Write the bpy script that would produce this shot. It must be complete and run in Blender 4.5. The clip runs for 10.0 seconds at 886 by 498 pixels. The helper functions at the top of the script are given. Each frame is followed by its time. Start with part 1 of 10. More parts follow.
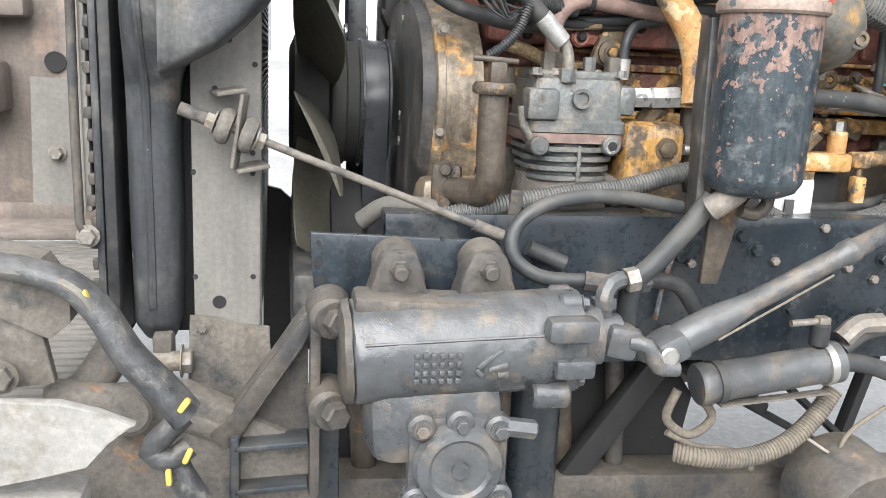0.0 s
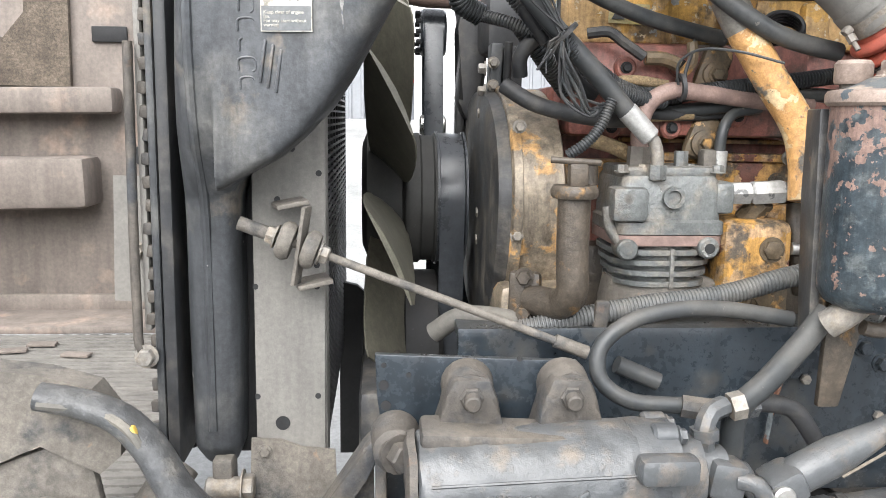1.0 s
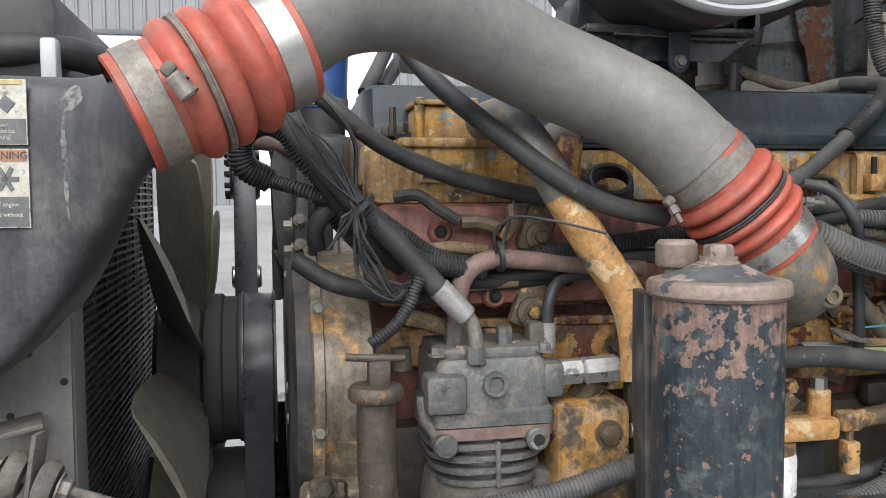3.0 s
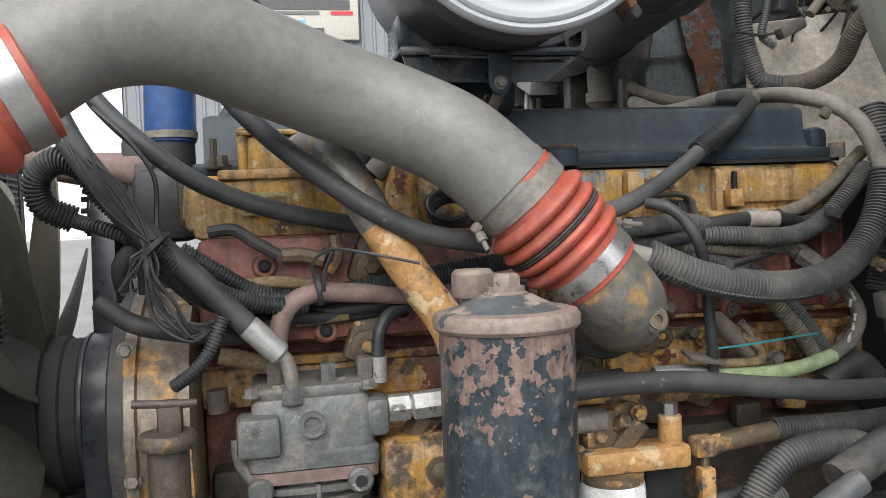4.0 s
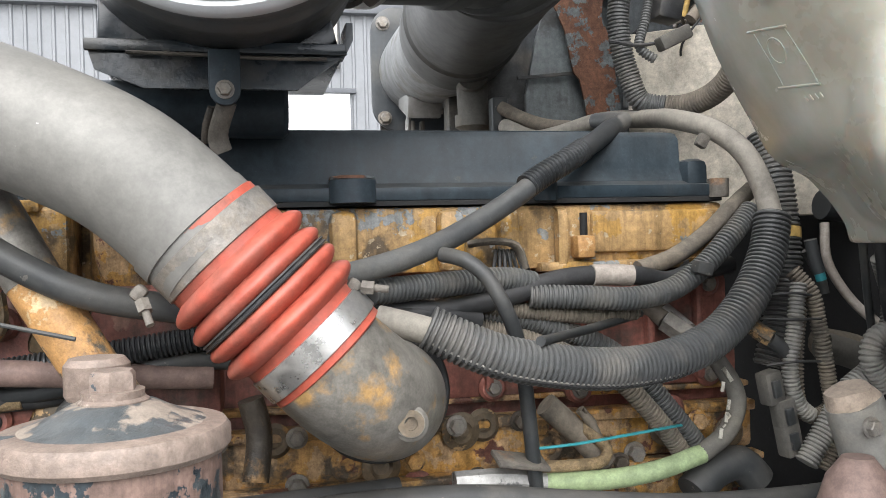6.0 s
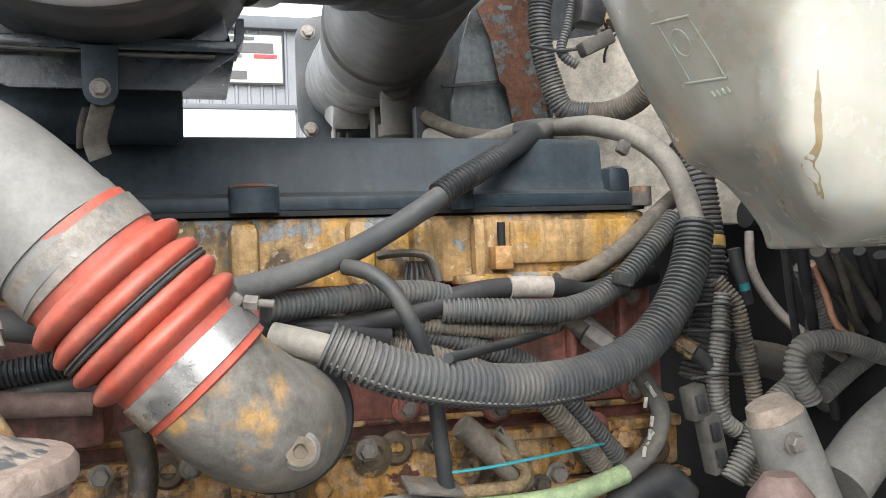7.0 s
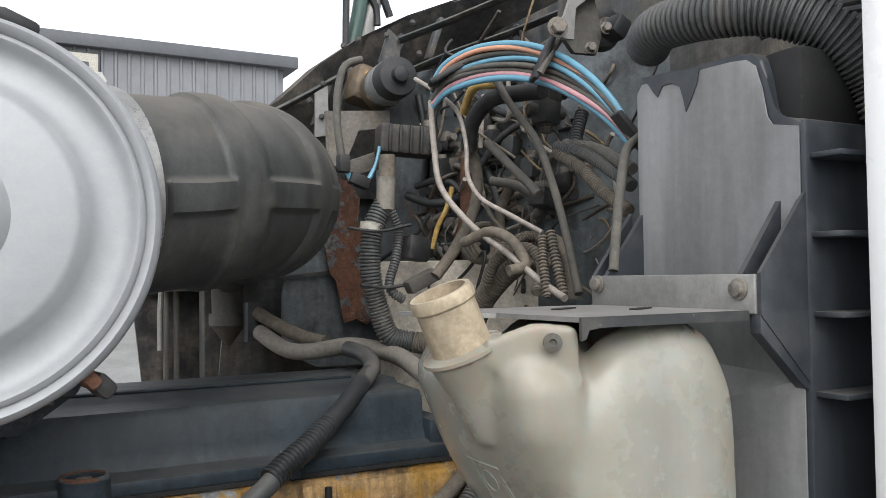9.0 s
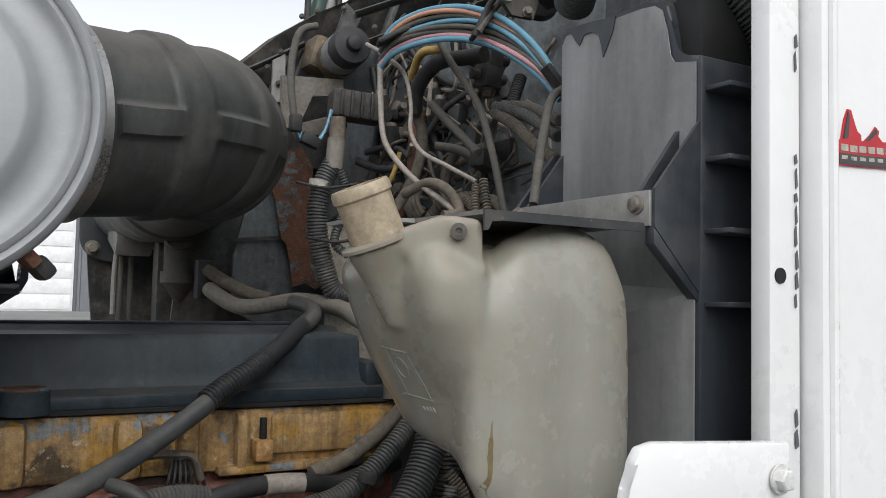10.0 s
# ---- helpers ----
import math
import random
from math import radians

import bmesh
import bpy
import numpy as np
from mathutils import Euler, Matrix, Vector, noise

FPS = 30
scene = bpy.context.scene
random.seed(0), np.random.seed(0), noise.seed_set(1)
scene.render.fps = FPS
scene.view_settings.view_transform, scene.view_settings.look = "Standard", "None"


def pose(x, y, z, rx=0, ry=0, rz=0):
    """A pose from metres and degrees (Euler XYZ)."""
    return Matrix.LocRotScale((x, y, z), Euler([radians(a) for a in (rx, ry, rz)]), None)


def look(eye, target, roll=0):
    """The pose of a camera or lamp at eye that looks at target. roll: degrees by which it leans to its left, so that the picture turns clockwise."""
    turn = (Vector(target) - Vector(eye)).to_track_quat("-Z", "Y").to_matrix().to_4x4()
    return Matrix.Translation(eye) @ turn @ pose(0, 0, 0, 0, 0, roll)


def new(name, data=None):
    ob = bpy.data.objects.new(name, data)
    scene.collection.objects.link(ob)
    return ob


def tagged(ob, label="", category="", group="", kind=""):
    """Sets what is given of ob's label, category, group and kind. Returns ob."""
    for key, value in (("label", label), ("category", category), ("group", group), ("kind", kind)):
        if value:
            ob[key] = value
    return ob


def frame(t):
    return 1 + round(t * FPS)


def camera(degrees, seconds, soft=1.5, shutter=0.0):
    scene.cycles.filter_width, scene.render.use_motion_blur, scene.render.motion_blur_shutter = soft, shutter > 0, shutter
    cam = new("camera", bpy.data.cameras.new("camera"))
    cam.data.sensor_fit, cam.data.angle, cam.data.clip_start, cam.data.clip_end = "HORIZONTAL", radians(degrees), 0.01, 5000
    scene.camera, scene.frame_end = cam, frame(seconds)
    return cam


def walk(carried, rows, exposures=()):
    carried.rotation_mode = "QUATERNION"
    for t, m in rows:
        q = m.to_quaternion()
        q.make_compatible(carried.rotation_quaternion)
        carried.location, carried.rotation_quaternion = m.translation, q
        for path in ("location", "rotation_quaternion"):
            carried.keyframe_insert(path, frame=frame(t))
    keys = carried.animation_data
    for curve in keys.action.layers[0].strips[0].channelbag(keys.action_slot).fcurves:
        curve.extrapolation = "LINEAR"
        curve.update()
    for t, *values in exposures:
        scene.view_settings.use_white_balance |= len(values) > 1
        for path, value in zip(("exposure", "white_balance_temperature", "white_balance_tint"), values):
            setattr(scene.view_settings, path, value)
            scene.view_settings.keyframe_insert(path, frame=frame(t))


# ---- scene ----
from mathutils.bvhtree import BVHTree

# ---- camera ----
cam = camera(55.1, 10.0, soft=0.45)
PATH = [
    (0, -0.3283, -1.5827, 1.2639, 77.275, -2.588, -10.335),
    (0.5, -0.2901, -1.5202, 1.2829, 79.14, -2.194, -5.419),
    (1, -0.2815, -1.4666, 1.3229, 81.161, -0.736, -4.095),
    (1.5, -0.2429, -1.4147, 1.3591, 82.195, 0.266, -5.137),
    (2, -0.2077, -1.3491, 1.4117, 84.579, 0.223, -8.203),
    (2.2, -0.1938, -1.3295, 1.4283, 85.15, 0.163, -8.965),
    (3.3, -0.0887, -1.2736, 1.4579, 86.869, 1.171, -12.813),
    (3.5, -0.0452, -1.2643, 1.4519, 87.255, 1.698, -13.303),
    (4, 0.1057, -1.2955, 1.4651, 87.711, 2.411, -12.217),
    (4.5, 0.2397, -1.2923, 1.4625, 88.574, 2.181, -10.029),
    (5, 0.3422, -1.1765, 1.4737, 89.583, 1.844, -11.874),
    (5.5, 0.4092, -1.0949, 1.4821, 89.583, 1.648, -12.619),
    (6.8, 0.4988, -1.0184, 1.4784, 90.28, 1.822, -15.357),
    (7, 0.5084, -1.0102, 1.4744, 90.668, 2.1, -16.41),
    (7.5, 0.4878, -0.977, 1.4932, 90.657, 2.685, -18.416),
    (8, 0.4689, -0.9991, 1.6217, 91.636, 2.208, -22.104),
    (8.5, 0.4747, -1.0602, 1.7331, 92.436, 1.761, -27.369),
    (9, 0.476, -1.0912, 1.792, 91.884, 0.762, -28.287),
    (9.5, 0.4812, -1.1241, 1.796, 92.745, -0.207, -28.617),
    (9.7, 0.4864, -1.1463, 1.76, 94.328, -0.525, -29.303),
    (10, 0.4875, -1.1643, 1.683, 93.478, -1.273, -30.408),
]
walk(cam, [(t, pose(x, y, z, rx, ry, rz)) for t, x, y, z, rx, ry, rz in PATH], exposures=[(0, 2.34), (1.0, 2.38), (2.2, 2.0), (3.3, 1.36), (4.5, 1.5), (5.5, 1.84), (7.5, 2.14), (8.5, 1.43), (9.3, 0.88), (10, 0.52)])

# ---- light: an overcast day ----
world = bpy.data.worlds.new("overcast")
scene.world = world
world.use_nodes = True
wn, wl = world.node_tree.nodes, world.node_tree.links
sky = wn.new("ShaderNodeTexSky")
sky.sky_type, sky.sun_disc = "NISHITA", False
sky.sun_elevation, sky.sun_rotation = radians(44), radians(196)
haze = wn.new("ShaderNodeHueSaturation")
haze.inputs["Saturation"].default_value = 0.2
wl.new(sky.outputs[0], haze.inputs["Color"])
wl.new(haze.outputs[0], wn["Background"].inputs[0])
wn["Background"].inputs[1].default_value = 0.15
sun = new("sun", bpy.data.lights.new("sun", "SUN"))
sun.data.energy, sun.data.angle, sun.data.color = 1.2, radians(60), (1.0, 0.99, 0.965)
sun.matrix_world = look((-1.4, -4.4, 4.8), (0, 0, 0))

# ---- materials ----
def surface(name, base, second, rough=0.6, metal=0.0, big=6.0, fine=60.0, dust=None, dust_at=0.55, bump=0.15, edge=0.08, spec=0.4, grime=0.5, rise=None, sss=0.0, wear=(), streak=0.0, settle=0.06):
    """Two tones by a large noise, blotches and speckle by finer ones, and patches of dust or wear with their own edge. rise: (z from, z to, by) shifts the wear with height. wear: (colour, at, edge, scale) flaked layers. streak: dirt runs. settle: dust lying on upward faces."""
    m = bpy.data.materials.new(name)
    m.use_nodes = True
    n, l = m.node_tree.nodes, m.node_tree.links
    b = n["Principled BSDF"]
    b.inputs["Metallic"].default_value = metal
    b.inputs["Specular IOR Level"].default_value = spec
    if sss:
        b.inputs["Subsurface Weight"].default_value, b.inputs["Subsurface Scale"].default_value = sss, 0.02
    co = n.new("ShaderNodeTexCoord")

    def noise_at(scale, detail, shift=0.0, rug=0.55, stretch=1.0):
        t = n.new("ShaderNodeTexNoise")
        t.inputs["Scale"].default_value, t.inputs["Detail"].default_value, t.inputs["Roughness"].default_value = scale, detail, rug
        v = n.new("ShaderNodeVectorMath")
        v.operation = "MULTIPLY_ADD"
        v.inputs[1].default_value = (1, 1, stretch)
        v.inputs[2].default_value = (shift, shift * 0.7, -shift)
        l.new(co.outputs["Object"], v.inputs[0])
        l.new(v.outputs[0], t.inputs["Vector"])
        return t.outputs["Fac"]

    def ramp(fac, lo, hi, to_lo=0.0, to_hi=1.0):
        r = n.new("ShaderNodeMapRange")
        r.inputs["From Min"].default_value, r.inputs["From Max"].default_value = lo, hi
        r.inputs["To Min"].default_value, r.inputs["To Max"].default_value = to_lo, to_hi
        l.new(fac, r.inputs["Value"])
        return r.outputs[0]

    def mix(fac, a, c, mode="MIX"):
        x = n.new("ShaderNodeMix")
        x.data_type, x.blend_type = "RGBA", mode
        for s, v in ((x.inputs[6], a), (x.inputs[7], c)):
            if isinstance(v, tuple):
                s.default_value = (*v, 1)
            else:
                l.new(v, s)
        if isinstance(fac, float):
            x.inputs[0].default_value = fac
        else:
            l.new(fac, x.inputs[0])
        return x.outputs[2]

    def calc(op, a, c, d=None):
        x = n.new("ShaderNodeMath")
        x.operation = op
        for s, v in zip(x.inputs, (a, c, d)):
            if v is None:
                continue
            if isinstance(v, (int, float)):
                s.default_value = v
            else:
                l.new(v, s)
        return x.outputs[0]

    large, small, blot = noise_at(big, 6), noise_at(fine, 5, 3.1, 0.65), noise_at(big * 3.3, 8, 5.3, 0.68)
    colour = mix(ramp(large, 0.35, 0.66), base, second)
    rough_out = ramp(large, 0.25, 0.75, max(rough - 0.14, 0.05), min(rough + 0.14, 1))
    height = small
    for i, (shade, at, soft_edge, scale) in enumerate(wear):
        flake = ramp(noise_at(scale, 9, 17.3 + 4.1 * i, 0.6), at - soft_edge, at + soft_edge)
        colour = mix(flake, colour, shade)
        height = calc("MULTIPLY_ADD", flake, -0.45, height)
    if dust:
        fac = noise_at(big * 2.2, 10, 7.7, 0.62)
        if rise:
            xyz = n.new("ShaderNodeSeparateXYZ")
            l.new(co.outputs["Object"], xyz.inputs[0])
            fac = calc("ADD", fac, ramp(xyz.outputs[2], rise[0], rise[1], 0.0, rise[2]))
        patch = ramp(fac, dust_at - edge, dust_at + edge)
        colour = mix(patch, colour, dust)
        height = calc("MULTIPLY_ADD", patch, 0.5, height)
        rough_out = calc("MINIMUM", calc("MULTIPLY_ADD", patch, 0.22, rough_out), 1.0)
        if metal:
            l.new(ramp(patch, 0, 1, metal, 0.0), b.inputs["Metallic"])
    # blotches and speckle change the tone of whatever is there
    tone = calc("MULTIPLY", ramp(blot, 0.32, 0.68, 1 - 0.36 * grime, 1 + 0.3 * grime), ramp(small, 0.36, 0.64, 1 - 0.4 * grime, 1 + 0.34 * grime))
    grain = noise_at(fine * 4.5, 3, 31.7, 0.7)
    tone = calc("MULTIPLY", tone, ramp(grain, 0.36, 0.64, 1 - 0.2 * grime, 1 + 0.18 * grime))
    if streak:
        runs = noise_at(big * 7, 5, 23.7, 0.6, 0.09)
        tone = calc("MULTIPLY", tone, ramp(runs, 0.42, 0.66, 1.08, 1 - streak))
    grey = n.new("ShaderNodeCombineColor")
    for i in range(3):
        l.new(tone, grey.inputs[i])
    colour = mix(1.0, colour, grey.outputs[0], "MULTIPLY")
    fleck = ramp(noise_at(fine * 2.6, 3, 11.3, 0.5), 0.70, 0.73, 0.0, 0.35 * grime)
    colour = mix(fleck, colour, tuple(min(1.0, 0.09 + 1.35 * c) for c in second))
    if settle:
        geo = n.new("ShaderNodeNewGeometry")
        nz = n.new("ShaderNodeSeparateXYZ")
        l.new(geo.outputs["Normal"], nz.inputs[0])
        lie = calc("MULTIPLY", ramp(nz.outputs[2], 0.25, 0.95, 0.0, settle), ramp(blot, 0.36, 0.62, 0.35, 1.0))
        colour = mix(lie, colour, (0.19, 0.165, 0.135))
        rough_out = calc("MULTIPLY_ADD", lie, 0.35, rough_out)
    l.new(colour, b.inputs["Base Color"])
    l.new(calc("ADD", rough_out, ramp(small, 0.3, 0.7, -0.06, 0.06)), b.inputs["Roughness"])
    bp = n.new("ShaderNodeBump")
    bp.inputs["Strength"].default_value, bp.inputs["Distance"].default_value = bump, 0.004
    l.new(height, bp.inputs["Height"])
    l.new(bp.outputs[0], b.inputs["Normal"])
    return m


M = {
    "asphalt": surface("pale yard paving", (0.25, 0.25, 0.245), (0.20, 0.20, 0.195), 0.85, big=0.8, fine=40, bump=0.4, grime=0.4),
    "siding": surface("painted siding", (0.18, 0.186, 0.198), (0.16, 0.167, 0.178), 0.5, big=0.4, fine=5, bump=0.0, grime=0.15, settle=0.0),
    "trim_grey": surface("dark trim", (0.10, 0.105, 0.115), (0.085, 0.09, 0.10), 0.5, big=1, fine=9, bump=0.0, grime=0.15, settle=0.0),
    "white_paint": surface("white paint", (0.80, 0.80, 0.795), (0.77, 0.77, 0.765), 0.3, big=3, fine=40, dust=(0.45, 0.42, 0.38), dust_at=0.80, edge=0.01, bump=0.02, grime=0.03, settle=0.0, wear=[((0.50, 0.47, 0.43), 0.76, 0.01, 40)]),
    "white_far": surface("white door", (0.80, 0.80, 0.80), (0.76, 0.76, 0.77), 0.5, big=1, fine=8, bump=0.0, grime=0.15, settle=0.0),
    "black_dusty": surface("dusty black paint", (0.024, 0.025, 0.027), (0.045, 0.044, 0.043), 0.5, big=7, fine=100, dust=(0.125, 0.11, 0.09), dust_at=0.58, edge=0.13, bump=0.15, grime=0.6, streak=0.3, wear=[((0.15, 0.085, 0.05), 0.69, 0.015, 24)]),
    "cover_black": surface("black enamel", (0.025, 0.036, 0.045), (0.036, 0.047, 0.056), 0.42, spec=0.2, big=4, fine=90, dust=(0.05, 0.05, 0.047), dust_at=0.73, edge=0.10, bump=0.06, grime=0.4, streak=0.25, wear=[((0.10, 0.085, 0.065), 0.72, 0.03, 22)], settle=0.25),
    "rail_black": surface("frame paint", (0.013, 0.018, 0.023), (0.023, 0.029, 0.035), 0.27, big=5, fine=90, dust=(0.06, 0.055, 0.047), dust_at=0.65, edge=0.1, bump=0.12, grime=0.45, streak=0.25, wear=[((0.13, 0.065, 0.035), 0.70, 0.03, 18)], settle=0.15),
    "gear_black": surface("steering gear paint", (0.048, 0.052, 0.056), (0.066, 0.069, 0.071), 0.34, big=9, fine=34, dust=(0.12, 0.10, 0.08), dust_at=0.585, edge=0.08, bump=0.5, spec=0.5, grime=0.4, settle=0.12),
    "dirt_steel": surface("dirt-caked steel", (0.135, 0.12, 0.102), (0.085, 0.077, 0.067), 0.7, big=8, fine=110, dust=(0.05, 0.05, 0.05), dust_at=0.61, edge=0.08, bump=0.45, grime=0.55, wear=[((0.20, 0.115, 0.065), 0.68, 0.04, 15)]),
    "rad_plate": surface("dusty radiator plate", (0.17, 0.161, 0.146), (0.135, 0.128, 0.117), 0.7, big=3, fine=110, dust=(0.125, 0.118, 0.11), dust_at=0.66, edge=0.12, bump=0.1, grime=0.28, wear=[((0.08, 0.08, 0.085), 0.72, 0.03, 14)], streak=0.15),
    "cast_alu": surface("dirty cast aluminium", (0.14, 0.148, 0.146), (0.085, 0.09, 0.088), 0.42, 0.2, big=7, fine=140, dust=(0.21, 0.18, 0.145), dust_at=0.59, edge=0.10, bump=0.5, grime=0.55, wear=[((0.07, 0.064, 0.056), 0.63, 0.05, 16), ((0.33, 0.33, 0.32), 0.69, 0.01, 40)]),
    "tank_alu": surface("oxidised cooler tank", (0.058, 0.061, 0.065), (0.040, 0.043, 0.047), 0.45, 0.25, big=3.5, fine=120, dust=(0.125, 0.122, 0.114), dust_at=0.62, edge=0.12, bump=0.16, grime=0.45, wear=[((0.36, 0.35, 0.33), 0.70, 0.012, 22), ((0.15, 0.125, 0.095), 0.66, 0.05, 9)], streak=0.4, settle=0.12),
    "pipe_alu": surface("dull aluminium pipe", (0.185, 0.178, 0.163), (0.15, 0.146, 0.136), 0.55, 0.15, big=4, fine=60, dust=(0.36, 0.34, 0.31), dust_at=0.72, edge=0.02, bump=0.06, grime=0.3, wear=[((0.38, 0.37, 0.35), 0.72, 0.008, 60), ((0.15, 0.142, 0.128), 0.70, 0.08, 8)], settle=0.1),
    "elbow": surface("oily elbow casting", (0.205, 0.19, 0.165), (0.14, 0.132, 0.118), 0.42, 0.25, big=9, fine=90, dust=(0.34, 0.205, 0.08), dust_at=0.60, edge=0.06, bump=0.15, grime=0.5, wear=[((0.08, 0.07, 0.056), 0.61, 0.08, 12)]),
    "silicone": surface("red silicone", (0.40, 0.075, 0.045), (0.31, 0.062, 0.04), 0.42, big=6, fine=80, dust=(0.22, 0.10, 0.075), dust_at=0.60, edge=0.16, bump=0.06, grime=0.4, wear=[((0.14, 0.075, 0.06), 0.70, 0.03, 24)], settle=0.12),
    "steel": surface("bright clamp steel", (0.48, 0.47, 0.45), (0.40, 0.39, 0.37), 0.34, 0.85, big=7, fine=130, dust=(0.26, 0.23, 0.19), dust_at=0.66, edge=0.1, bump=0.05, grime=0.22, settle=0.1),
    "dull_steel": surface("dull bolt steel", (0.22, 0.205, 0.185), (0.16, 0.15, 0.135), 0.5, 0.35, big=20, fine=140, dust=(0.20, 0.165, 0.125), dust_at=0.58, edge=0.15, bump=0.25),
    "zinc": surface("zinc sheet", (0.34, 0.35, 0.36), (0.29, 0.30, 0.31), 0.50, 0.2, big=3, fine=90, dust=(0.36, 0.35, 0.33), dust_at=0.72, edge=0.10, bump=0.03, grime=0.10, settle=0.08, wear=[((0.30, 0.30, 0.30), 0.73, 0.015, 30)]),
    "yellow": surface("chipped yellow enamel", (0.46, 0.25, 0.06), (0.36, 0.20, 0.07), 0.45, big=10, fine=110, dust=(0.085, 0.066, 0.047), dust_at=0.57, edge=0.05, bump=0.5, grime=0.7, wear=[((0.40, 0.26, 0.14), 0.51, 0.006, 26), ((0.13, 0.05, 0.035), 0.58, 0.01, 18)], streak=0.4),
    "yellow_grey": surface("yellow over primer", (0.43, 0.275, 0.125), (0.36, 0.225, 0.095), 0.5, big=9, fine=120, dust=(0.25, 0.26, 0.26), dust_at=0.60, edge=0.005, bump=0.55, grime=0.55, wear=[((0.42, 0.24, 0.06), 0.55, 0.003, 15), ((0.12, 0.085, 0.05), 0.59, 0.035, 14), ((0.50, 0.40, 0.27), 0.63, 0.004, 60)], streak=0.45),
    "yellow_clean": surface("peeling tube enamel", (0.44, 0.245, 0.095), (0.37, 0.20, 0.075), 0.42, big=9, fine=110, dust=(0.10, 0.09, 0.075), dust_at=0.60, edge=0.03, bump=0.5, grime=0.55, wear=[((0.48, 0.35, 0.20), 0.57, 0.01, 24), ((0.37, 0.22, 0.06), 0.64, 0.004, 20), ((0.12, 0.10, 0.07), 0.65, 0.006, 55)]),
    "block_red": surface("oily red block", (0.25, 0.095, 0.072), (0.185, 0.072, 0.056), 0.5, big=7, fine=90, dust=(0.07, 0.058, 0.05), dust_at=0.58, edge=0.08, bump=0.35, grime=0.6, wear=[((0.28, 0.15, 0.11), 0.64, 0.015, 24)], streak=0.4),
    "oily": surface("oily grime", (0.04, 0.033, 0.026), (0.07, 0.056, 0.042), 0.45, big=9, fine=80, dust=(0.21, 0.12, 0.045), dust_at=0.63, edge=0.04, bump=0.5, grime=0.7),
    "pump": surface("oily rusty casting", (0.125, 0.088, 0.05), (0.075, 0.06, 0.042), 0.5, big=9, fine=80, dust=(0.33, 0.185, 0.065), dust_at=0.60, edge=0.03, bump=0.4, grime=0.7, wear=[((0.40, 0.26, 0.13), 0.63, 0.01, 26)]),
    "cover_front": surface("worn front housing", (0.28, 0.225, 0.16), (0.17, 0.142, 0.11), 0.4, 0.2, big=8, fine=80, dust=(0.46, 0.27, 0.11), dust_at=0.565, edge=0.03, bump=0.4, grime=0.65, wear=[((0.10, 0.085, 0.065), 0.60, 0.05, 11)], streak=0.45),
    "can": surface("flaking canister paint", (0.022, 0.031, 0.038), (0.036, 0.046, 0.052), 0.38, big=19, fine=60, dust=(0.18, 0.118, 0.096), dust_at=0.60, edge=0.006, bump=0.3, rise=(1.22, 1.36, 0.15), grime=0.55, streak=0.3, wear=[((0.20, 0.135, 0.11), 0.645, 0.006, 45), ((0.08, 0.09, 0.092), 0.60, 0.06, 30)]),
    "can_top": surface("rusty canister lid", (0.215, 0.165, 0.135), (0.17, 0.13, 0.108), 0.5, big=12, fine=110, dust=(0.05, 0.062, 0.07), dust_at=0.68, edge=0.006, bump=0.4, grime=0.5, wear=[((0.30, 0.25, 0.21), 0.64, 0.01, 30)], settle=0.12),
    "rubber": surface("weathered rubber", (0.025, 0.028, 0.030), (0.036, 0.038, 0.039), 0.5, big=6, fine=130, dust=(0.085, 0.08, 0.072), dust_at=0.64, edge=0.16, bump=0.06, grime=0.3, wear=[((0.12, 0.112, 0.10), 0.68, 0.012, 60)], settle=0.15),
    "rubber_black": surface("black rubber", (0.018, 0.019, 0.021), (0.03, 0.03, 0.031), 0.55, big=8, fine=90, dust=(0.075, 0.068, 0.06), dust_at=0.63, edge=0.12, bump=0.08, grime=0.5),
    "rubber_grey": surface("dusty grey hose", (0.105, 0.099, 0.088), (0.082, 0.077, 0.069), 0.8, big=6, fine=130, dust=(0.16, 0.145, 0.12), dust_at=0.62, edge=0.14, bump=0.08, grime=0.35, settle=0.15),
    "conduit": surface("split conduit", (0.056, 0.059, 0.061), (0.080, 0.082, 0.081), 0.5, big=7, fine=90, dust=(0.14, 0.13, 0.115), dust_at=0.62, edge=0.14, bump=0.04, grime=0.3, settle=0.2),
    "conduit_brown": surface("dust-brown conduit", (0.165, 0.138, 0.107), (0.115, 0.10, 0.082), 0.85, big=9, fine=110, dust=(0.085, 0.078, 0.068), dust_at=0.6, edge=0.12, bump=0.15, grime=0.5),
    "mauve": surface("mauve-brown hose", (0.20, 0.135, 0.115), (0.16, 0.11, 0.095), 0.65, big=10, fine=80, bump=0.1),
    "braid": surface("oily braided sleeve", (0.27, 0.19, 0.10), (0.16, 0.115, 0.065), 0.75, big=15, fine=200, bump=0.8, grime=0.8),
    "blue": surface("blue silicone", (0.025, 0.07, 0.20), (0.02, 0.055, 0.16), 0.45, big=8, fine=50, bump=0.04),
    "wire_blue": surface("blue tubing", (0.14, 0.33, 0.44), (0.12, 0.28, 0.38), 0.4, big=10, fine=80, bump=0.02, grime=0.15, settle=0.0),
    "wire_pink": surface("pink tubing", (0.55, 0.30, 0.32), (0.48, 0.26, 0.28), 0.4, big=10, fine=80, bump=0.02, grime=0.15, settle=0.0),
    "wire_salmon": surface("salmon tubing", (0.60, 0.30, 0.19), (0.5, 0.25, 0.17), 0.4, big=10, fine=80, bump=0.02, grime=0.15),
    "wire_white": surface("dusty pale tubing", (0.33, 0.29, 0.255), (0.26, 0.23, 0.20), 0.5, big=10, fine=80, bump=0.02),
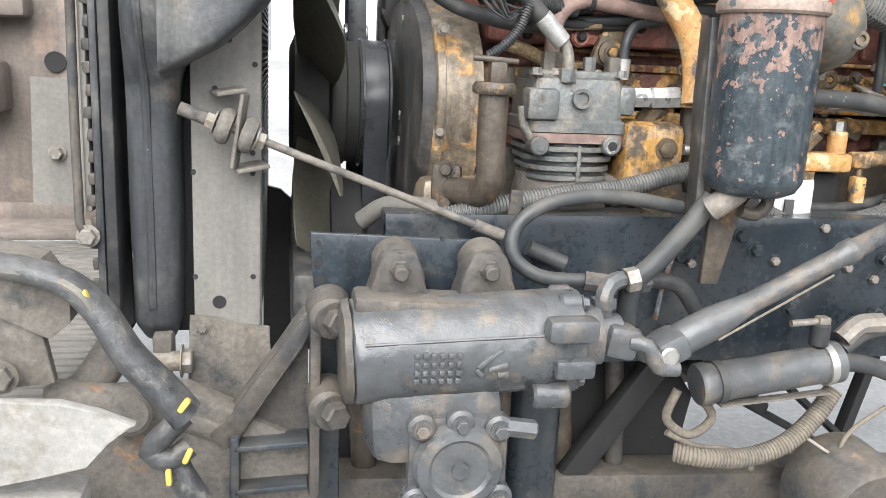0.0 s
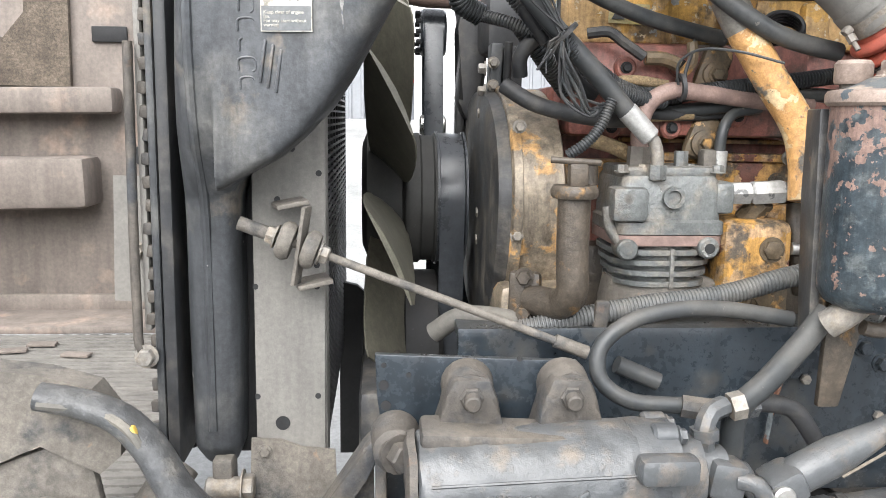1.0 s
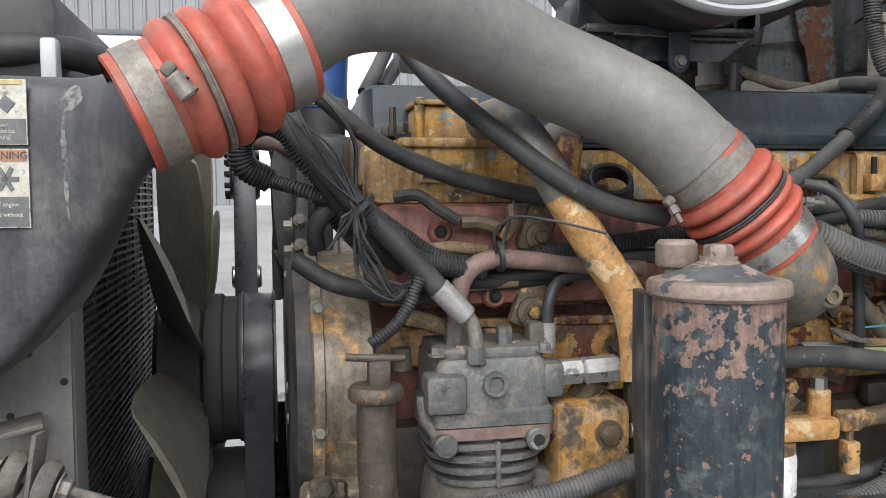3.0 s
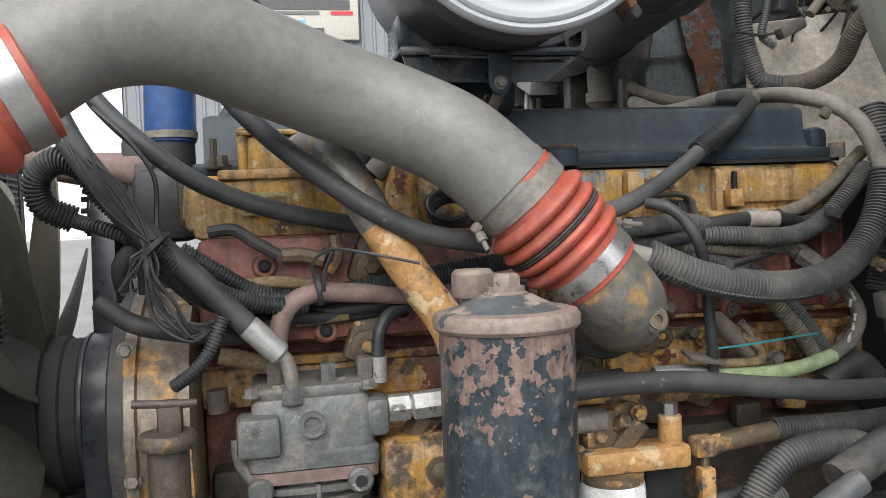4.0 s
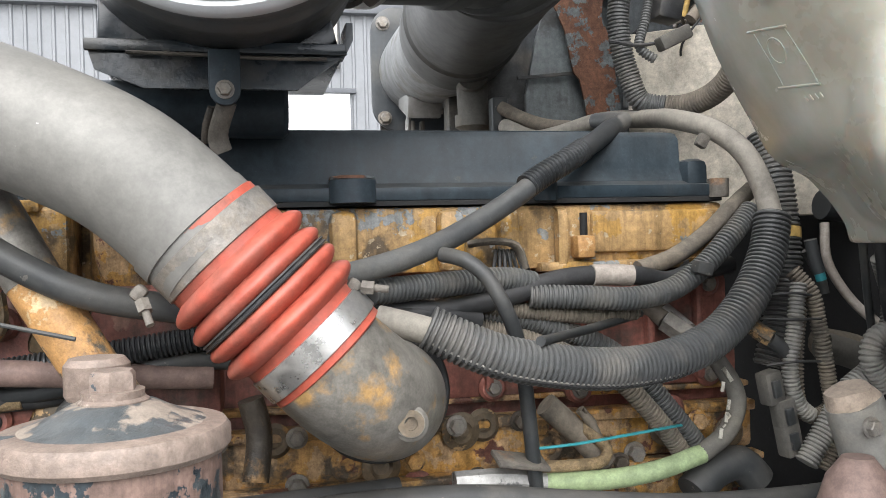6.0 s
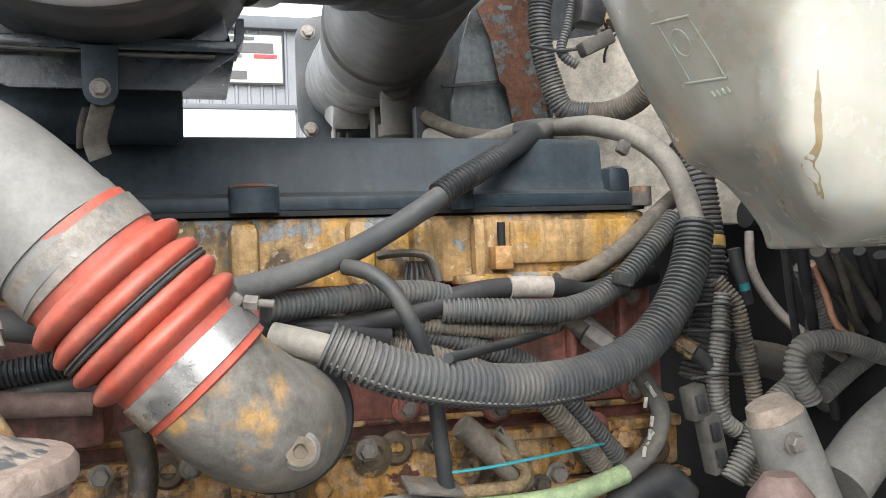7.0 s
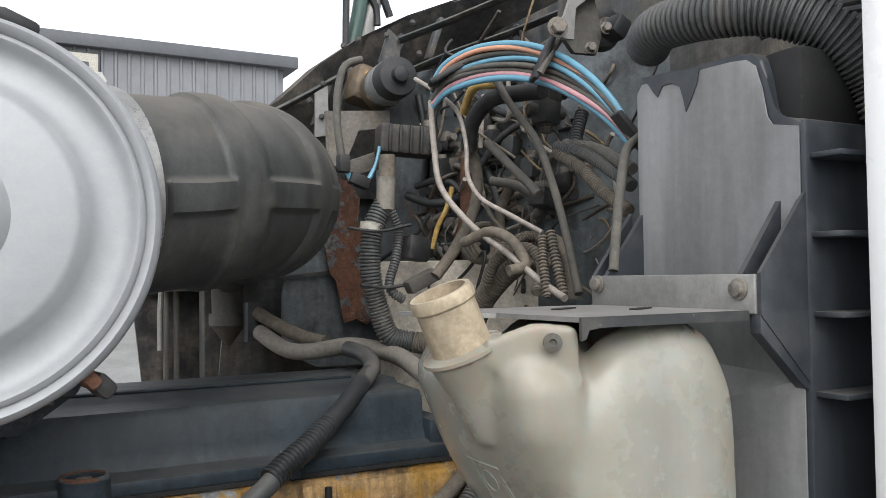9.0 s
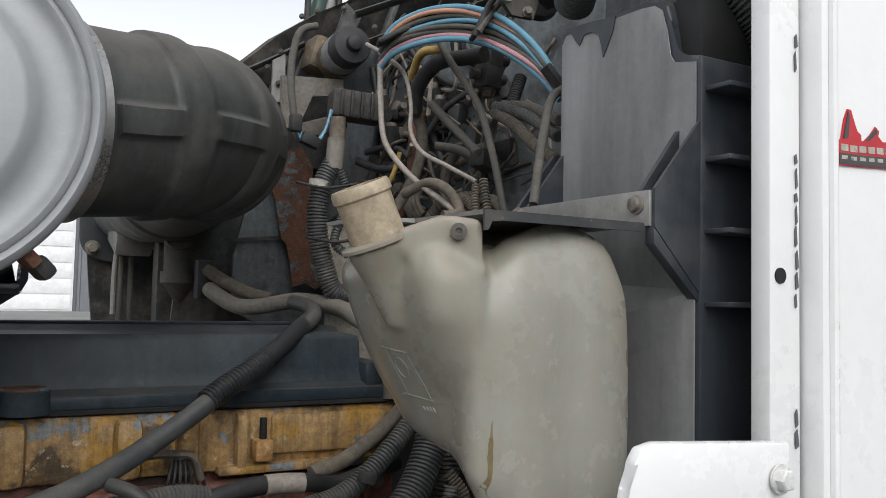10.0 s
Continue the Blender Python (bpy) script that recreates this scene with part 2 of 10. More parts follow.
    "wire_yellow": surface("ochre tubing", (0.48, 0.32, 0.10), (0.40, 0.27, 0.09), 0.5, big=10, fine=80, bump=0.02),
    "teal": surface("teal cable tie", (0.04, 0.27, 0.30), (0.03, 0.22, 0.25), 0.4, big=10, fine=80, bump=0.02, grime=0.15, settle=0.0),
    "green_sleeve": surface("pale green sleeve", (0.27, 0.34, 0.18), (0.22, 0.28, 0.155), 0.5, big=12, fine=80, bump=0.05),
    "fan": surface("olive fan plastic", (0.115, 0.108, 0.083), (0.09, 0.085, 0.066), 0.6, big=5, fine=60, bump=0.05),
    "drum": surface("fan hub", (0.026, 0.025, 0.023), (0.018, 0.018, 0.017), 0.75, 0.0, big=5, fine=60, bump=0.05),
    "belt": surface("belt rubber", (0.025, 0.028, 0.032), (0.032, 0.035, 0.04), 0.33, big=5, fine=60, bump=0.02),
    "hood": surface("dirty hood laminate", (0.175, 0.147, 0.128), (0.145, 0.124, 0.109), 0.8, big=3, fine=90, dust=(0.33, 0.245, 0.195), dust_at=0.64, edge=0.1, bump=0.25, grime=0.3, wear=[((0.15, 0.132, 0.115), 0.68, 0.05, 8)], streak=0.2),
    "hood_foam": surface("rotten foam", (0.07, 0.055, 0.042), (0.12, 0.098, 0.075), 0.95, big=15, fine=140, bump=1.0, grime=0.8),
    "tank": surface("yellowed translucent plastic", (0.285, 0.28, 0.245), (0.25, 0.243, 0.208), 0.27, big=3, fine=30, dust=(0.23, 0.195, 0.135), dust_at=0.64, edge=0.2, bump=0.02, grime=0.08, spec=0.45, sss=0.3, settle=0.0, streak=0.06),
    "neck": surface("aged plastic neck", (0.40, 0.33, 0.235), (0.33, 0.265, 0.18), 0.45, big=9, fine=60, bump=0.05),
    # two copies of one black plastic: shaded sides (also the run mark), lit dusty face
    "box_dark": surface("blue-black plastic for shaded sides and run mark", (0.030, 0.036, 0.044), (0.042, 0.048, 0.056), 0.36, big=3, fine=90, dust=(0.11, 0.112, 0.112), dust_at=0.66, edge=0.14, bump=0.03, grime=0.2, streak=0.3, settle=0.3),
    "box_lit_dusty": surface("moulded plastic paled by dust and painted light", (0.205, 0.213, 0.217), (0.25, 0.255, 0.255), 0.40, big=2, fine=90, dust=(0.25, 0.248, 0.24), dust_at=0.58, edge=0.2, bump=0.03, grime=0.16, streak=0.3, settle=0.3),
    "elbow_rubber": surface("dusty elbow rubber", (0.046, 0.048, 0.047), (0.066, 0.067, 0.064), 0.5, big=4, fine=90, dust=(0.10, 0.094, 0.082), dust_at=0.64, edge=0.14, bump=0.05, grime=0.3, streak=0.35, settle=0.5),
    "aircl": surface("air cleaner plastic", (0.036, 0.041, 0.046), (0.052, 0.056, 0.059), 0.42, big=4, fine=90, dust=(0.105, 0.100, 0.088), dust_at=0.62, edge=0.16, bump=0.05, grime=0.28, streak=0.2, settle=0.3),
    "firewall": surface("grimy firewall", (0.045, 0.050, 0.054), (0.075, 0.076, 0.076), 0.6, big=5, fine=70, dust=(0.135, 0.118, 0.095), dust_at=0.59, edge=0.14, bump=0.25, grime=0.65, streak=0.4),
    "rust": surface("flaking rust", (0.15, 0.068, 0.04), (0.10, 0.05, 0.033), 0.85, big=12, fine=110, dust=(0.12, 0.135, 0.14), dust_at=0.565, edge=0.012, bump=0.7, grime=0.7),
    "cream": surface("heat blanket", (0.56, 0.51, 0.43), (0.46, 0.42, 0.35), 0.85, big=8, fine=80, bump=0.3),
    "orange_tip": surface("ochre tape", (0.50, 0.34, 0.06), (0.42, 0.29, 0.07), 0.5, big=20, fine=60, bump=0.05),
    "tape": surface("black tape", (0.035, 0.037, 0.04), (0.065, 0.066, 0.066), 0.4, big=14, fine=60, dust=(0.115, 0.108, 0.097), dust_at=0.63, edge=0.1, bump=0.6, grime=0.6, settle=0.12),
    "fibreglass": surface("broken white fibreglass", (0.25, 0.243, 0.225), (0.19, 0.183, 0.168), 0.75, big=9, fine=80, dust=(0.15, 0.135, 0.115), dust_at=0.60, edge=0.08, bump=0.4, grime=0.3),
    "sticker_white": surface("sticker white", (0.46, 0.44, 0.39), (0.36, 0.34, 0.29), 0.5, big=30, fine=160, bump=0.1, grime=0.4, wear=[((0.17, 0.155, 0.13), 0.60, 0.03, 70)], settle=0.0),
    "sticker_orange": surface("sticker orange", (0.33, 0.16, 0.085), (0.27, 0.15, 0.09), 0.5, big=12, fine=80, bump=0.02, grime=0.15, settle=0.0),
    "sticker_black": surface("sticker black", (0.05, 0.05, 0.05), (0.07, 0.07, 0.07), 0.5, big=12, fine=80, bump=0.02, grime=0.15, settle=0.0),
    "sticker_grey": surface("sticker grey", (0.085, 0.09, 0.094), (0.12, 0.122, 0.122), 0.5, big=30, fine=160, bump=0.1, grime=0.4, wear=[((0.22, 0.21, 0.19), 0.66, 0.02, 90)], settle=0.0),
    "sticker_red": surface("sticker red", (0.50, 0.02, 0.03), (0.45, 0.02, 0.03), 0.4, big=12, fine=80, bump=0.02, grime=0.15, settle=0.0),
    "label_yellow": surface("label yellow", (0.36, 0.30, 0.12), (0.30, 0.26, 0.16), 0.5, big=20, fine=80, bump=0.02),
    "bracket_grey": surface("dusty grey bracket", (0.27, 0.265, 0.255), (0.22, 0.216, 0.208), 0.45, 0.2, big=4, fine=90, dust=(0.27, 0.265, 0.25), dust_at=0.60, edge=0.14, bump=0.05, grime=0.3, settle=0.4),
    "wall_paint": surface("blue-grey wall paint", (0.125, 0.14, 0.145), (0.09, 0.10, 0.105), 0.45, big=5, fine=70, dust=(0.045, 0.045, 0.045), dust_at=0.60, edge=0.06, bump=0.2, grime=0.5, wear=[((0.18, 0.085, 0.045), 0.66, 0.02, 14)], streak=0.3),
    "limescale": surface("limescale", (0.20, 0.196, 0.187), (0.14, 0.137, 0.13), 0.8, big=40, fine=200, bump=0.3, grime=0.6, settle=0.0, wear=[((0.07, 0.074, 0.08), 0.5, 0.05, 90)]),
    "stain": surface("rust stain", (0.17, 0.125, 0.065), (0.21, 0.165, 0.095), 0.35, big=20, fine=60, bump=0.02, grime=0.3, settle=0.0),
    "green_frame": surface("green steel", (0.03, 0.075, 0.06), (0.05, 0.09, 0.075), 0.4, big=3, fine=40, bump=0.02, grime=0.3),
    "ferrule": surface("printed zinc ferrule", (0.34, 0.335, 0.32), (0.28, 0.275, 0.265), 0.45, 0.4, big=14, fine=120, dust=(0.12, 0.12, 0.12), dust_at=0.60, edge=0.015, bump=0.08, grime=0.4),
    "conduit_black": surface("black loom conduit", (0.018, 0.020, 0.022), (0.030, 0.032, 0.034), 0.45, big=7, fine=90, dust=(0.09, 0.085, 0.075), dust_at=0.66, edge=0.14, bump=0.04, grime=0.3),
    # cladding of the unseen building that darkens reflections
    "backdrop_wall": surface("backdrop cladding", (0.15, 0.15, 0.15), (0.125, 0.127, 0.13), 0.7, big=0.5, fine=6, bump=0.0, grime=0.2, settle=0.0),
    # paler copy of conduit: dust plus light missing under the tank, put into colour
    "conduit_lit_grey": surface("dusty conduit with light in its grey", (0.15, 0.148, 0.138), (0.19, 0.182, 0.165), 0.7, big=8, fine=90, dust=(0.24, 0.22, 0.185), dust_at=0.62, edge=0.14, bump=0.05, grime=0.35),
    "hose_dust": surface("dust-paled hose", (0.235, 0.215, 0.185), (0.19, 0.175, 0.15), 0.75, big=6, fine=130, dust=(0.12, 0.11, 0.098), dust_at=0.66, edge=0.1, bump=0.08, grime=0.35, settle=0.15),
    "dust_end": surface("caked dust", (0.34, 0.27, 0.21), (0.26, 0.21, 0.17), 0.9, big=14, fine=110, bump=0.5, grime=0.4),
    "duct_grey": surface("pale grey duct", (0.24, 0.245, 0.245), (0.18, 0.185, 0.185), 0.5, big=6, fine=90, dust=(0.17, 0.155, 0.13), dust_at=0.62, edge=0.1, bump=0.06, grime=0.4, streak=0.3),
    "can_dome": surface("flaking canister dome", (0.045, 0.056, 0.063), (0.06, 0.07, 0.076), 0.45, big=9, fine=90, dust=(0.23, 0.19, 0.155), dust_at=0.545, edge=0.02, bump=0.4, grime=0.5, settle=0.2),
    "grime_steel": surface("dirt-darkened steel", (0.078, 0.067, 0.055), (0.045, 0.041, 0.037), 0.6, big=8, fine=110, dust=(0.035, 0.037, 0.04), dust_at=0.58, edge=0.08, bump=0.45, grime=0.6, wear=[((0.15, 0.085, 0.05), 0.67, 0.04, 15)], settle=0.25),
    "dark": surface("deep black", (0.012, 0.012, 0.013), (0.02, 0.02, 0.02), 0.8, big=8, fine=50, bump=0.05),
    "white_can": surface("white filter can", (0.72, 0.72, 0.70), (0.62, 0.62, 0.60), 0.35, big=9, fine=60, bump=0.03),
}

# ---- mesh helpers ----
def finish(name, bm, mat, sharp=38):
    bmesh.ops.recalc_face_normals(bm, faces=bm.faces)
    lim = radians(sharp)
    for f in bm.faces:
        f.smooth = True
    for e in bm.edges:
        if len(e.link_faces) == 2 and e.calc_face_angle(0) > lim:
            e.smooth = False
    me = bpy.data.meshes.new(name)
    bm.to_mesh(me)
    bm.free()
    me.materials.append(M[mat])
    return new(name, me)


def thing(name, at, label, category, group="", kind=""):
    ob = new(name)
    ob.empty_display_size = 0.02
    ob.location = at
    return tagged(ob, label, category, group, kind)


def part(name, bm, mat, parent, label=""):
    ob = finish(name, bm, mat)
    ob.parent = parent
    if parent.type == "EMPTY":
        ob.matrix_parent_inverse = Matrix.Translation(parent.location).inverted()
    return tagged(ob, label)


def solo(name, bm, mat, label, category, group="", kind=""):
    return tagged(finish(name, bm, mat), label, category, group, kind)


def nb():
    return bmesh.new()


def add_box(bm, centre, size, turn=(0, 0, 0), bevel=0.0, taper=1.0):
    m = pose(*centre, *turn)
    sx, sy, sz = (s / 2 for s in size)
    g = [bm.verts.new(m @ Vector((x * sx * (taper if z > 0 else 1), y * sy * (taper if z > 0 else 1), z * sz))) for z in (-1, 1) for y in (-1, 1) for x in (-1, 1)]
    faces = [bm.faces.new([g[i] for i in f]) for f in ((0, 2, 3, 1), (4, 5, 7, 6), (0, 1, 5, 4), (2, 6, 7, 3), (0, 4, 6, 2), (1, 3, 7, 5))]
    if bevel:
        edges = list({e for f in faces for e in f.edges})
        bmesh.ops.bevel(bm, geom=edges, offset=bevel, segments=2, affect="EDGES", profile=0.5)
    return bm


def basis(way):
    way = Vector(way).normalized()
    side = way.cross(Vector((0, 0, 1)) if abs(way.z) < 0.9 else Vector((1, 0, 0))).normalized()
    return side, side.cross(way), way


def add_lathe(bm, at, way, profile, n=32, start=0.0):
    """profile: (radius, height) pairs along way."""
    a, b, w = basis(way)
    at = Vector(at)
    rings = []
    for r, h in profile:
        if r <= 1e-6:
            rings.append([bm.verts.new(at + w * h)])
        else:
            rings.append([bm.verts.new(at + w * h + r * (math.cos(start + 2 * math.pi * i / n) * a + math.sin(start + 2 * math.pi * i / n) * b)) for i in range(n)])
    for p, q in zip(rings, rings[1:]):
        if len(p) == 1 and len(q) == 1:
            continue
        for i in range(n):
            j = (i + 1) % n
            if len(p) == 1:
                bm.faces.new((p[0], q[i], q[j]))
            elif len(q) == 1:
                bm.faces.new((p[i], q[0], p[j]))
            else:
                bm.faces.new((p[i], q[i], q[j], p[j]))
    return bm


def add_cyl(bm, p, q, r, r2=None, n=20, bev=0.0):
    p, q = Vector(p), Vector(q)
    h, r2 = (q - p).length, r if r2 is None else r2
    b = min(bev, r * 0.5, h * 0.4)
    prof = [(0, 0), (r - b, 0), (r, b), (r2, h - b), (r2 - b, h), (0, h)] if b else [(0, 0), (r, 0), (r2, h), (0, h)]
    return add_lathe(bm, p, q - p, prof, n)


def add_bolt(bm, at, way, r=0.009, h=0.008, washer=True):
    w = Vector(way).normalized()
    at = Vector(at)
    if washer:
        add_cyl(bm, at, at + w * 0.0025, r * 1.35, n=16)
    add_lathe(bm, at + w * 0.002, w, [(0, 0), (r, 0), (r, h * 0.85), (r * 0.85, h), (0, h)], 6)
    return bm


def spline(points, step):
    pts = [Vector(p) for p in points]
    if len(pts) == 2:
        k = max(2, int((pts[1] - pts[0]).length / step))
        return [pts[0].lerp(pts[1], i / k) for i in range(k + 1)]
    ext = [2 * pts[0] - pts[1]] + pts + [2 * pts[-1] - pts[-2]]
    out = []
    for i in range(1, len(ext) - 2):
        a, b, c, d = ext[i - 1:i + 3]
        ta, tb, tc = (max((q - p).length, 1e-5) ** 0.5 for p, q in ((a, b), (b, c), (c, d)))
        m1 = tb * ((b - a) / ta - (c - a) / (ta + tb) + (c - b) / tb)
        m2 = tb * ((c - b) / tb - (d - b) / (tb + tc) + (d - c) / tc)
        k = max(2, int((c - b).length / step + 0.5))
        for j in range(k):
            s = j / k
            out.append((2 * s**3 - 3 * s**2 + 1) * b + (s**3 - 2 * s**2 + s) * m1 + (3 * s**2 - 2 * s**3) * c + (s**3 - s**2) * m2)
    return out + [pts[-1]]


def add_tube(bm, points, r, n=14, step=0.012, pitch=0.0, depth=0.0, flat=1.0, r_end=None):
    """A hose along a smooth line through the points. pitch and depth make it corrugated."""
    line = spline(points, 0.003 if pitch else step)
    radii = None
    if pitch:
        # rings at exact places along the hose: ridge, ridge, groove, groove
        cum = [0.0]
        for a, b in zip(line, line[1:]):
            cum.append(cum[-1] + (b - a).length)
        marks, radii, j, out = [], [], 0, []
        for k in range(int(cum[-1] / pitch)):
            marks += [(k + f) * pitch for f in (0.0, 0.13, 0.47, 0.60, 0.68, 0.92)]
            radii += [r - 0.35 * depth, r, r, r - 0.35 * depth, r - depth, r - depth]
        for d in marks:
            while j < len(cum) - 2 and cum[j + 1] < d:
                j += 1
            out.append(line[j].lerp(line[j + 1], (d - cum[j]) / max(cum[j + 1] - cum[j], 1e-6)))
        line = out
    side = basis(line[1] - line[0])[0]
    rings, gone, total = [], 0.0, sum((b - a).length for a, b in zip(line, line[1:]))
    for i, p in enumerate(line):
        k = 6 if pitch else 1
        way = (line[min(i + k, len(line) - 1)] - line[max(i - k, 0)]).normalized()
        side = (side - way * side.dot(way)).normalized()
        other = way.cross(side)
        if i:
            gone += (p - line[i - 1]).length
        rr = r if r_end is None else r + (r_end - r) * gone / total
        if radii:
            rr = radii[i]
        rings.append([bm.verts.new(p + rr * (math.cos(2 * math.pi * k / n) * side + flat * math.sin(2 * math.pi * k / n) * other)) for k in range(n)])
    for a, b in zip(rings, rings[1:]):
        for k in range(n):
            bm.faces.new((a[k], a[(k + 1) % n], b[(k + 1) % n], b[k]))
    bm.faces.new(rings[0][::-1])
    bm.faces.new(rings[-1])
    return bm


def add_plate(bm, outline, thick, origin=(0, 0, 0), u=(1, 0, 0), v=(0, 0, 1), bevel=0.0):
    """A plate with the outline (u, v) pairs, grown by thick along u x v."""
    o, u, v = Vector(origin), Vector(u).normalized(), Vector(v).normalized()
    w = u.cross(v) * thick
    lo = [bm.verts.new(o + u * a + v * b) for a, b in outline]
    hi = [bm.verts.new(x.co + w) for x in lo]
    fs = [bm.faces.new(lo[::-1]), bm.faces.new(hi)]
    n = len(lo)
    for i in range(n):
        fs.append(bm.faces.new((lo[i], lo[(i + 1) % n], hi[(i + 1) % n], hi[i])))
    if bevel:
        bmesh.ops.bevel(bm, geom=list({e for f in fs for e in f.edges}), offset=bevel, segments=2, affect="EDGES", profile=0.5)
    return bm


def arc(cx, cy, r, a0, a1, n=8):
    return [(cx + r * math.cos(radians(a0 + (a1 - a0) * i / n)), cy + r * math.sin(radians(a0 + (a1 - a0) * i / n))) for i in range(n + 1)]


def rounded(x0, y0, x1, y1, r, n=5):
    return arc(x1 - r, y1 - r, r, 0, 90, n) + arc(x0 + r, y1 - r, r, 90, 180, n) + arc(x0 + r, y0 + r, r, 180, 270, n) + arc(x1 - r, y0 + r, r, 270, 360, n)


def add_loft(bm, rings, closed=True, caps=True):
    vs = [[bm.verts.new(p) for p in ring] for ring in rings]
    n = len(vs[0])
    for a, b in zip(vs, vs[1:]):
        for k in range(n if closed else n - 1):
            bm.faces.new((a[k], a[(k + 1) % n], b[(k + 1) % n], b[k]))
    if caps:
        bm.faces.new(vs[0][::-1])
        bm.faces.new(vs[-1])
    return bm


def lumpy(bm, by, scale):
    """A rough casting: moves the points by a soft noise."""
    for v in bm.verts:
        v.co += Vector(noise.noise_vector(v.co * scale)) * by
    return bm


def fuse(bm, voxel, rounds):
    """Joins overlapping closed shells into one skin with soft fillets."""
    me = bpy.data.meshes.new("shells")
    bmesh.ops.recalc_face_normals(bm, faces=bm.faces)
    bm.to_mesh(me)
    bm.free()
    ob = new("shells", me)
    m = ob.modifiers.new("remesh", "REMESH")
    m.mode, m.voxel_size = "VOXEL", voxel
    k = ob.modifiers.new("smooth", "SMOOTH")
    k.iterations, k.factor = rounds, 0.5
    done = bpy.data.meshes.new_from_object(ob.evaluated_get(bpy.context.evaluated_depsgraph_get()))
    bpy.data.objects.remove(ob)
    out = nb()
    out.from_mesh(done)
    return out


def add_film(skin, points, width):
    """A thin ragged film of stain on a skin, seen from the near side, along points."""
    line = spline(points, 0.004)
    rows = []
    for k, p in enumerate(line):
        w = (0.55 + 0.45 * abs(math.sin(0.31 * k) + 0.4 * math.sin(1.7 * k))) * width * math.sin(math.pi * (k + 1) / (len(line) + 1))
        row = [skin.ray_cast(Vector((p[0] + dx, -1.0, p[2])), Vector((0, 1, 0)))[0] for dx in (-w, w)]
        if all(row):
            near = [q + Vector((0, -0.0003, 0)) for q in row]
            rows.append([near[0], near[1], near[1] + Vector((0, 0.0005, 0)), near[0] + Vector((0, 0.0005, 0))])
    return add_loft(nb(), rows)


def hose(name, pts, r, mat, label, pitch=0.0, depth=0.0, n=14, category="hose", group="", flat=1.0):
    return solo(name, add_tube(nb(), pts, r, n, 0.012, pitch, depth, flat), mat, label, category, group)

# ---- the setting: yard and warehouse ----
def ground():
    bm = nb()
    xs = [-400, -60, -25, -12, -6, -3, 0, 3, 6, 12, 25, 60, 400]
    ys = [-400, -60, -20, -8, -3, 0, 3, 5, 8, 11, 14, 18, 60, 400]
    rise = lambda y: 1.25 * min(max((y - 3) / 11, 0), 1) ** 1.3
    v = [[bm.verts.new((x, y, rise(y))) for x in xs] for y in ys]
    for a, b in zip(v, v[1:]):
        for i in range(len(xs) - 1):
            bm.faces.new((a[i], a[i + 1], b[i + 1], b[i]))
    return solo("ground", bm, "asphalt", "grey asphalt yard rising gently to a warehouse", "ground", kind="structure")


ground()


def warehouse():
    o = Vector((0, 20.0, 1.2))
    w = thing("warehouse", o, "grey ribbed metal warehouse with white roller doors", "building")
    x0, x1, h = -13.0, 7.3, 6.0
    bm, step = nb(), 0.3
    k = int((x1 - x0) / step)
    rows = []
    for i in range(k):
        for dx, dy in ((0, 0), (0.2, 0), (0.225, -0.04), (0.275, -0.04)):
            rows.append((x0 + i * step + dx, 20.0 + dy))
    lo = [bm.verts.new((x, y, 1.2)) for x, y in rows]
    hi = [bm.verts.new((x, y, 1.2 + h)) for x, y in rows]
    for i in range(len(rows) - 1):
        bm.faces.new((lo[i], lo[i + 1], hi[i + 1], hi[i]))
    part("wall", bm, "siding", w, "ribbed blue-grey metal siding")
    part("wall", add_box(nb(), (x1 - 0.15, 24, 1.2 + h / 2), (0.2, 7.8, h), bevel=0.01), "siding", w)
    part("roof", add_box(nb(), ((x0 + x1) / 2, 24, 1.2 + h + 0.15), (x1 - x0 + 0.5, 8.5, 0.3), bevel=0.02), "trim_grey", w, "dark metal eave")
    for x, wd, z1 in ((-4.6, 3.4, 5.25), (1.2, 3.66, 5.25), (-9.6, 3.4, 5.25)):
        d = part("door", add_box(nb(), (x, 19.93, (1.2 + z1) / 2), (wd, 0.06, z1 - 1.2), bevel=0.01), "white_far", w, "white sectional roller door")
        for j in range(11):
            part("panel", add_box(nb(), (x, 19.89, 1.45 + j * 0.36), (wd - 0.1, 0.03, 0.33), bevel=0.01), "white_far", d)
        part("door_frame", add_box(nb(), (x, 19.9, z1 + 0.06), (wd + 0.3, 0.12, 0.12), bevel=0.01), "trim_grey", w)
    sgn = thing("sign", (1.15, 19.9, 5.9), "white sign board with dark lettering on the warehouse", "sign")
    part("board", add_box(nb(), (1.15, 19.87, 6.47), (3.2, 0.06, 1.16), bevel=0.01), "sticker_white", sgn)
    part("board_edge", add_box(nb(), (1.15, 19.90, 6.47), (3.28, 0.05, 1.24), bevel=0.01), "sticker_black", sgn, "dark sign edge")
    for x, z, wd, hh, c in ((1.0, 6.96, 2.2, 0.08, "sticker_black"), (1.2, 6.73, 2.7, 0.24, "sticker_black"), (0.1, 6.53, 0.55, 0.09, "sticker_red"), (2.35, 6.53, 0.55, 0.09, "sticker_red"), (1.2, 6.53, 1.2, 0.08, "sticker_grey"), (1.2, 6.28, 0.5, 0.16, "wire_blue"), (1.2, 6.07, 1.4, 0.2, "sticker_black")):
        part("line_of_writing", add_box(nb(), (x, 19.83, z), (wd, 0.02, hh)), c, sgn)


warehouse()


def bollard(x, y):
    b = thing("bollard", (x, y, 1.2), "grey steel bollard with a red band by the warehouse", "bollard", "bollards")
    part("post", add_cyl(nb(), (x, y, 1.1), (x, y, 2.3), 0.08, bev=0.03), "trim_grey", b)
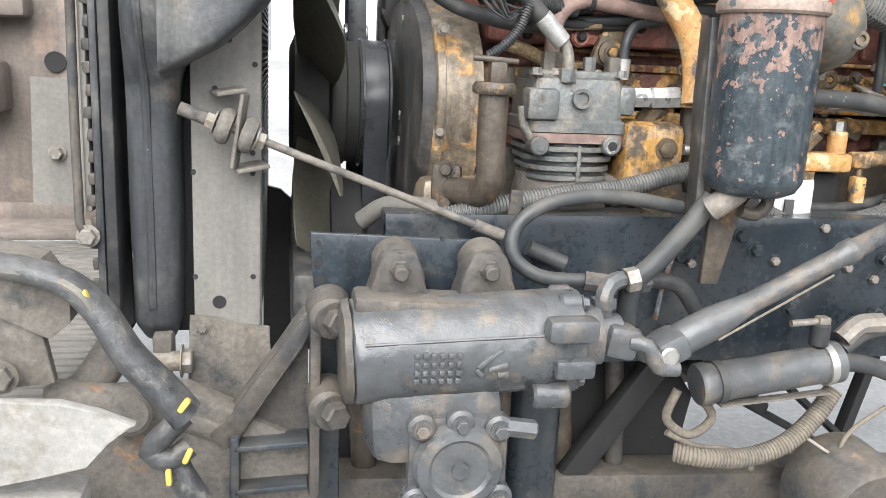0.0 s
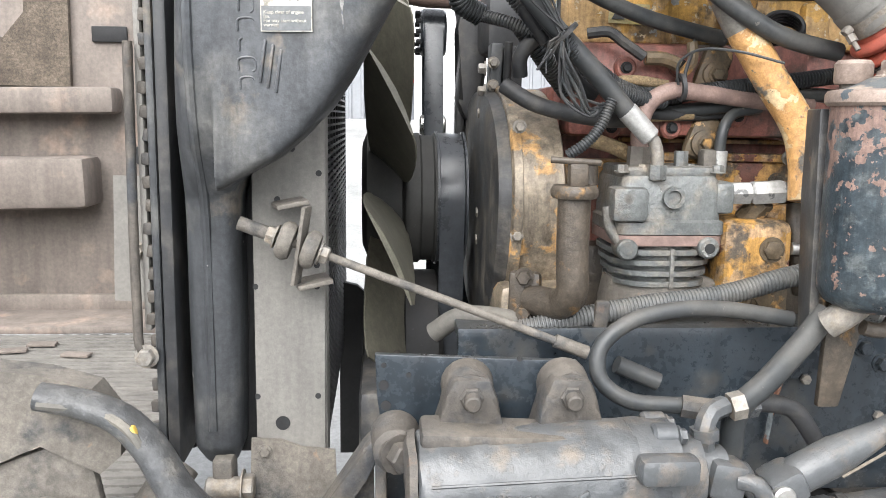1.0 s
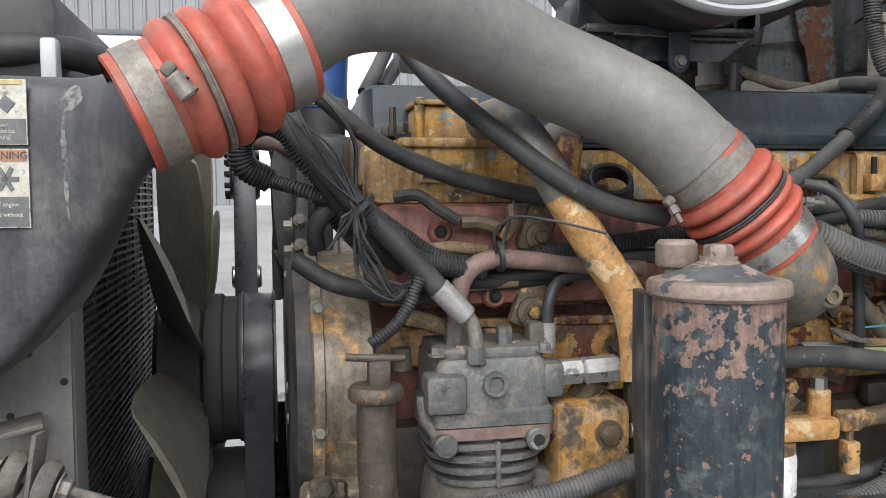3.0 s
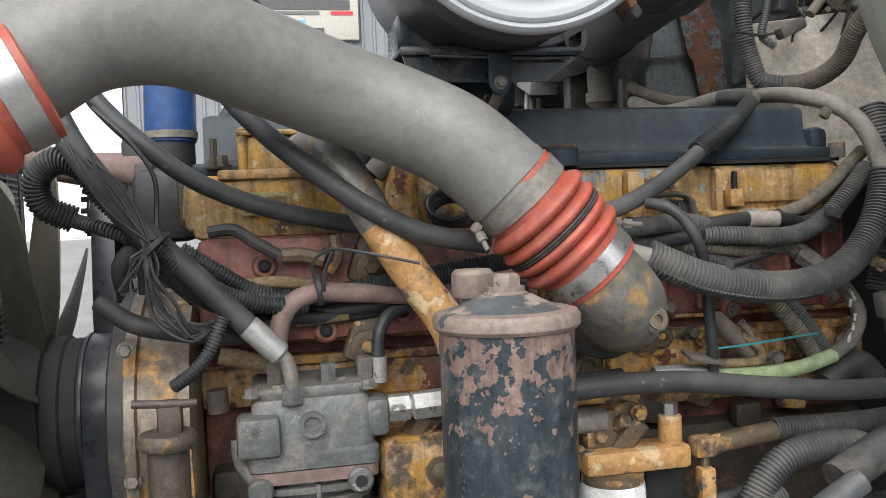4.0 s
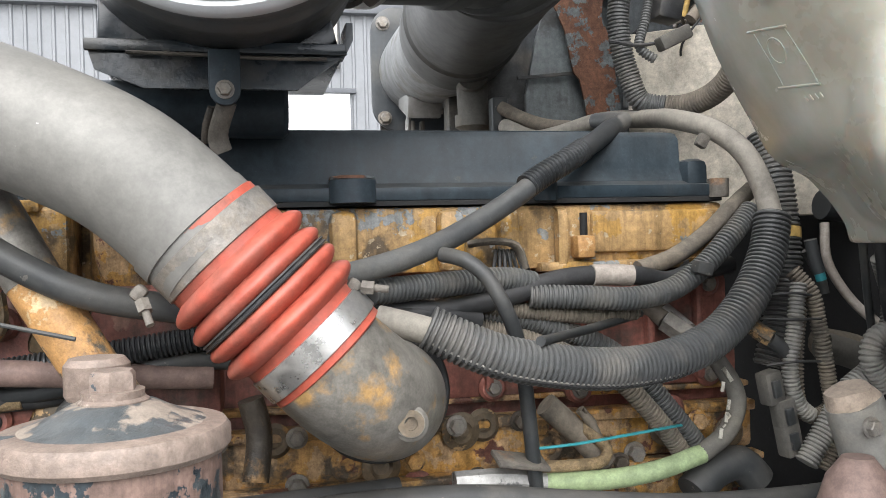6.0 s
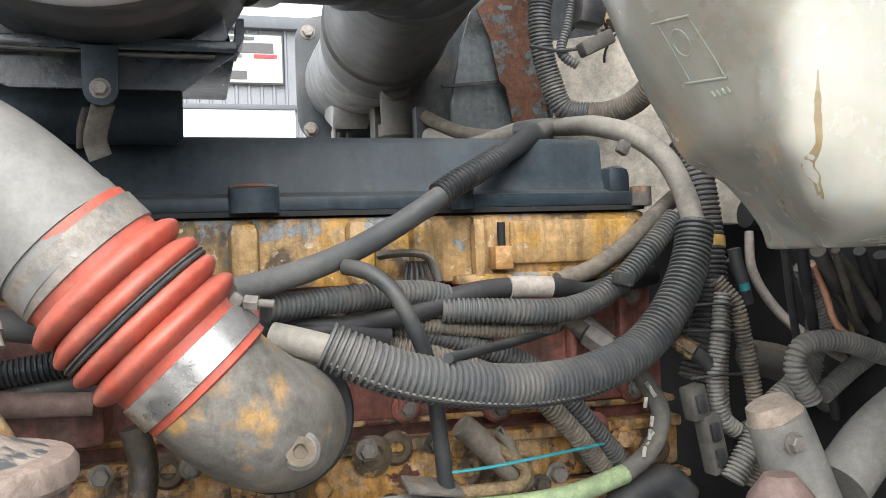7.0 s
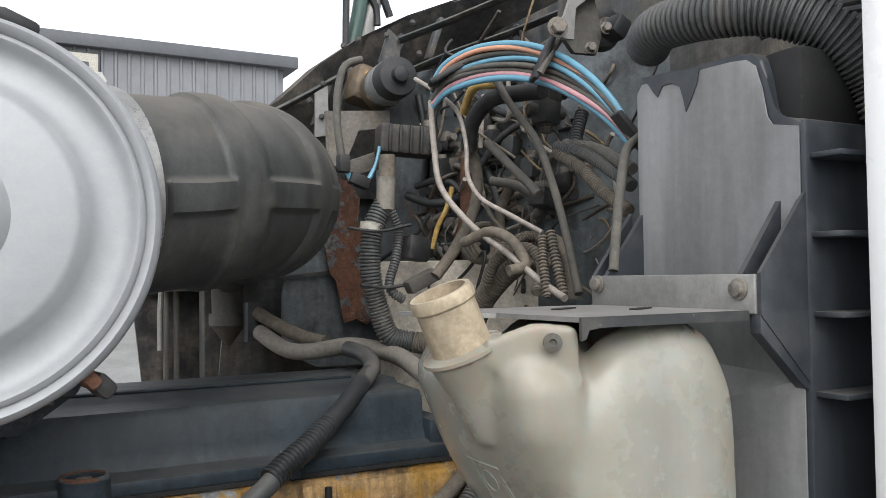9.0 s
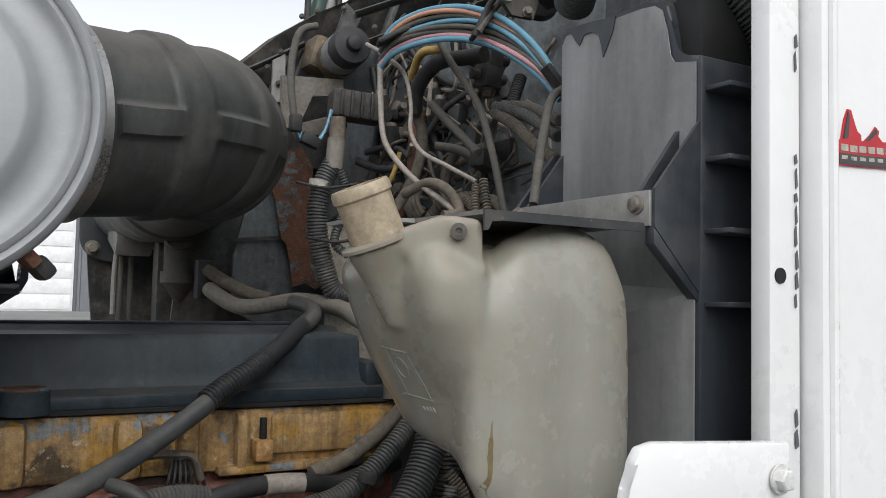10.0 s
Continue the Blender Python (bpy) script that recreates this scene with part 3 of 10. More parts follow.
    part("band", add_cyl(nb(), (x, y, 2.1), (x, y, 2.2), 0.085), "sticker_red", b, "red band")


bollard(0.4, 18.6)
bollard(4.6, 18.6)
bollard(-3.2, 18.4)

def unseen_backdrop():
    """Unseen plain building closing the yard's near side, added to darken reflections and fill."""
    w = thing("unseen_backdrop", (0, -14.5, 0), "unseen grey building added across the yard to darken reflections", "building")
    part("wall", add_box(nb(), (0, -14.6, 1.7), (46, 0.2, 3.4), bevel=0.02), "backdrop_wall", w)
    part("roof", add_box(nb(), (0, -17.0, 3.52), (47, 5.6, 0.25), bevel=0.02), "trim_grey", w)
    for x in range(-20, 21, 4):
        part("post", add_box(nb(), (x, -14.45, 1.7), (0.25, 0.1, 3.4), bevel=0.01), "trim_grey", w)


unseen_backdrop()

# ---- the truck's frame ----
def frame_rail(y, face, label):
    bm = nb()
    s = 1 if face < 0 else -1
    prof = [(0, 0.765), (0.085 * s, 0.765), (0.085 * s, 0.775), (0.01 * s, 0.785), (0.01 * s, 1.0), (0.085 * s, 1.01), (0.085 * s, 1.02), (0, 1.02), (-0.004 * s, 1.005), (-0.004 * s, 0.78)]
    add_loft(bm, [[(x, y + a, z) for a, z in prof] for x in (-0.17, 0.4, 1.2, 3.2)])
    r = thing("frame_rail", (1, y, 0.765), label, "frame rail", "frame rails")
    part("channel", bm, "rail_black", r)
    if face < 0:
        for x, z in [(0.47, 0.965), (0.33, 0.955), (0.44, 0.99), (0.62, 0.93), (0.55, 0.86), (0.72, 0.95), (0.72, 0.85), (0.9, 0.95), (0.9, 0.85)]:
            part("rail_bolt", add_bolt(nb(), (x, y - 0.004, z), (0, -1, 0), 0.011, 0.012), "rail_black", r)


frame_rail(-0.275, -1, "black painted steel frame rail with bolts")
frame_rail(0.62, 1, "black painted steel frame rail on the far side")
solo("crossmember", add_box(nb(), (-0.28, 0.17, 0.85), (0.07, 0.8, 0.12), bevel=0.012), "black_dusty", "black steel crossmember between the frame rails", "crossmember")
solo("crossmember", add_box(nb(), (1.35, 0.17, 0.86), (0.09, 0.8, 0.16), bevel=0.012), "black_dusty", "black steel crossmember between the frame rails", "crossmember")

# ---- radiator stack at the front ----
# the cooler tank by height: z, front edge, rear edge, near face
TANK = [(0.80, -0.545, -0.50, -0.225), (0.83, -0.56, -0.488, -0.248), (1.0, -0.563, -0.484, -0.25), (1.16, -0.562, -0.484, -0.255), (1.205, -0.561, -0.483, -0.262),
        (1.237, -0.56, -0.475, -0.283), (1.277, -0.558, -0.47, -0.308), (1.311, -0.557, -0.465, -0.322), (1.349, -0.556, -0.46, -0.331), (1.40, -0.553, -0.46, -0.339),
        (1.46, -0.55, -0.46, -0.342), (1.52, -0.545, -0.46, -0.343), (1.57, -0.538, -0.46, -0.341), (1.588, -0.525, -0.47, -0.325)]


def tank_face(z):
    return float(np.interp(z, [t[0] for t in TANK], [t[3] for t in TANK]))


LIME = [([(-0.332, 0, 1.568), (-0.331, 0, 1.545), (-0.333, 0, 1.52), (-0.331, 0, 1.488), (-0.331, 0, 1.456), (-0.329, 0, 1.43)], 0.0032), ([(-0.322, 0, 1.572), (-0.324, 0, 1.558), (-0.327, 0, 1.545)], 0.011), ([(-0.455, 0, 1.585), (-0.458, 0, 1.574)], 0.006)]


def charge_cooler():
    """Cast side tank whose outlet sweeps back to the red boot."""
    c = thing("charge_air_cooler", (-0.62, -0.2, 0.75), "grey cast aluminium charge air cooler tank beside the radiator", "charge air cooler")
    rings = []
    for z, x0, x1, y in TANK:
        r = min(0.045, (x1 - x0) * 0.4)
        rings.append([(a, b, z) for a, b in rounded(x0, y, x1, -0.12, r, 6)])
    bm = add_loft(nb(), rings)
    # outlet: from the tall tank section to a round neck; x, centre y and z, half sizes
    secs = []
    for x, yc, zc, hy, hz, k in ((-0.50, -0.225, 1.402, 0.113, 0.183, 14), (-0.46, -0.225, 1.414, 0.117, 0.171, 16), (-0.42, -0.225, 1.425, 0.12, 0.16, 16), (-0.385, -0.232, 1.44, 0.118, 0.145, 12), (-0.35, -0.247, 1.46, 0.112, 0.126, 6),
                                 (-0.32, -0.272, 1.48, 0.102, 0.106, 3.6), (-0.29, -0.315, 1.506, 0.087, 0.083, 2.6), (-0.265, -0.367, 1.528, 0.071, 0.065, 2.1), (-0.245, -0.408, 1.541, 0.060, 0.057, 2), (-0.225, -0.428, 1.552, 0.056, 0.056, 2)):
        ring = []
        for i in range(72):
            c1, s1 = math.cos(2 * math.pi * (i + 0.5) / 72), math.sin(2 * math.pi * (i + 0.5) / 72)
            ring.append((x, yc + hy * math.copysign(abs(c1) ** (2 / k), c1), zc + hz * math.copysign(abs(s1) ** (2 / k), s1)))
        secs.append(ring)
    body = fuse(add_loft(bm, secs), 0.004, 6)
    skin = BVHTree.FromBMesh(body)
    for pts, w in LIME:
        part("limescale", add_film(skin, pts, w), "limescale", c, "pale limescale run")
    part("tank", body, "tank_alu", c)
    part("raised_rib", add_tube(nb(), [(-0.528, tank_face(z) + 0.002, z) for z in (0.86, 1.0, 1.15, 1.22, 1.30, 1.40, 1.48, 1.545)], 0.007, 8), "tank_alu", c)
    # raised casting marks running down the tank
    for i in range(8):
        z, w = 1.533 - i * 0.0245, 0.011 - 0.002 * (i % 2)
        part("raised_mark", add_tube(nb(), [(-0.453 + dx * w, -0.3424, z + dz) for dx, dz in ((-1, -0.007), (-1, 0.006), (-0.6, 0.0085), (0.7, 0.0085), (1, 0.005), (1, -0.006), (0.6, -0.0085))[:7 - 2 * (i % 3)]], 0.0016, 8, step=0.004), "tank_alu", c)
    for k, dx in enumerate((0, 0.010, 0.020)):
        part("raised_mark", add_box(nb(), (-0.433 + dx, -0.3462, 1.39 - 0.006 * k), (0.004, 0.005, 0.055), (0, 8, 0), bevel=0.0015), "tank_alu", c)
    seal = nb()
    add_box(seal, (-0.586, -0.19, 1.2), (0.018, 0.11, 0.80), bevel=0.004)
    part("rubber_seal", seal, "rubber_black", c, "black rubber edge seal")
    part("side_channel", add_box(nb(), (-0.602, -0.195, 1.21), (0.012, 0.10, 0.84), bevel=0.004), "tank_alu", c)
    core = nb()
    add_box(core, (-0.60, 0.27, 1.2), (0.045, 0.82, 0.82), bevel=0.004)
    part("core", core, "dark", c, "dark finned core")
    part("front_strip", add_box(nb(), (-0.618, -0.20, 1.32), (0.010, 0.08, 0.62), bevel=0.004), "rad_plate", c)
    for i in range(24):
        part("fin_end", add_box(nb(), (-0.612 + random.uniform(-0.004, 0.004), -0.235, 0.83 + i * 0.033), (0.014, 0.012, 0.018), (0, random.uniform(-12, 12), 0), bevel=0.003), "grime_steel", c)
    part("drain_tube", add_tube(nb(), [(-0.628, -0.25, 1.42), (-0.63, -0.25, 1.05), (-0.626, -0.252, 0.985), (-0.612, -0.252, 0.975)], 0.007, 10), "grime_steel", c)
    part("drain_plug", add_bolt(nb(), (-0.618, -0.254, 0.977), (0, -1, 0), 0.013, 0.014), "dull_steel", c)
    part("hinge_foot", add_box(nb(), (-0.515, -0.235, 0.785), (0.03, 0.05, 0.07), bevel=0.006), "dirt_steel", c)
    part("hinge_bolt", add_cyl(nb(), (-0.54, -0.255, 0.775), (-0.47, -0.255, 0.775), 0.016, bev=0.003), "dull_steel", c)
    part("hinge_nut", add_bolt(nb(), (-0.487, -0.255, 0.775), (1, 0, 0), 0.02, 0.016), "dull_steel", c)
    return c


charge_cooler()


def warning_stickers():
    """Two warning labels on the outlet's flat face."""
    yaw = -8.0
    c, s1 = math.cos(radians(yaw)), math.sin(radians(yaw))
    for z0, z1, kind in ((1.511, 1.577, "hood"), (1.427, 1.507, "fan")):
        hh, zc = z1 - z0, (z0 + z1) / 2
        s = thing("warning_sticker", (-0.401, -0.352, z0), "worn white and orange warning sticker with a pictogram" if kind == "fan" else "worn white warning sticker with a faded header", "sticker", "warning stickers")

        def at(dx, z, out):
            return (-0.401 + dx * c + out * s1, -0.3495 + dx * s1 - out * c, z)

        def patch(name, mat, dx, z, w, h, out, label=""):
            return part(name, add_box(nb(), at(dx, z, out), (w, 0.0008, h), (0, 0, yaw)), mat, s, label)

        part("paper", add_box(nb(), at(0, zc, 0.0022), (0.066, 0.0016, hh), (0, 0, yaw)), "sticker_white", s)
        patch("header", "sticker_orange" if kind == "fan" else "label_yellow", 0 if kind == "fan" else 0.012, z1 - hh * (0.085 if kind == "fan" else 0.05), 0.062 if kind == "fan" else 0.034, hh * (0.14 if kind == "fan" else 0.07), 0.0034, "orange header" if kind == "fan" else "faded ochre header")
        patch("text_panel", "sticker_grey", 0, z0 + hh * 0.205, 0.0635, hh * 0.38, 0.0034, "dark grey panel with small print")
        words = ("Keep clear of engine", "fan.", "Fan may start without", "warning") if kind == "fan" else ("After tilting hood", "secure safety device", "to prevent closing")
        for i, w in enumerate(words):
            text(w, at(-0.029, z0 + hh * (0.315 - 0.26 / len(words) * i - 0.02), 0.0042), 0.0062, "sticker_white", s, (90, 0, yaw), "LEFT")
        bm, cz = nb(), zc + hh * 0.12
        if kind == "fan":
            for i in range(3):
                add_box(bm, at(0.010, cz, 0.0036), (0.0045, 0.001, 0.026), (0, 60 * i + 30, yaw))
            add_box(bm, at(-0.020, cz + 0.007, 0.0036), (0.016, 0.001, 0.007), (0, 30, yaw))
            add_box(bm, at(-0.013, cz + 0.001, 0.0036), (0.010, 0.001, 0.003), (0, 50, yaw))
            for k in range(3):
                add_box(bm, at(-0.008 + 0.004 * k, cz + 0.004 - 0.003 * (k % 2), 0.0036), (0.002, 0.001, 0.002), (0, 20, yaw))
            text("\u25b2WARNING", at(0.002, z1 - hh * 0.085, 0.0044), 0.0105, "sticker_black", s, (90, 0, yaw))
        else:
            add_box(bm, at(-0.013, cz + 0.004, 0.0036), (0.018, 0.001, 0.016), (0, 0, yaw))
            add_box(bm, at(-0.020, cz - 0.004, 0.0036), (0.012, 0.001, 0.004), (0, 0, yaw))
            add_box(bm, at(0.013, cz, 0.0036), (0.013, 0.001, 0.013), (0, 40, yaw))
            add_box(bm, at(0.003, cz - 0.005, 0.0036), (0.012, 0.001, 0.003), (0, -50, yaw))
            add_box(bm, at(0.001, cz + 0.001, 0.0036), (0.003, 0.001, 0.010), (0, 30, yaw))
        part("pictogram", bm, "sticker_grey", s)


def text(words, at, size, mat, parent, turn=(90, 0, 0), align="CENTER"):
    cu = bpy.data.curves.new("writing", "FONT")
    cu.body, cu.size, cu.align_x, cu.align_y, cu.extrude = words, size, align, "CENTER", 0.0003
    tmp = bpy.data.objects.new("writing", cu)
    me = bpy.data.meshes.new_from_object(tmp)
    bpy.data.objects.remove(tmp)
    me.transform(pose(*at, *turn))
    me.materials.clear()
    me.materials.append(M[mat])
    ob = new("writing", me)
    ob.parent = parent
    ob.matrix_parent_inverse = Matrix.Translation(parent.location).inverted()
    return ob


warning_stickers()


def radiator():
    r = thing("radiator", (-0.43, 0.2, 0.78), "radiator with a dusty steel side plate and a black core", "radiator")
    bm = nb()
    add_plate(bm, [(-0.468, 0.80), (-0.366, 0.80), (-0.362, 1.56), (-0.468, 1.56)], 0.006, (0, -0.219, 0), (1, 0, 0), (0, 0, 1))
    part("plate_flange", add_box(nb(), (-0.366, -0.183, 1.18), (0.006, 0.058, 0.76)), "rad_plate", r)
    part("plate_flange", add_box(nb(), (-0.466, -0.183, 1.18), (0.006, 0.058, 0.76)), "rad_plate", r)
    part("side_plate", bm, "rad_plate", r, "dust-brown steel side plate with punched holes")
    for x, z in ((-0.432, 1.202), (-0.375, 1.32), (-0.466, 1.073), (-0.466, 0.905), (-0.376, 1.073), (-0.372, 1.24), (-0.376, 0.905), (-0.376, 1.105), (-0.41, 1.275), (-0.37, 1.39)):
        part("hole", add_cyl(nb(), (x, -0.2262, z), (x, -0.224, z), 0.0045, n=12), "dark", r)
    part("hole", add_cyl(nb(), (-0.429, -0.2262, 0.863), (-0.429, -0.224, 0.863), 0.011, n=16), "dark", r)
    flap = nb()
    add_plate(flap, [(-0.48, 0.70), (-0.345, 0.70), (-0.35, 0.825), (-0.40, 0.83), (-0.43, 0.842), (-0.474, 0.845)], 0.006, (0, -0.235, 0))
    part("lower_flap", flap, "dirt_steel", r)
    part("flap_bolt", add_bolt(nb(), (-0.455, -0.241, 0.825), (0, -1, 0), 0.008, 0.006), "dirt_steel", r)
    part("core", add_box(nb(), (-0.462, 0.22, 1.2), (0.184, 0.80, 0.80), bevel=0.004), "dark", r, "dark finned core")
    for k in range(64):
        part("fin", add_box(nb(), (-0.3685, 0.20, 0.815 + k * 0.012), (0.007, 0.72, 0.004)), "rubber_black", r)
    for k in range(9):
        part("core_tube", add_box(nb(), (-0.3695, -0.14 + k * 0.09, 1.2), (0.006, 0.005, 0.78)), "rubber_black", r)
    part("lower_shroud", add_plate(nb(), [(-0.375, 0.55), (-0.20, 0.55), (-0.20, 0.90), (-0.285, 0.90), (-0.335, 0.945), (-0.375, 0.955)], 0.02, (0, 0.44, 0)), "dark", r, "black lower fan shroud")
    # black box darkens the gap between tank and plate, where only shade lies
    part("gap_filler", add_box(nb(), (-0.477, -0.15, 1.18), (0.012, 0.05, 0.78)), "dark", r)


radiator()


def support_rod():
    a, b = Vector((-0.478, -0.285, 1.175)), Vector((0.012, -0.309, 0.993))
    s = thing("support_rod", (-0.41, -0.24, 1.15), "dusty steel radiator support rod with rubber bushings", "support rod")
    way = (b - a).normalized()
    part("rod", add_tube(nb(), [a, a.lerp(b, 0.5), b], 0.0062, 12), "dirt_steel", s)
    part("thread_end", add_tube(nb(), [a - way * 0.0, a + way * 0.05], 0.010, 12), "dirt_steel", s)
    for d in (0.058, 0.094):
        part("bushing", add_lathe(nb(), a + way * d, way, [(0, 0), (0.022, 0.001), (0.027, 0.006), (0.028, 0.014), (0.024, 0.021), (0, 0.022)], 24), "dirt_steel", s, "dusty rubber bushing")
    part("nut", add_bolt(nb(), a + way * 0.055, -way, 0.013, 0.012), "dull_steel", s)
    part("nut", add_bolt(nb(), a + way * 0.118, way, 0.013, 0.012), "dull_steel", s)
    br = nb()
    z = a + way * 0.088
    add_plate(br, [(-0.014, -0.055), (0.016, -0.055), (0.018, 0.055), (-0.012, 0.055)], 0.006, z + Vector((0.0, -0.002, 0)), (0.25, 1, 0), (0.15, 0, 1), 0.0015)
    add_box(br, z + Vector((-0.014, 0.024, 0.056)), (0.045, 0.06, 0.007), (0, -10, 15), bevel=0.002)
    add_box(br, z + Vector((0.016, 0.024, -0.056)), (0.05, 0.06, 0.007), (0, -10, 15), bevel=0.002)
    part("bracket", br, "dirt_steel", s)
    part("ferrule", add_tube(nb(), [b - way * 0.05, b], 0.010, 12), "dirt_steel", s)


support_rod()


def fan():
    f = thing("cooling_fan", (-0.26, 0.22, 1.2), "olive plastic engine cooling fan on a ribbed hub", "fan")
    c = Vector((-0.268, 0.22, 1.17))
    for i in range(9):
        bm = nb()
        ang = radians(360 / 9 * i + 190)
        rad, tan = Vector((0, math.cos(ang), math.sin(ang))), Vector((0, -math.sin(ang), math.cos(ang)))
        rings = []
        for r, chord, pitch in ((0.11, 0.09, 46), (0.18, 0.13, 38), (0.26, 0.165, 31), (0.33, 0.185, 27), (0.37, 0.185, 25), (0.385, 0.17, 24)):
            w = tan * math.cos(radians(pitch)) + Vector((1, 0, 0)) * math.sin(radians(pitch))
            nrm = rad.cross(w)
            ring = []
            for s, th in ((-0.5, 0.0015), (-0.25, 0.004), (0, 0.005), (0.25, 0.004), (0.5, 0.0015), (0.5, -0.0015), (0.25, -0.004), (0, -0.005), (-0.25, -0.004), (-0.5, -0.0015)):
                ring.append(c + rad * r + w * chord * s + nrm * (th + 0.02 * (0.25 - s * s)))
            rings.append(ring)
        add_loft(bm, rings)
        part("blade", bm, "fan", f)
    part("hub", add_lathe(nb(), c + Vector((-0.05, 0, 0)), (1, 0, 0), [(0, 0), (0.10, 0), (0.125, 0.01), (0.125, 0.075), (0.11, 0.085), (0, 0.085)], 40), "drum", f)


fan()


def fan_drive():
    c = Vector((-0.24, 0.20, 1.165))
    d = thing("fan_drive_pulley", c, "ribbed fan drive drum with a black serpentine belt", "pulley")
    part("drum", add_lathe(nb(), c, (1, 0, 0), [(0, 0), (0.10, 0), (0.122, 0.004), (0.127, 0.012), (0.127, 0.03), (0.122, 0.034), (0.122, 0.055), (0.126, 0.058), (0.126, 0.064), (0, 0.064)], 64), "drum", d)
    part("damper", add_lathe(nb(), (-0.245, 0.20, 0.87), (1, 0, 0), [(0, 0), (0.13, 0), (0.15, 0.01), (0.15, 0.07), (0.13, 0.08), (0, 0.08)], 48), "dark", d, "black crank damper below the drum")
    part("pulley", add_lathe(nb(), c + Vector((0.062, 0, 0)), (1, 0, 0), [(0, 0), (0.13, 0), (0.13, 0.004), (0.124, 0.006), (0.124, 0.05), (0.13, 0.052), (0.13, 0.056), (0, 0.056)], 64), "belt", d)


fan_drive()


def belt_line(circles, n=40):
    """The outline of a belt round pulleys (y, z, r): the hull of their rims."""
    pts = [(y + r * math.cos(2 * math.pi * i / n), z + r * math.sin(2 * math.pi * i / n)) for y, z, r in circles for i in range(n)]
    pts = sorted(set(pts))
    half = []
    for seq in (pts, pts[::-1]):
        h = []
        for p in seq:
            while len(h) > 1 and (h[-1][0] - h[-2][0]) * (p[1] - h[-2][1]) - (h[-1][1] - h[-2][1]) * (p[0] - h[-2][0]) <= 0:
                h.pop()
            h.append(p)
        half += h[:-1]
    return half


def serpentine_belt():
    b = thing("serpentine_belt", (-0.13, 0.3, 0.8), "black ribbed serpentine belt round its pulleys", "belt")
    for x, circles, w in ((-0.152, ((0.20, 1.165, 0.126), (0.20, 0.86, 0.10)), 0.046), (-0.173, ((0.40, 1.50, 0.05), (0.36, 1.18, 0.06)), 0.040)):
        line = belt_line(circles)
        bm = nb()
        add_loft(bm, [[(x - w / 2, y, z) for y, z in line], [(x - w / 2 + 0.003, y, z) for y, z in belt_line([(y, z, r + 0.0015) for y, z, r in circles])], [(x + w / 2, y, z) for y, z in line]], caps=False)
        part("belt_strip", bm, "belt", b)
    p = thing("idler_pulley", (-0.145, 0.40, 1.45), "black belt pulley with studs on its rim", "pulley")
    part("wheel", add_lathe(nb(), (-0.20, 0.40, 1.50), (1, 0, 0), [(0, 0), (0.045, 0), (0.049, 0.005), (0.049, 0.05), (0.045, 0.055), (0, 0.055)], 40), "belt", p)
    for i in range(12):
        a = 2 * math.pi * i / 12
        part("stud", add_cyl(nb(), (-0.21, 0.40 + 0.042 * math.cos(a), 1.50 + 0.042 * math.sin(a)), (-0.198, 0.40 + 0.042 * math.cos(a), 1.50 + 0.042 * math.sin(a)), 0.005, n=8), "dark", p)
    t = thing("belt_tensioner", (-0.16, 0.36, 1.29), "bright steel belt tensioner roller", "tensioner")
    part("roller", add_cyl(nb(), (-0.20, 0.37, 1.305), (-0.145, 0.37, 1.305), 0.022, bev=0.003, n=28), "steel", t)
    part("arm", add_box(nb(), (-0.115, 0.37, 1.31), (0.02, 0.05, 0.10), bevel=0.006), "black_dusty", t)


serpentine_belt()


def accessory_bracket():
    a = thing("accessory_bracket", (-0.09, 0.1, 1.0), "dusty black bolted accessory bracket beside the belt", "bracket")
    part("upright", add_box(nb(), (-0.082, 0.10, 1.255), (0.022, 0.05, 0.40), (0, 2, 0), bevel=0.004), "conduit_black", a)
    part("upright", add_box(nb(), (-0.06, 0.16, 1.42), (0.03, 0.06, 0.30), (0, -4, 0), bevel=0.006), "oily", a)
    part("upright", add_box(nb(), (-0.045, 0.12, 1.2), (0.03, 0.10, 0.5), bevel=0.006), "dark", a)
    for z in (1.41, 1.37, 1.33, 1.15, 1.10):
        part("bolt", add_bolt(nb(), (-0.094, 0.085, z), (-1, 0, 0), 0.010, 0.012), "dull_steel", a)
        part("bolt", add_bolt(nb(), (-0.082, 0.075, z + 0.01), (0, -1, 0), 0.008, 0.008), "dull_steel", a)
    part("pump_body", add_plate(nb(), [(p[0], p[2]) for p in [(-0.128, 0.3, 1.628), (-0.066, 0.3, 1.632), (-0.06, 0.3, 1.532), (-0.072, 0.3, 1.351), (-0.106, 0.3, 1.312), (-0.126, 0.3, 1.354), (-0.114, 0.3, 1.503), (-0.129, 0.3, 1.544)]], 0.10, (0, 0.40, 0), bevel=0.012), "rubber_black", a)
    part("line", add_tube(nb(), [(-0.066, 0.0, 1.45), (-0.066, 0.02, 1.35), (-0.07, 0.02, 1.2), (-0.068, 0.03, 1.1)], 0.007, 10), "rubber_black", a)


accessory_bracket()

tt = thing("radiator_top_tank", (-0.48, 0.25, 1.58), "dark radiator top tank with hoses above the charge cooler", "radiator tank")
part("tank", add_box(nb(), (-0.50, 0.27, 1.655), (0.22, 0.74, 0.15), bevel=0.03), "rubber_black", tt)
part("hose", add_tube(nb(), [(-0.62, -0.06, 1.66), (-0.50, -0.10, 1.645), (-0.40, -0.08, 1.65), (-0.33, 0.0, 1.64)], 0.022, 14), "rubber_black", tt)
part("bracket", add_box(nb(), (-0.56, -0.12, 1.615), (0.10, 0.04, 0.04), (0, 5, 0), bevel=0.006), "dirt_steel", tt)
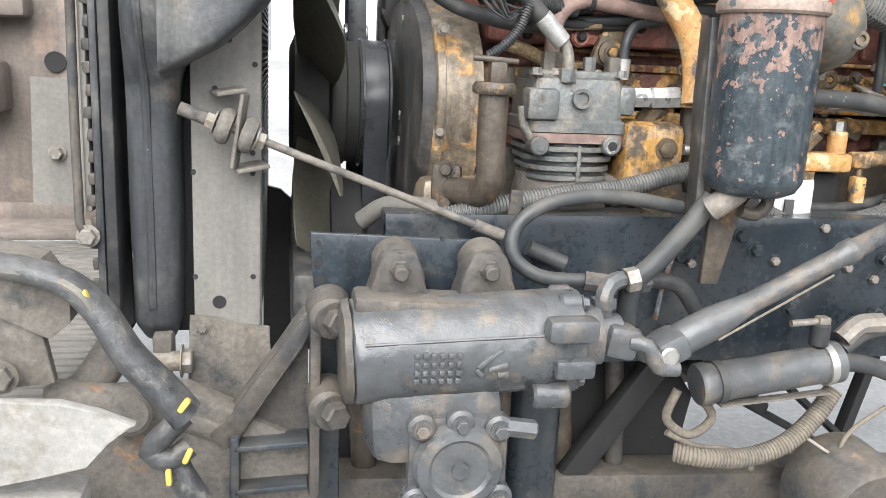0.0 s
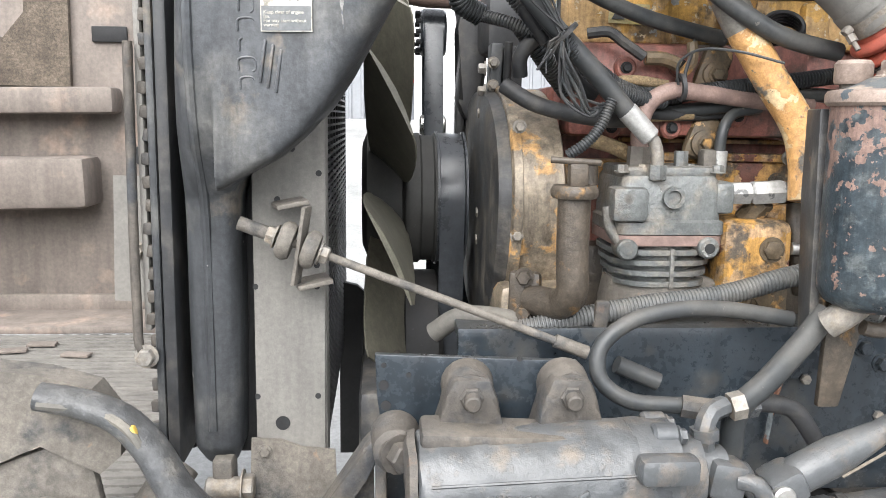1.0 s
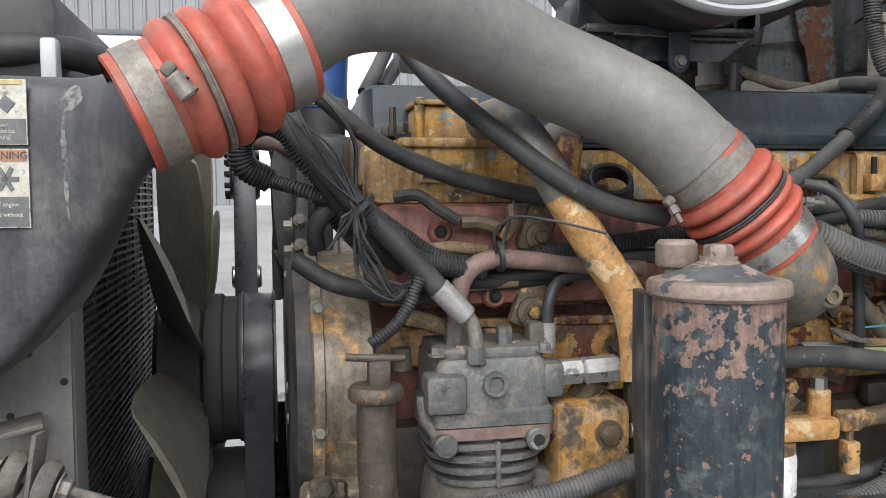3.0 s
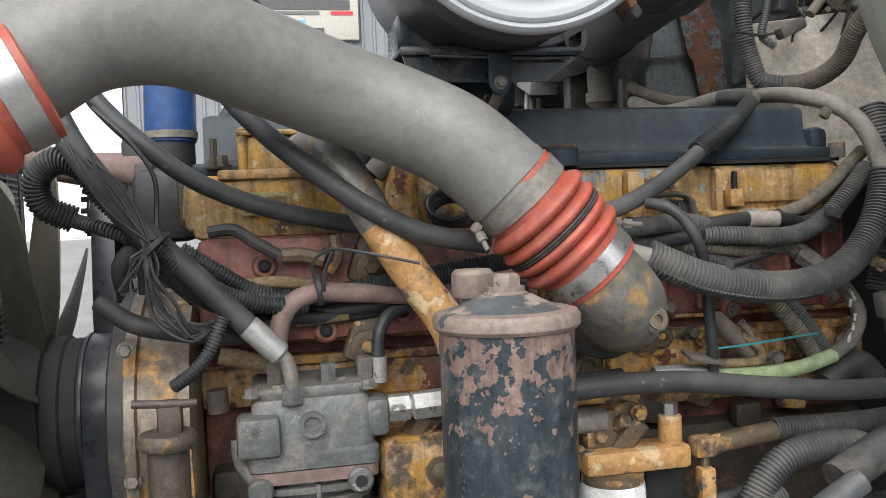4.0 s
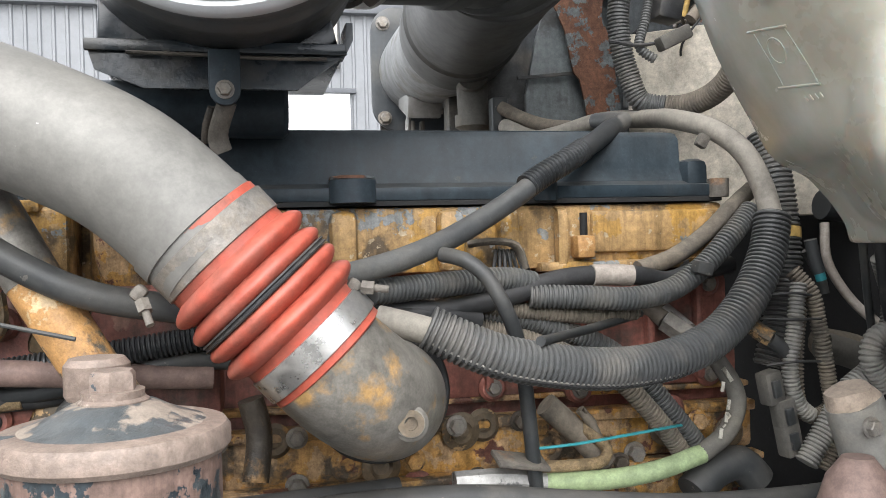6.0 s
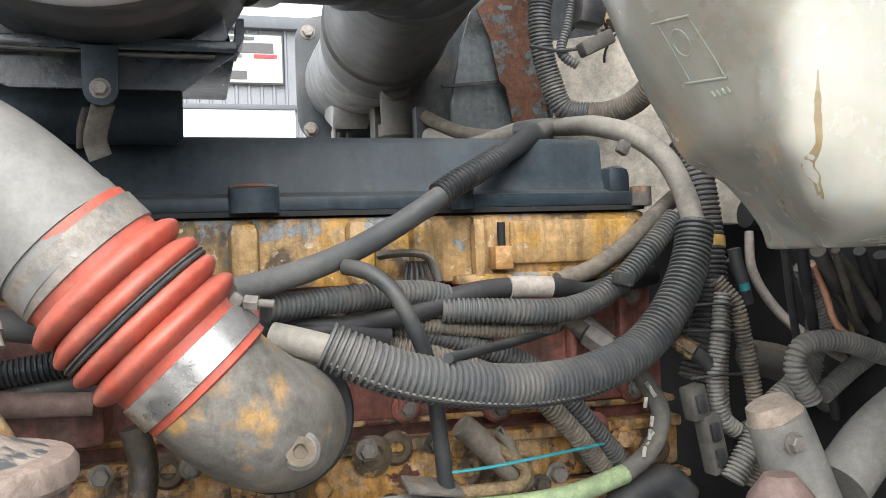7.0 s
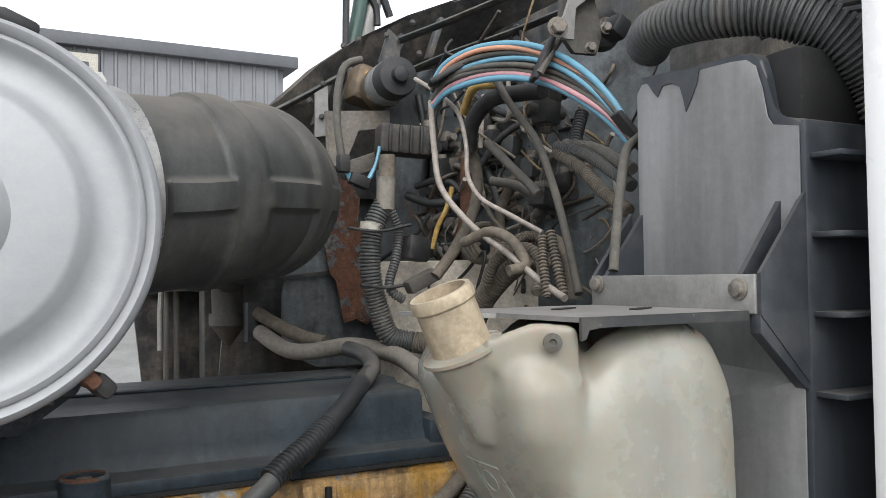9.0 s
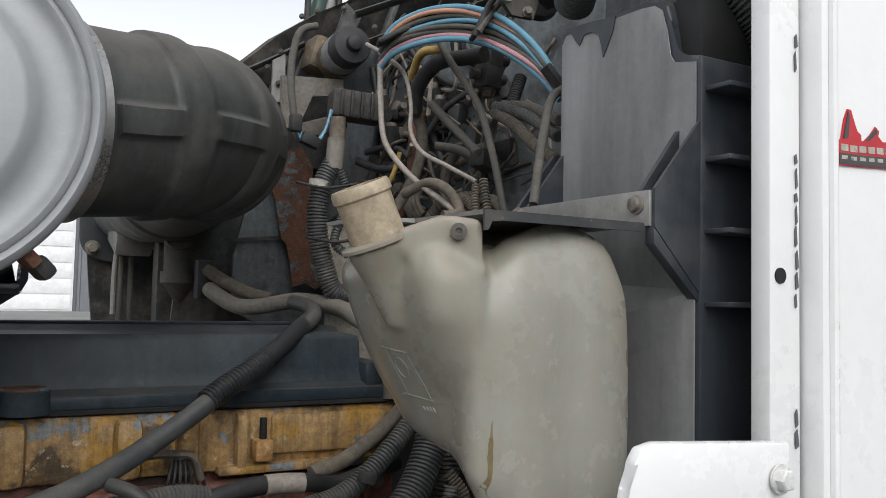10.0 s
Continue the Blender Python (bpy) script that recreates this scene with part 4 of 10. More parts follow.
part("bracket", add_box(nb(), (-0.40, -0.11, 1.62), (0.02, 0.03, 0.08), (0, 0, 0), bevel=0.004), "zinc", tt)

# ---- the open hood in front of the radiator ----
def hood():
    h = thing("hood", (-1.3, 0.6, 0.7), "opened hood with a dirty brown laminate inside, ledges and rotten foam", "hood")
    yw = 1.10
    part("side_wall", add_box(nb(), (-1.55, yw + 0.02, 1.45), (1.7, 0.03, 1.5), bevel=0.004), "hood", h)
    part("top_wall", add_box(nb(), (-2.35, 0.2, 1.4), (0.03, 1.8, 1.4), bevel=0.004), "hood", h)
    part("ledge", add_box(nb(), (-1.36, yw - 0.05, 1.352), (0.66, 0.10, 0.075), (0, -1, 0), bevel=0.014), "hood", h)
    part("ledge", add_box(nb(), (-1.43, yw - 0.07, 1.12), (0.66, 0.16, 0.145), (0, -1.5, 0), bevel=0.02), "hood", h)
    bm = nb()
    add_plate(bm, [(-1.9, 1.40), (-1.17, 1.395), (-1.165, 1.78), (-1.28, 1.83), (-1.29, 1.60), (-1.35, 1.53), (-1.44, 1.55), (-1.5, 1.8), (-1.9, 1.9)], 0.02, (0, yw, 0))
    part("foam", bm, "hood_foam", h, "dark rotten foam insulation")
    part("patch_panel", add_plate(nb(), [(-0.93, 0.87), (-0.70, 0.86), (-0.695, 1.17), (-0.92, 1.175)], 0.006, (0, 0.62, 0)), "rad_plate", h, "dusty grey patch panel")
    part("panel_bolt", add_bolt(nb(), (-0.868, 0.612, 0.995), (0, -1, 0), 0.016, 0.02), "dull_steel", h)
    part("notch", add_box(nb(), (-1.06, yw - 0.002, 1.545), (0.10, 0.01, 0.045), bevel=0.004), "dark", h)
    part("notch", add_cyl(nb(), (-0.98, yw + 0.004, 1.20), (-0.98, yw - 0.003, 1.20), 0.03, n=20), "dark", h)
    part("floor_sheet", add_box(nb(), (-1.45, 0.98, 0.735), (1.6, 0.26, 0.02), bevel=0.004), "hood", h)
    part("floor_lip", add_box(nb(), (-1.45, 1.075, 0.765), (1.6, 0.02, 0.05), bevel=0.004), "hood", h)


hood()


def grille():
    g = thing("grille", (-1.2, 0.4, 0.70), "perforated sheet grille lying flat under the opened hood", "grille")
    x0, x1, y0, y1 = -2.0, -0.66, -0.25, 0.86
    ny = 34
    for j in range(ny):
        y = y0 + (y1 - y0) * j / ny
        part("bar", add_box(nb(), ((x0 + x1) / 2, y, 0.722), (x1 - x0, (y1 - y0) / ny * 0.62, 0.008)), "rad_plate", g)
    bm = nb()
    for i in range(38):
        x = x0 + (x1 - x0) * (i + 0.5) / 38
        add_box(bm, (x, (y0 + y1) / 2, 0.719), (0.023, y1 - y0, 0.006), (0, 0, 0))
    part("web", bm, "rad_plate", g)
    for x, y, a in ((-0.93, 0.25, 5), (-1.03, 0.62, -8), (-1.15, 0.72, 4), (-0.86, 0.02, 0), (-1.2, 0.66, 12)):
        part("scrap_tab", add_box(nb(), (x, y, 0.733), (0.07, 0.03, 0.008), (0, 0, a), bevel=0.002), "hood", g)


grille()


def hood_hinge_arm():
    a = thing("hood_hinge_arm", (-0.75, -0.42, 0.6), "dirt-caked steel hood hinge arm with a bolted gusset", "hinge arm")
    pts = [(-0.792, -0.4, 1.007), (-0.708, -0.4, 0.997), (-0.645, -0.4, 0.979), (-0.611, -0.4, 0.929), (-0.612, -0.4, 0.89), (-0.639, -0.4, 0.866), (-0.713, -0.4, 0.905), (-0.801, -0.4, 0.865)]
    part("arm", add_plate(nb(), [(p[0], p[2]) for p in pts], 0.05, (0, -0.36, 0)), "dirt_steel", a)
    part("gusset", add_plate(nb(), [(p[0], p[2]) for p in [(-0.789, -0.41, 0.869), (-0.659, -0.41, 0.916), (-0.638, -0.41, 0.798), (-0.795, -0.41, 0.782)]], 0.02, (0, -0.38, 0), bevel=0.004), "dirt_steel", a)
    part("pivot_bolt", add_bolt(nb(), (-0.702, -0.42, 0.818), (0, -1, 0), 0.018, 0.014), "dirt_steel", a)
    part("pivot_tube", add_tube(nb(), [(-0.668, -0.3, 0.727), (-0.623, -0.3, 0.748), (-0.577, -0.25, 0.811)], 0.03, 18), "dirt_steel", a)


hood_hinge_arm()


def taped_harness():
    h = thing("taped_harness", (-0.461, -0.43, 0.737), "cable harness wrapped in torn black tape with ochre ties", "harness")
    part("tape_wrap", add_tube(nb(), [(-0.702, -0.43, 0.977), (-0.648, -0.43, 0.966), (-0.602, -0.44, 0.951), (-0.566, -0.45, 0.919), (-0.528, -0.46, 0.859), (-0.486, -0.46, 0.81), (-0.457, -0.46, 0.772)], 0.024, 16, flat=0.7, r_end=0.032), "tape", h)
    part("grey_cable", add_tube(nb(), [(-0.696, -0.45, 0.973), (-0.63, -0.45, 0.964), (-0.585, -0.47, 0.948), (-0.566, -0.47, 0.917), (-0.534, -0.48, 0.87), (-0.511, -0.48, 0.842)], 0.006, 8), "rubber_grey", h)
    part("knot", add_tube(nb(), [(-0.461, -0.46, 0.772), (-0.49, -0.47, 0.745), (-0.505, -0.47, 0.725), (-0.48, -0.47, 0.711), (-0.454, -0.46, 0.726)], 0.016, 12), "tape", h)
    part("tail", add_tube(nb(), [(-0.481, -0.46, 0.719), (-0.467, -0.46, 0.684), (-0.445, -0.46, 0.644)], 0.020, 12), "tape", h)
    for p in [(-0.577, -0.468, 0.941), (-0.457, -0.488, 0.798), (-0.454, -0.488, 0.725), (-0.479, -0.488, 0.695)]:
        part("tie", add_box(nb(), p, (0.008, 0.012, 0.022), (0, random.uniform(-40, 40), 0), bevel=0.003), "orange_tip", h, "ochre tape tie")


taped_harness()


def bumper():
    b = thing("bumper", (-0.602, -0.55, 0.768), "broken white fibreglass bumper corner with a rough edge", "bumper")
    out = [(p[0], p[2]) for p in [(-0.736, -0.55, 0.841), (-0.662, -0.55, 0.841), (-0.592, -0.55, 0.839), (-0.55, -0.55, 0.825), (-0.505, -0.55, 0.806), (-0.525, -0.55, 0.795), (-0.542, -0.55, 0.785), (-0.563, -0.55, 0.751), (-0.616, -0.55, 0.746), (-0.669, -0.55, 0.73), (-0.746, -0.55, 0.726)]]
    part("shell", add_plate(nb(), out, 0.018, (0, -0.55, 0), bevel=0.003), "fibreglass", b)
    part("return_lip", add_box(nb(), (-0.668, -0.52, 0.686), (0.18, 0.08, 0.05), (0, 5, 0), bevel=0.01), "fibreglass", b)
    f = thing("front_frame_horn", (-0.495, -0.35, 0.684), "dirt-covered steel frame horn and cross tube at the front", "frame horn")
    part("beam", add_plate(nb(), [(p[0], p[2]) for p in [(-0.61, -0.36, 0.764), (-0.468, -0.36, 0.768), (-0.277, -0.36, 0.67), (-0.276, -0.36, 0.564), (-0.696, -0.36, 0.589), (-0.692, -0.36, 0.652)]], 0.05, (0, -0.31, 0), bevel=0.006), "dirt_steel", f)
    part("top_tube", add_tube(nb(), [(-0.661, -0.34, 0.757), (-0.575, -0.34, 0.744), (-0.471, -0.34, 0.715), (-0.397, -0.34, 0.684)], 0.026, 14), "dirt_steel", f)
    part("boss", add_cyl(nb(), (-0.541, -0.4, 0.748), (-0.552, -0.34, 0.722), 0.03, bev=0.006), "dirt_steel", f)


bumper()

# ---- steering gear and what hangs on the frame rail ----
def steering_gear():
    g = thing("steering_gear", (-0.1, -0.45, 0.75), "greasy black cast power steering gear bolted to the frame rail", "steering gear")
    c0, c1 = Vector((-0.235, -0.44, 0.852)), Vector((0.075, -0.44, 0.868))
    barrel = [(0, 0), (0.070, 0.0), (0.0745, 0.004)] + [(0.0755 - 0.002 * k / 24, 0.01 + 0.265 * k / 24) for k in range(25)] + [(0.070, 0.285), (0.060, 0.292), (0, 0.294)]
    part("housing", lumpy(add_lathe(nb(), c0, c1 - c0, barrel, 72), 0.0022, 38), "gear_black", g)
    part("end_flange", lumpy(add_lathe(nb(), c0 - Vector((0.016, 0, 0)), c1 - c0, [(0, 0), (0.06, 0), (0.073, 0.006), (0.075, 0.016), (0, 0.018)], 40), 0.002, 40), "grime_steel", g)
    part("deck", lumpy(add_box(nb(), (-0.115, -0.437, 0.918), (0.235, 0.075, 0.03), (0, 3, 0), bevel=0.008), 0.002, 30), "grime_steel", g)
    part("valve_body", lumpy(add_lathe(nb(), (0.035, -0.44, 0.868), c1 - c0, [(0, 0), (0.072, 0), (0.073, 0.02), (0.069, 0.04), (0.069, 0.058), (0.05, 0.062), (0.045, 0.095), (0.03, 0.10), (0.028, 0.13), (0, 0.13)], 40), 0.002, 40), "gear_black", g)
    for a in range(0, 360, 45):
        y, z = -0.44 + 0.062 * math.cos(radians(a + 20)), 0.868 + 0.062 * math.sin(radians(a + 20))
        part("cap_boss", add_cyl(nb(), (0.060, y, z), (0.094, y, z), 0.017, bev=0.004, n=14), "gear_black", g)
        part("cap_bolt", add_bolt(nb(), (0.094, y, z), (1, 0, 0), 0.010, 0.010), "gear_black", g)
    part("valve_boss", add_box(nb(), (0.065, -0.515, 0.905), (0.075, 0.035, 0.036), bevel=0.01), "gear_black", g)
    part("valve_boss", add_box(nb(), (0.075, -0.505, 0.845), (0.06, 0.03, 0.03), bevel=0.008), "gear_black", g)
    part("valve_boss", add_cyl(nb(), (0.02, -0.49, 0.80), (0.075, -0.49, 0.80), 0.02, bev=0.004), "gear_black", g)
    # raised casting marks
    for r in range(4):
        dz = 0.012 - r * 0.0125
        for i in range(6):
            part("cast_mark", add_box(nb(), (-0.150 + i * 0.0115, -0.44 - math.sqrt(0.0752 ** 2 - dz ** 2), 0.858 + dz), (0.0085, 0.0065, 0.0085), (0, 10 * ((r + i) % 3 - 1), 0), bevel=0.002), "gear_black", g)
    for i, (dx, dz, w, h, t) in enumerate(((0, 0, 0.028, 0.008, -40), (0.014, 0.010, 0.026, 0.007, -35), (0.018, -0.008, 0.03, 0.008, -15), (-0.008, -0.016, 0.014, 0.008, 50), (0.026, -0.02, 0.018, 0.009, 0))):
        part("cast_mark", add_box(nb(), (-0.055 + dx, -0.44 - math.sqrt(0.0748 ** 2 - dz ** 2), 0.860 + dz), (w, 0.007, h), (0, t, 0), bevel=0.0025), "gear_black", g)
    part("casting_seam", add_tube(nb(), [(-0.22, -0.5085, 0.884), (-0.1, -0.5083, 0.889), (0.03, -0.508, 0.894)], 0.0022, 6), "gear_black", g)
    # mounting ears with big bolts
    for x in (-0.166, -0.036):
        part("mounting_ear", add_cyl(nb(), (x, -0.36, 0.968), (x, -0.42, 0.968), 0.036, 0.03, bev=0.008), "grime_steel", g)
        part("ear_web", lumpy(add_plate(nb(), [(-0.052, -0.065), (0.052, -0.065), (0.040, -0.03), (0.034, 0.0), (0.024, 0.024), (-0.024, 0.024), (-0.034, 0.0), (-0.040, -0.03)], 0.06, (x, -0.37, 0.968), bevel=0.008), 0.0015, 40), "grime_steel", g)
        part("washer", add_lathe(nb(), (x, -0.418, 0.968), (0, -1, 0), [(0, -0.002), (0.028, -0.002), (0.028, 0.003), (0.024, 0.004), (0.024, 0.008), (0, 0.009)], 28), "grime_steel", g)
        b = part("mounting_bolt", add_bolt(nb(), (x, -0.418, 0.968), (0, -1, 0), 0.016, 0.016), "grime_steel", g)
        part("stud_end", add_cyl(nb(), (x, -0.43, 0.968), (x, -0.452, 0.966), 0.0105, bev=0.002), "grime_steel", g)
    for x, z in ((-0.262, 0.895), (-0.262, 0.755)):
        part("mounting_ear", add_cyl(nb(), (x, -0.35, z), (x, -0.43, z), 0.034, 0.030, bev=0.008), "grime_steel", g)
        part("mounting_bolt", add_bolt(nb(), (x + 0.005, -0.43, z), (0.4, -1, 0), 0.02, 0.022), "grime_steel", g)
    # sector shaft cover below
    part("sector_housing", add_box(nb(), (-0.115, -0.44, 0.755), (0.19, 0.11, 0.13), bevel=0.035, taper=1.1), "gear_black", g)
    part("cover_plate", add_plate(nb(), rounded(-0.155, 0.63, -0.015, 0.775, 0.03, 5), 0.02, (0, -0.485, 0), bevel=0.005), "gear_black", g)
    part("side_cover", add_lathe(nb(), (-0.085, -0.50, 0.705), (0, -1, 0), [(0, 0), (0.062, 0), (0.066, 0.01), (0.06, 0.022), (0.045, 0.026), (0.04, 0.022), (0.012, 0.022), (0.012, 0.03), (0, 0.03)], 40), "gear_black", g)
    for dx, dz in ((-0.055, 0.06), (0.055, 0.055), (0.06, -0.05), (-0.06, -0.05), (0.0, 0.065)):
        part("cover_ear", add_cyl(nb(), (-0.085 + dx, -0.49, 0.705 + dz), (-0.085 + dx, -0.52, 0.705 + dz), 0.02, bev=0.005), "gear_black", g)
        part("cover_bolt", add_bolt(nb(), (-0.085 + dx, -0.52, 0.705 + dz), (0, -1, 0), 0.010, 0.010), "gear_black", g)
    part("bleeder", add_cyl(nb(), (-0.04, -0.51, 0.765), (0.025, -0.51, 0.755), 0.014, bev=0.003, n=6), "gear_black", g)
    # input shaft stub
    part("yoke", add_box(nb(), (0.16, -0.455, 0.868), (0.05, 0.05, 0.05), (0, 10, 0), bevel=0.01), "gear_black", g)


steering_gear()


def gear_bracket():
    b = thing("gear_bracket", (-0.3, -0.33, 0.7), "dirty cast steering gear bracket with a stiffening web", "bracket")
    out = [(p[0], p[2]) for p in [(-0.29, -0.355, 1.006), (-0.012, -0.355, 0.994), (0.008, -0.355, 0.956), (-0.001, -0.355, 0.875), (-0.246, -0.355, 0.878), (-0.24, -0.355, 0.559), (-0.275, -0.355, 0.561), (-0.28, -0.355, 0.913), (-0.287, -0.355, 0.948)]]
    bm = add_plate(nb(), out, 0.012, (0, -0.343, 0), bevel=0.002)
    part("plate", bm, "rail_black", b)
    for p in [(-0.278, -0.357, 0.991), (-0.244, -0.357, 0.977), (-0.278, -0.357, 0.963), (-0.275, -0.357, 0.934), (-0.093, -0.357, 0.998)]:
        part("hole", add_cyl(nb(), p, (p[0], p[1] + 0.004, p[2]), 0.0035 if p[2] > 0.975 else 0.007, n=14), "dark", b)
    rib = [(p[0], p[2]) for p in [(-0.29, -0.37, 0.896), (-0.28, -0.37, 0.874), (-0.3, -0.37, 0.839), (-0.399, -0.37, 0.68), (-0.42, -0.37, 0.681), (-0.436, -0.37, 0.7), (-0.411, -0.37, 0.717), (-0.304, -0.37, 0.883)]]
    part("diagonal_rib", add_plate(nb(), rib, 0.05, (0, -0.33, 0), bevel=0.005), "grime_steel", b)
    part("web", add_plate(nb(), [(p[0], p[2]) for p in [(-0.292, -0.35, 0.877), (-0.286, -0.35, 0.559), (-0.397, -0.35, 0.565), (-0.396, -0.35, 0.684)]], 0.008, (0, -0.335, 0)), "grime_steel", b)
    part("post", add_box(nb(), (-0.281, -0.37, 0.74), (0.016, 0.05, 0.28), bevel=0.004), "grime_steel", b)
    part("cross_rib", add_box(nb(), (-0.345, -0.37, 0.687), (0.11, 0.05, 0.010), (0, -3, 0), bevel=0.003), "rail_black", b)
    part("cross_rib", add_box(nb(), (-0.345, -0.37, 0.617), (0.11, 0.05, 0.010), (0, -3, 0), bevel=0.003), "rail_black", b)
    part("post", add_box(nb(), (-0.398, -0.37, 0.643), (0.014, 0.05, 0.12), bevel=0.004), "rail_black", b)


gear_bracket()


def steering_shaft():
    s = thing("steering_shaft", (0.24, -0.45, 0.84), "dusty black telescopic steering shaft with a universal joint", "steering shaft")
    a, b = Vector((0.226, -0.452, 0.848)), Vector((0.613, -0.41, 1.024))
    w = (b - a).normalized()
    part("tube", add_lathe(nb(), a + w * 0.03, w, [(0, 0), (0.022, 0), (0.026, 0.012), (0.026, 0.07), (0.0165, 0.14), (0.0165, 0.31), (0.02, 0.315), (0.02, 0.335), (0.0165, 0.34), (0.0165, 0.62), (0, 0.62)], 24), "gear_black", s)
    part("upper_yoke", add_box(nb(), a + w * 0.018, (0.05, 0.062, 0.045), (0, -27, 0), bevel=0.012), "gear_black", s)
    part("cross_pin", add_cyl(nb(), a + Vector((0.004, -0.036, 0.002)), a + Vector((0.004, 0.03, 0.002)), 0.015, bev=0.003), "steel", s)
    part("lower_yoke", add_tube(nb(), [a + Vector((-0.055, -0.02, 0.022)), a + Vector((-0.03, -0.028, 0.018)), a + Vector((-0.012, -0.03, -0.014)), a + Vector((0.02, -0.028, -0.018))], 0.012, 10), "gear_black", s)
    part("lower_yoke", add_tube(nb(), [a + Vector((-0.055, 0.02, 0.022)), a + Vector((-0.03, 0.022, 0.018)), a + Vector((-0.012, 0.024, -0.014)), a + Vector((0.02, 0.022, -0.018))], 0.012, 10), "gear_black", s)
    part("grease_streak", add_tube(nb(), [a + w * 0.10 + Vector((0, -0.02, -0.022)), a + w * 0.32 + Vector((0, -0.012, -0.02))], 0.002, 8), "conduit_brown", s, "ochre grease line")


steering_shaft()


def black_cylinder():
    c = thing("air_cylinder", (0.47, -0.36, 0.7), "black steel air cylinder with clamps and an inlet tee", "air cylinder")
    a, b = Vector((0.345, -0.36, 0.753)), Vector((0.598, -0.36, 0.789))
    w = b - a
    L = w.length
    part("barrel", add_lathe(nb(), a, w, [(0, 0), (0.033, 0), (0.036, 0.004), (0.036, 0.02), (0.033, 0.024), (0.0325, L - 0.02), (0.036, L - 0.016), (0.036, L), (0, L)], 32), "gear_black", c)
    part("clamp", add_lathe(nb(), a + w.normalized() * (L - 0.03), w, [(0.033, 0), (0.037, 0.001), (0.037, 0.014), (0.033, 0.015)], 32), "steel", c, "bright band clamp")
    part("clamp", add_lathe(nb(), a + w.normalized() * 0.03, w, [(0.033, 0), (0.036, 0.001), (0.036, 0.014), (0.033, 0.015)], 32), "rubber", c)
    p = Vector((0.559, -0.36, 0.818))
    part("inlet", add_cyl(nb(), p, p + Vector((0, 0, 0.04)), 0.016, bev=0.003), "rubber_black", c)
    q = Vector((0.503, -0.36, 0.858))
    part("tee_bolt", add_cyl(nb(), q, q + Vector((0.06, 0, 0.004)), 0.006), "dull_steel", c)
    part("tee_head", add_box(nb(), q + Vector((0.058, 0, 0.004)), (0.022, 0.02, 0.016), bevel=0.004), "dull_steel", c)
    part("drip_lip", add_box(nb(), (0.484, -0.37, 0.73), (0.20, 0.02, 0.003), (0, -5, 0)), "dirt_steel", c)


black_cylinder()

G = "hoses under the frame rail"
hose("hose", [(0.6, -0.35, 0.785), (0.669, -0.34, 0.775), (0.761, -0.33, 0.743)], 0.016, "rubber", "weathered black hose from the air cylinder", group=G)
hose("hose", [(0.628, -0.33, 0.798), (0.675, -0.32, 0.825), (0.76, -0.31, 0.836)], 0.014, "rubber", "weathered black hose from the air cylinder", group=G)
hose("fitting", [(0.625, -0.33, 0.819), (0.653, -0.33, 0.844), (0.697, -0.33, 0.847)], 0.018, "dull_steel", "dull steel pipe fitting on the air cylinder", n=8, category="fitting")
hose("conduit", [(0.616, -0.34, 0.729), (0.579, -0.35, 0.682), (0.524, -0.36, 0.641), (0.453, -0.36, 0.618), (0.369, -0.36, 0.622), (0.327, -0.34, 0.624)], 0.017, "conduit_brown", "dust-brown corrugated conduit sagging under the cylinder", 0.006, 0.002, group=G)
hose("cable", [(0.317, -0.33, 0.656), (0.373, -0.33, 0.628), (0.449, -0.33, 0.614), (0.486, -0.33, 0.58)], 0.006, "conduit_brown", "dusty cable beside the air cylinder", category="cable", group=G)
hose("cable", [(0.329, -0.33, 0.733), (0.314, -0.33, 0.682), (0.36, -0.33, 0.65), (0.398, -0.33, 0.68), (0.36, -0.33, 0.732)], 0.008, "conduit_brown", "dusty looped cable under the steering shaft", category="cable", group=G)
hose("cable", [(0.576, -0.33, 0.641), (0.651, -0.33, 0.594), (0.762, -0.33, 0.538)], 0.003, "wire_white", "thin pale cable beside the frame rail", category="cable", group=G)
hose("cable", [(0.734, -0.33, 0.689), (0.666, -0.33, 0.637), (0.645, -0.33, 0.561)], 0.004, "conduit_brown", "thin dusty cable beside the frame rail", category="cable", group=G)
hose("hose", [(0.617, -0.28, 0.588), (0.67, -0.28, 0.545), (0.697, -0.28, 0.486), (0.705, -0.28, 0.402)], 0.022, "conduit_brown", "dust-caked brake hose hanging down", group=G)
hose("air_pipe", [(0.299, -0.33, 1.046), (0.196, -0.33, 1.061), (0.118, -0.34, 1.061), (0.053, -0.35, 1.044), (0.016, -0.36, 1.011), (0.016, -0.37, 0.973), (0.051, -0.38, 0.947), (0.105, -0.38, 0.939), (0.151, -0.38, 0.938)], 0.0115, "rubber", "black hose looping down to the steering gear", group=G)
hose("fitting", [(0.126, -0.385, 0.939), (0.147, -0.39, 0.937), (0.175, -0.39, 0.934)], 0.016, "grime_steel", "dirty hex hose fitting", n=8, category="fitting")
hose("hose", [(0.179, -0.38, 0.933), (0.23, -0.37, 0.937), (0.293, -0.36, 0.925), (0.327, -0.35, 0.889), (0.345, -0.34, 0.866)], 0.013, "rubber_black", "short black hose from the steering gear", group=G)
hose("fitting", [(0.182, -0.385, 0.932), (0.233, -0.375, 0.936)], 0.017, "gear_black", "black hex hose fitting", n=6, category="fitting")
hose("drain_pipe", [(0.314, -0.4, 1.074), (0.281, -0.4, 1.03), (0.238, -0.395, 0.975), (0.203, -0.39, 0.934), (0.2, -0.38, 0.862), (0.198, -0.36, 0.817)], 0.0165, "rubber", "dusty black pipe running down from the canister", group=G)
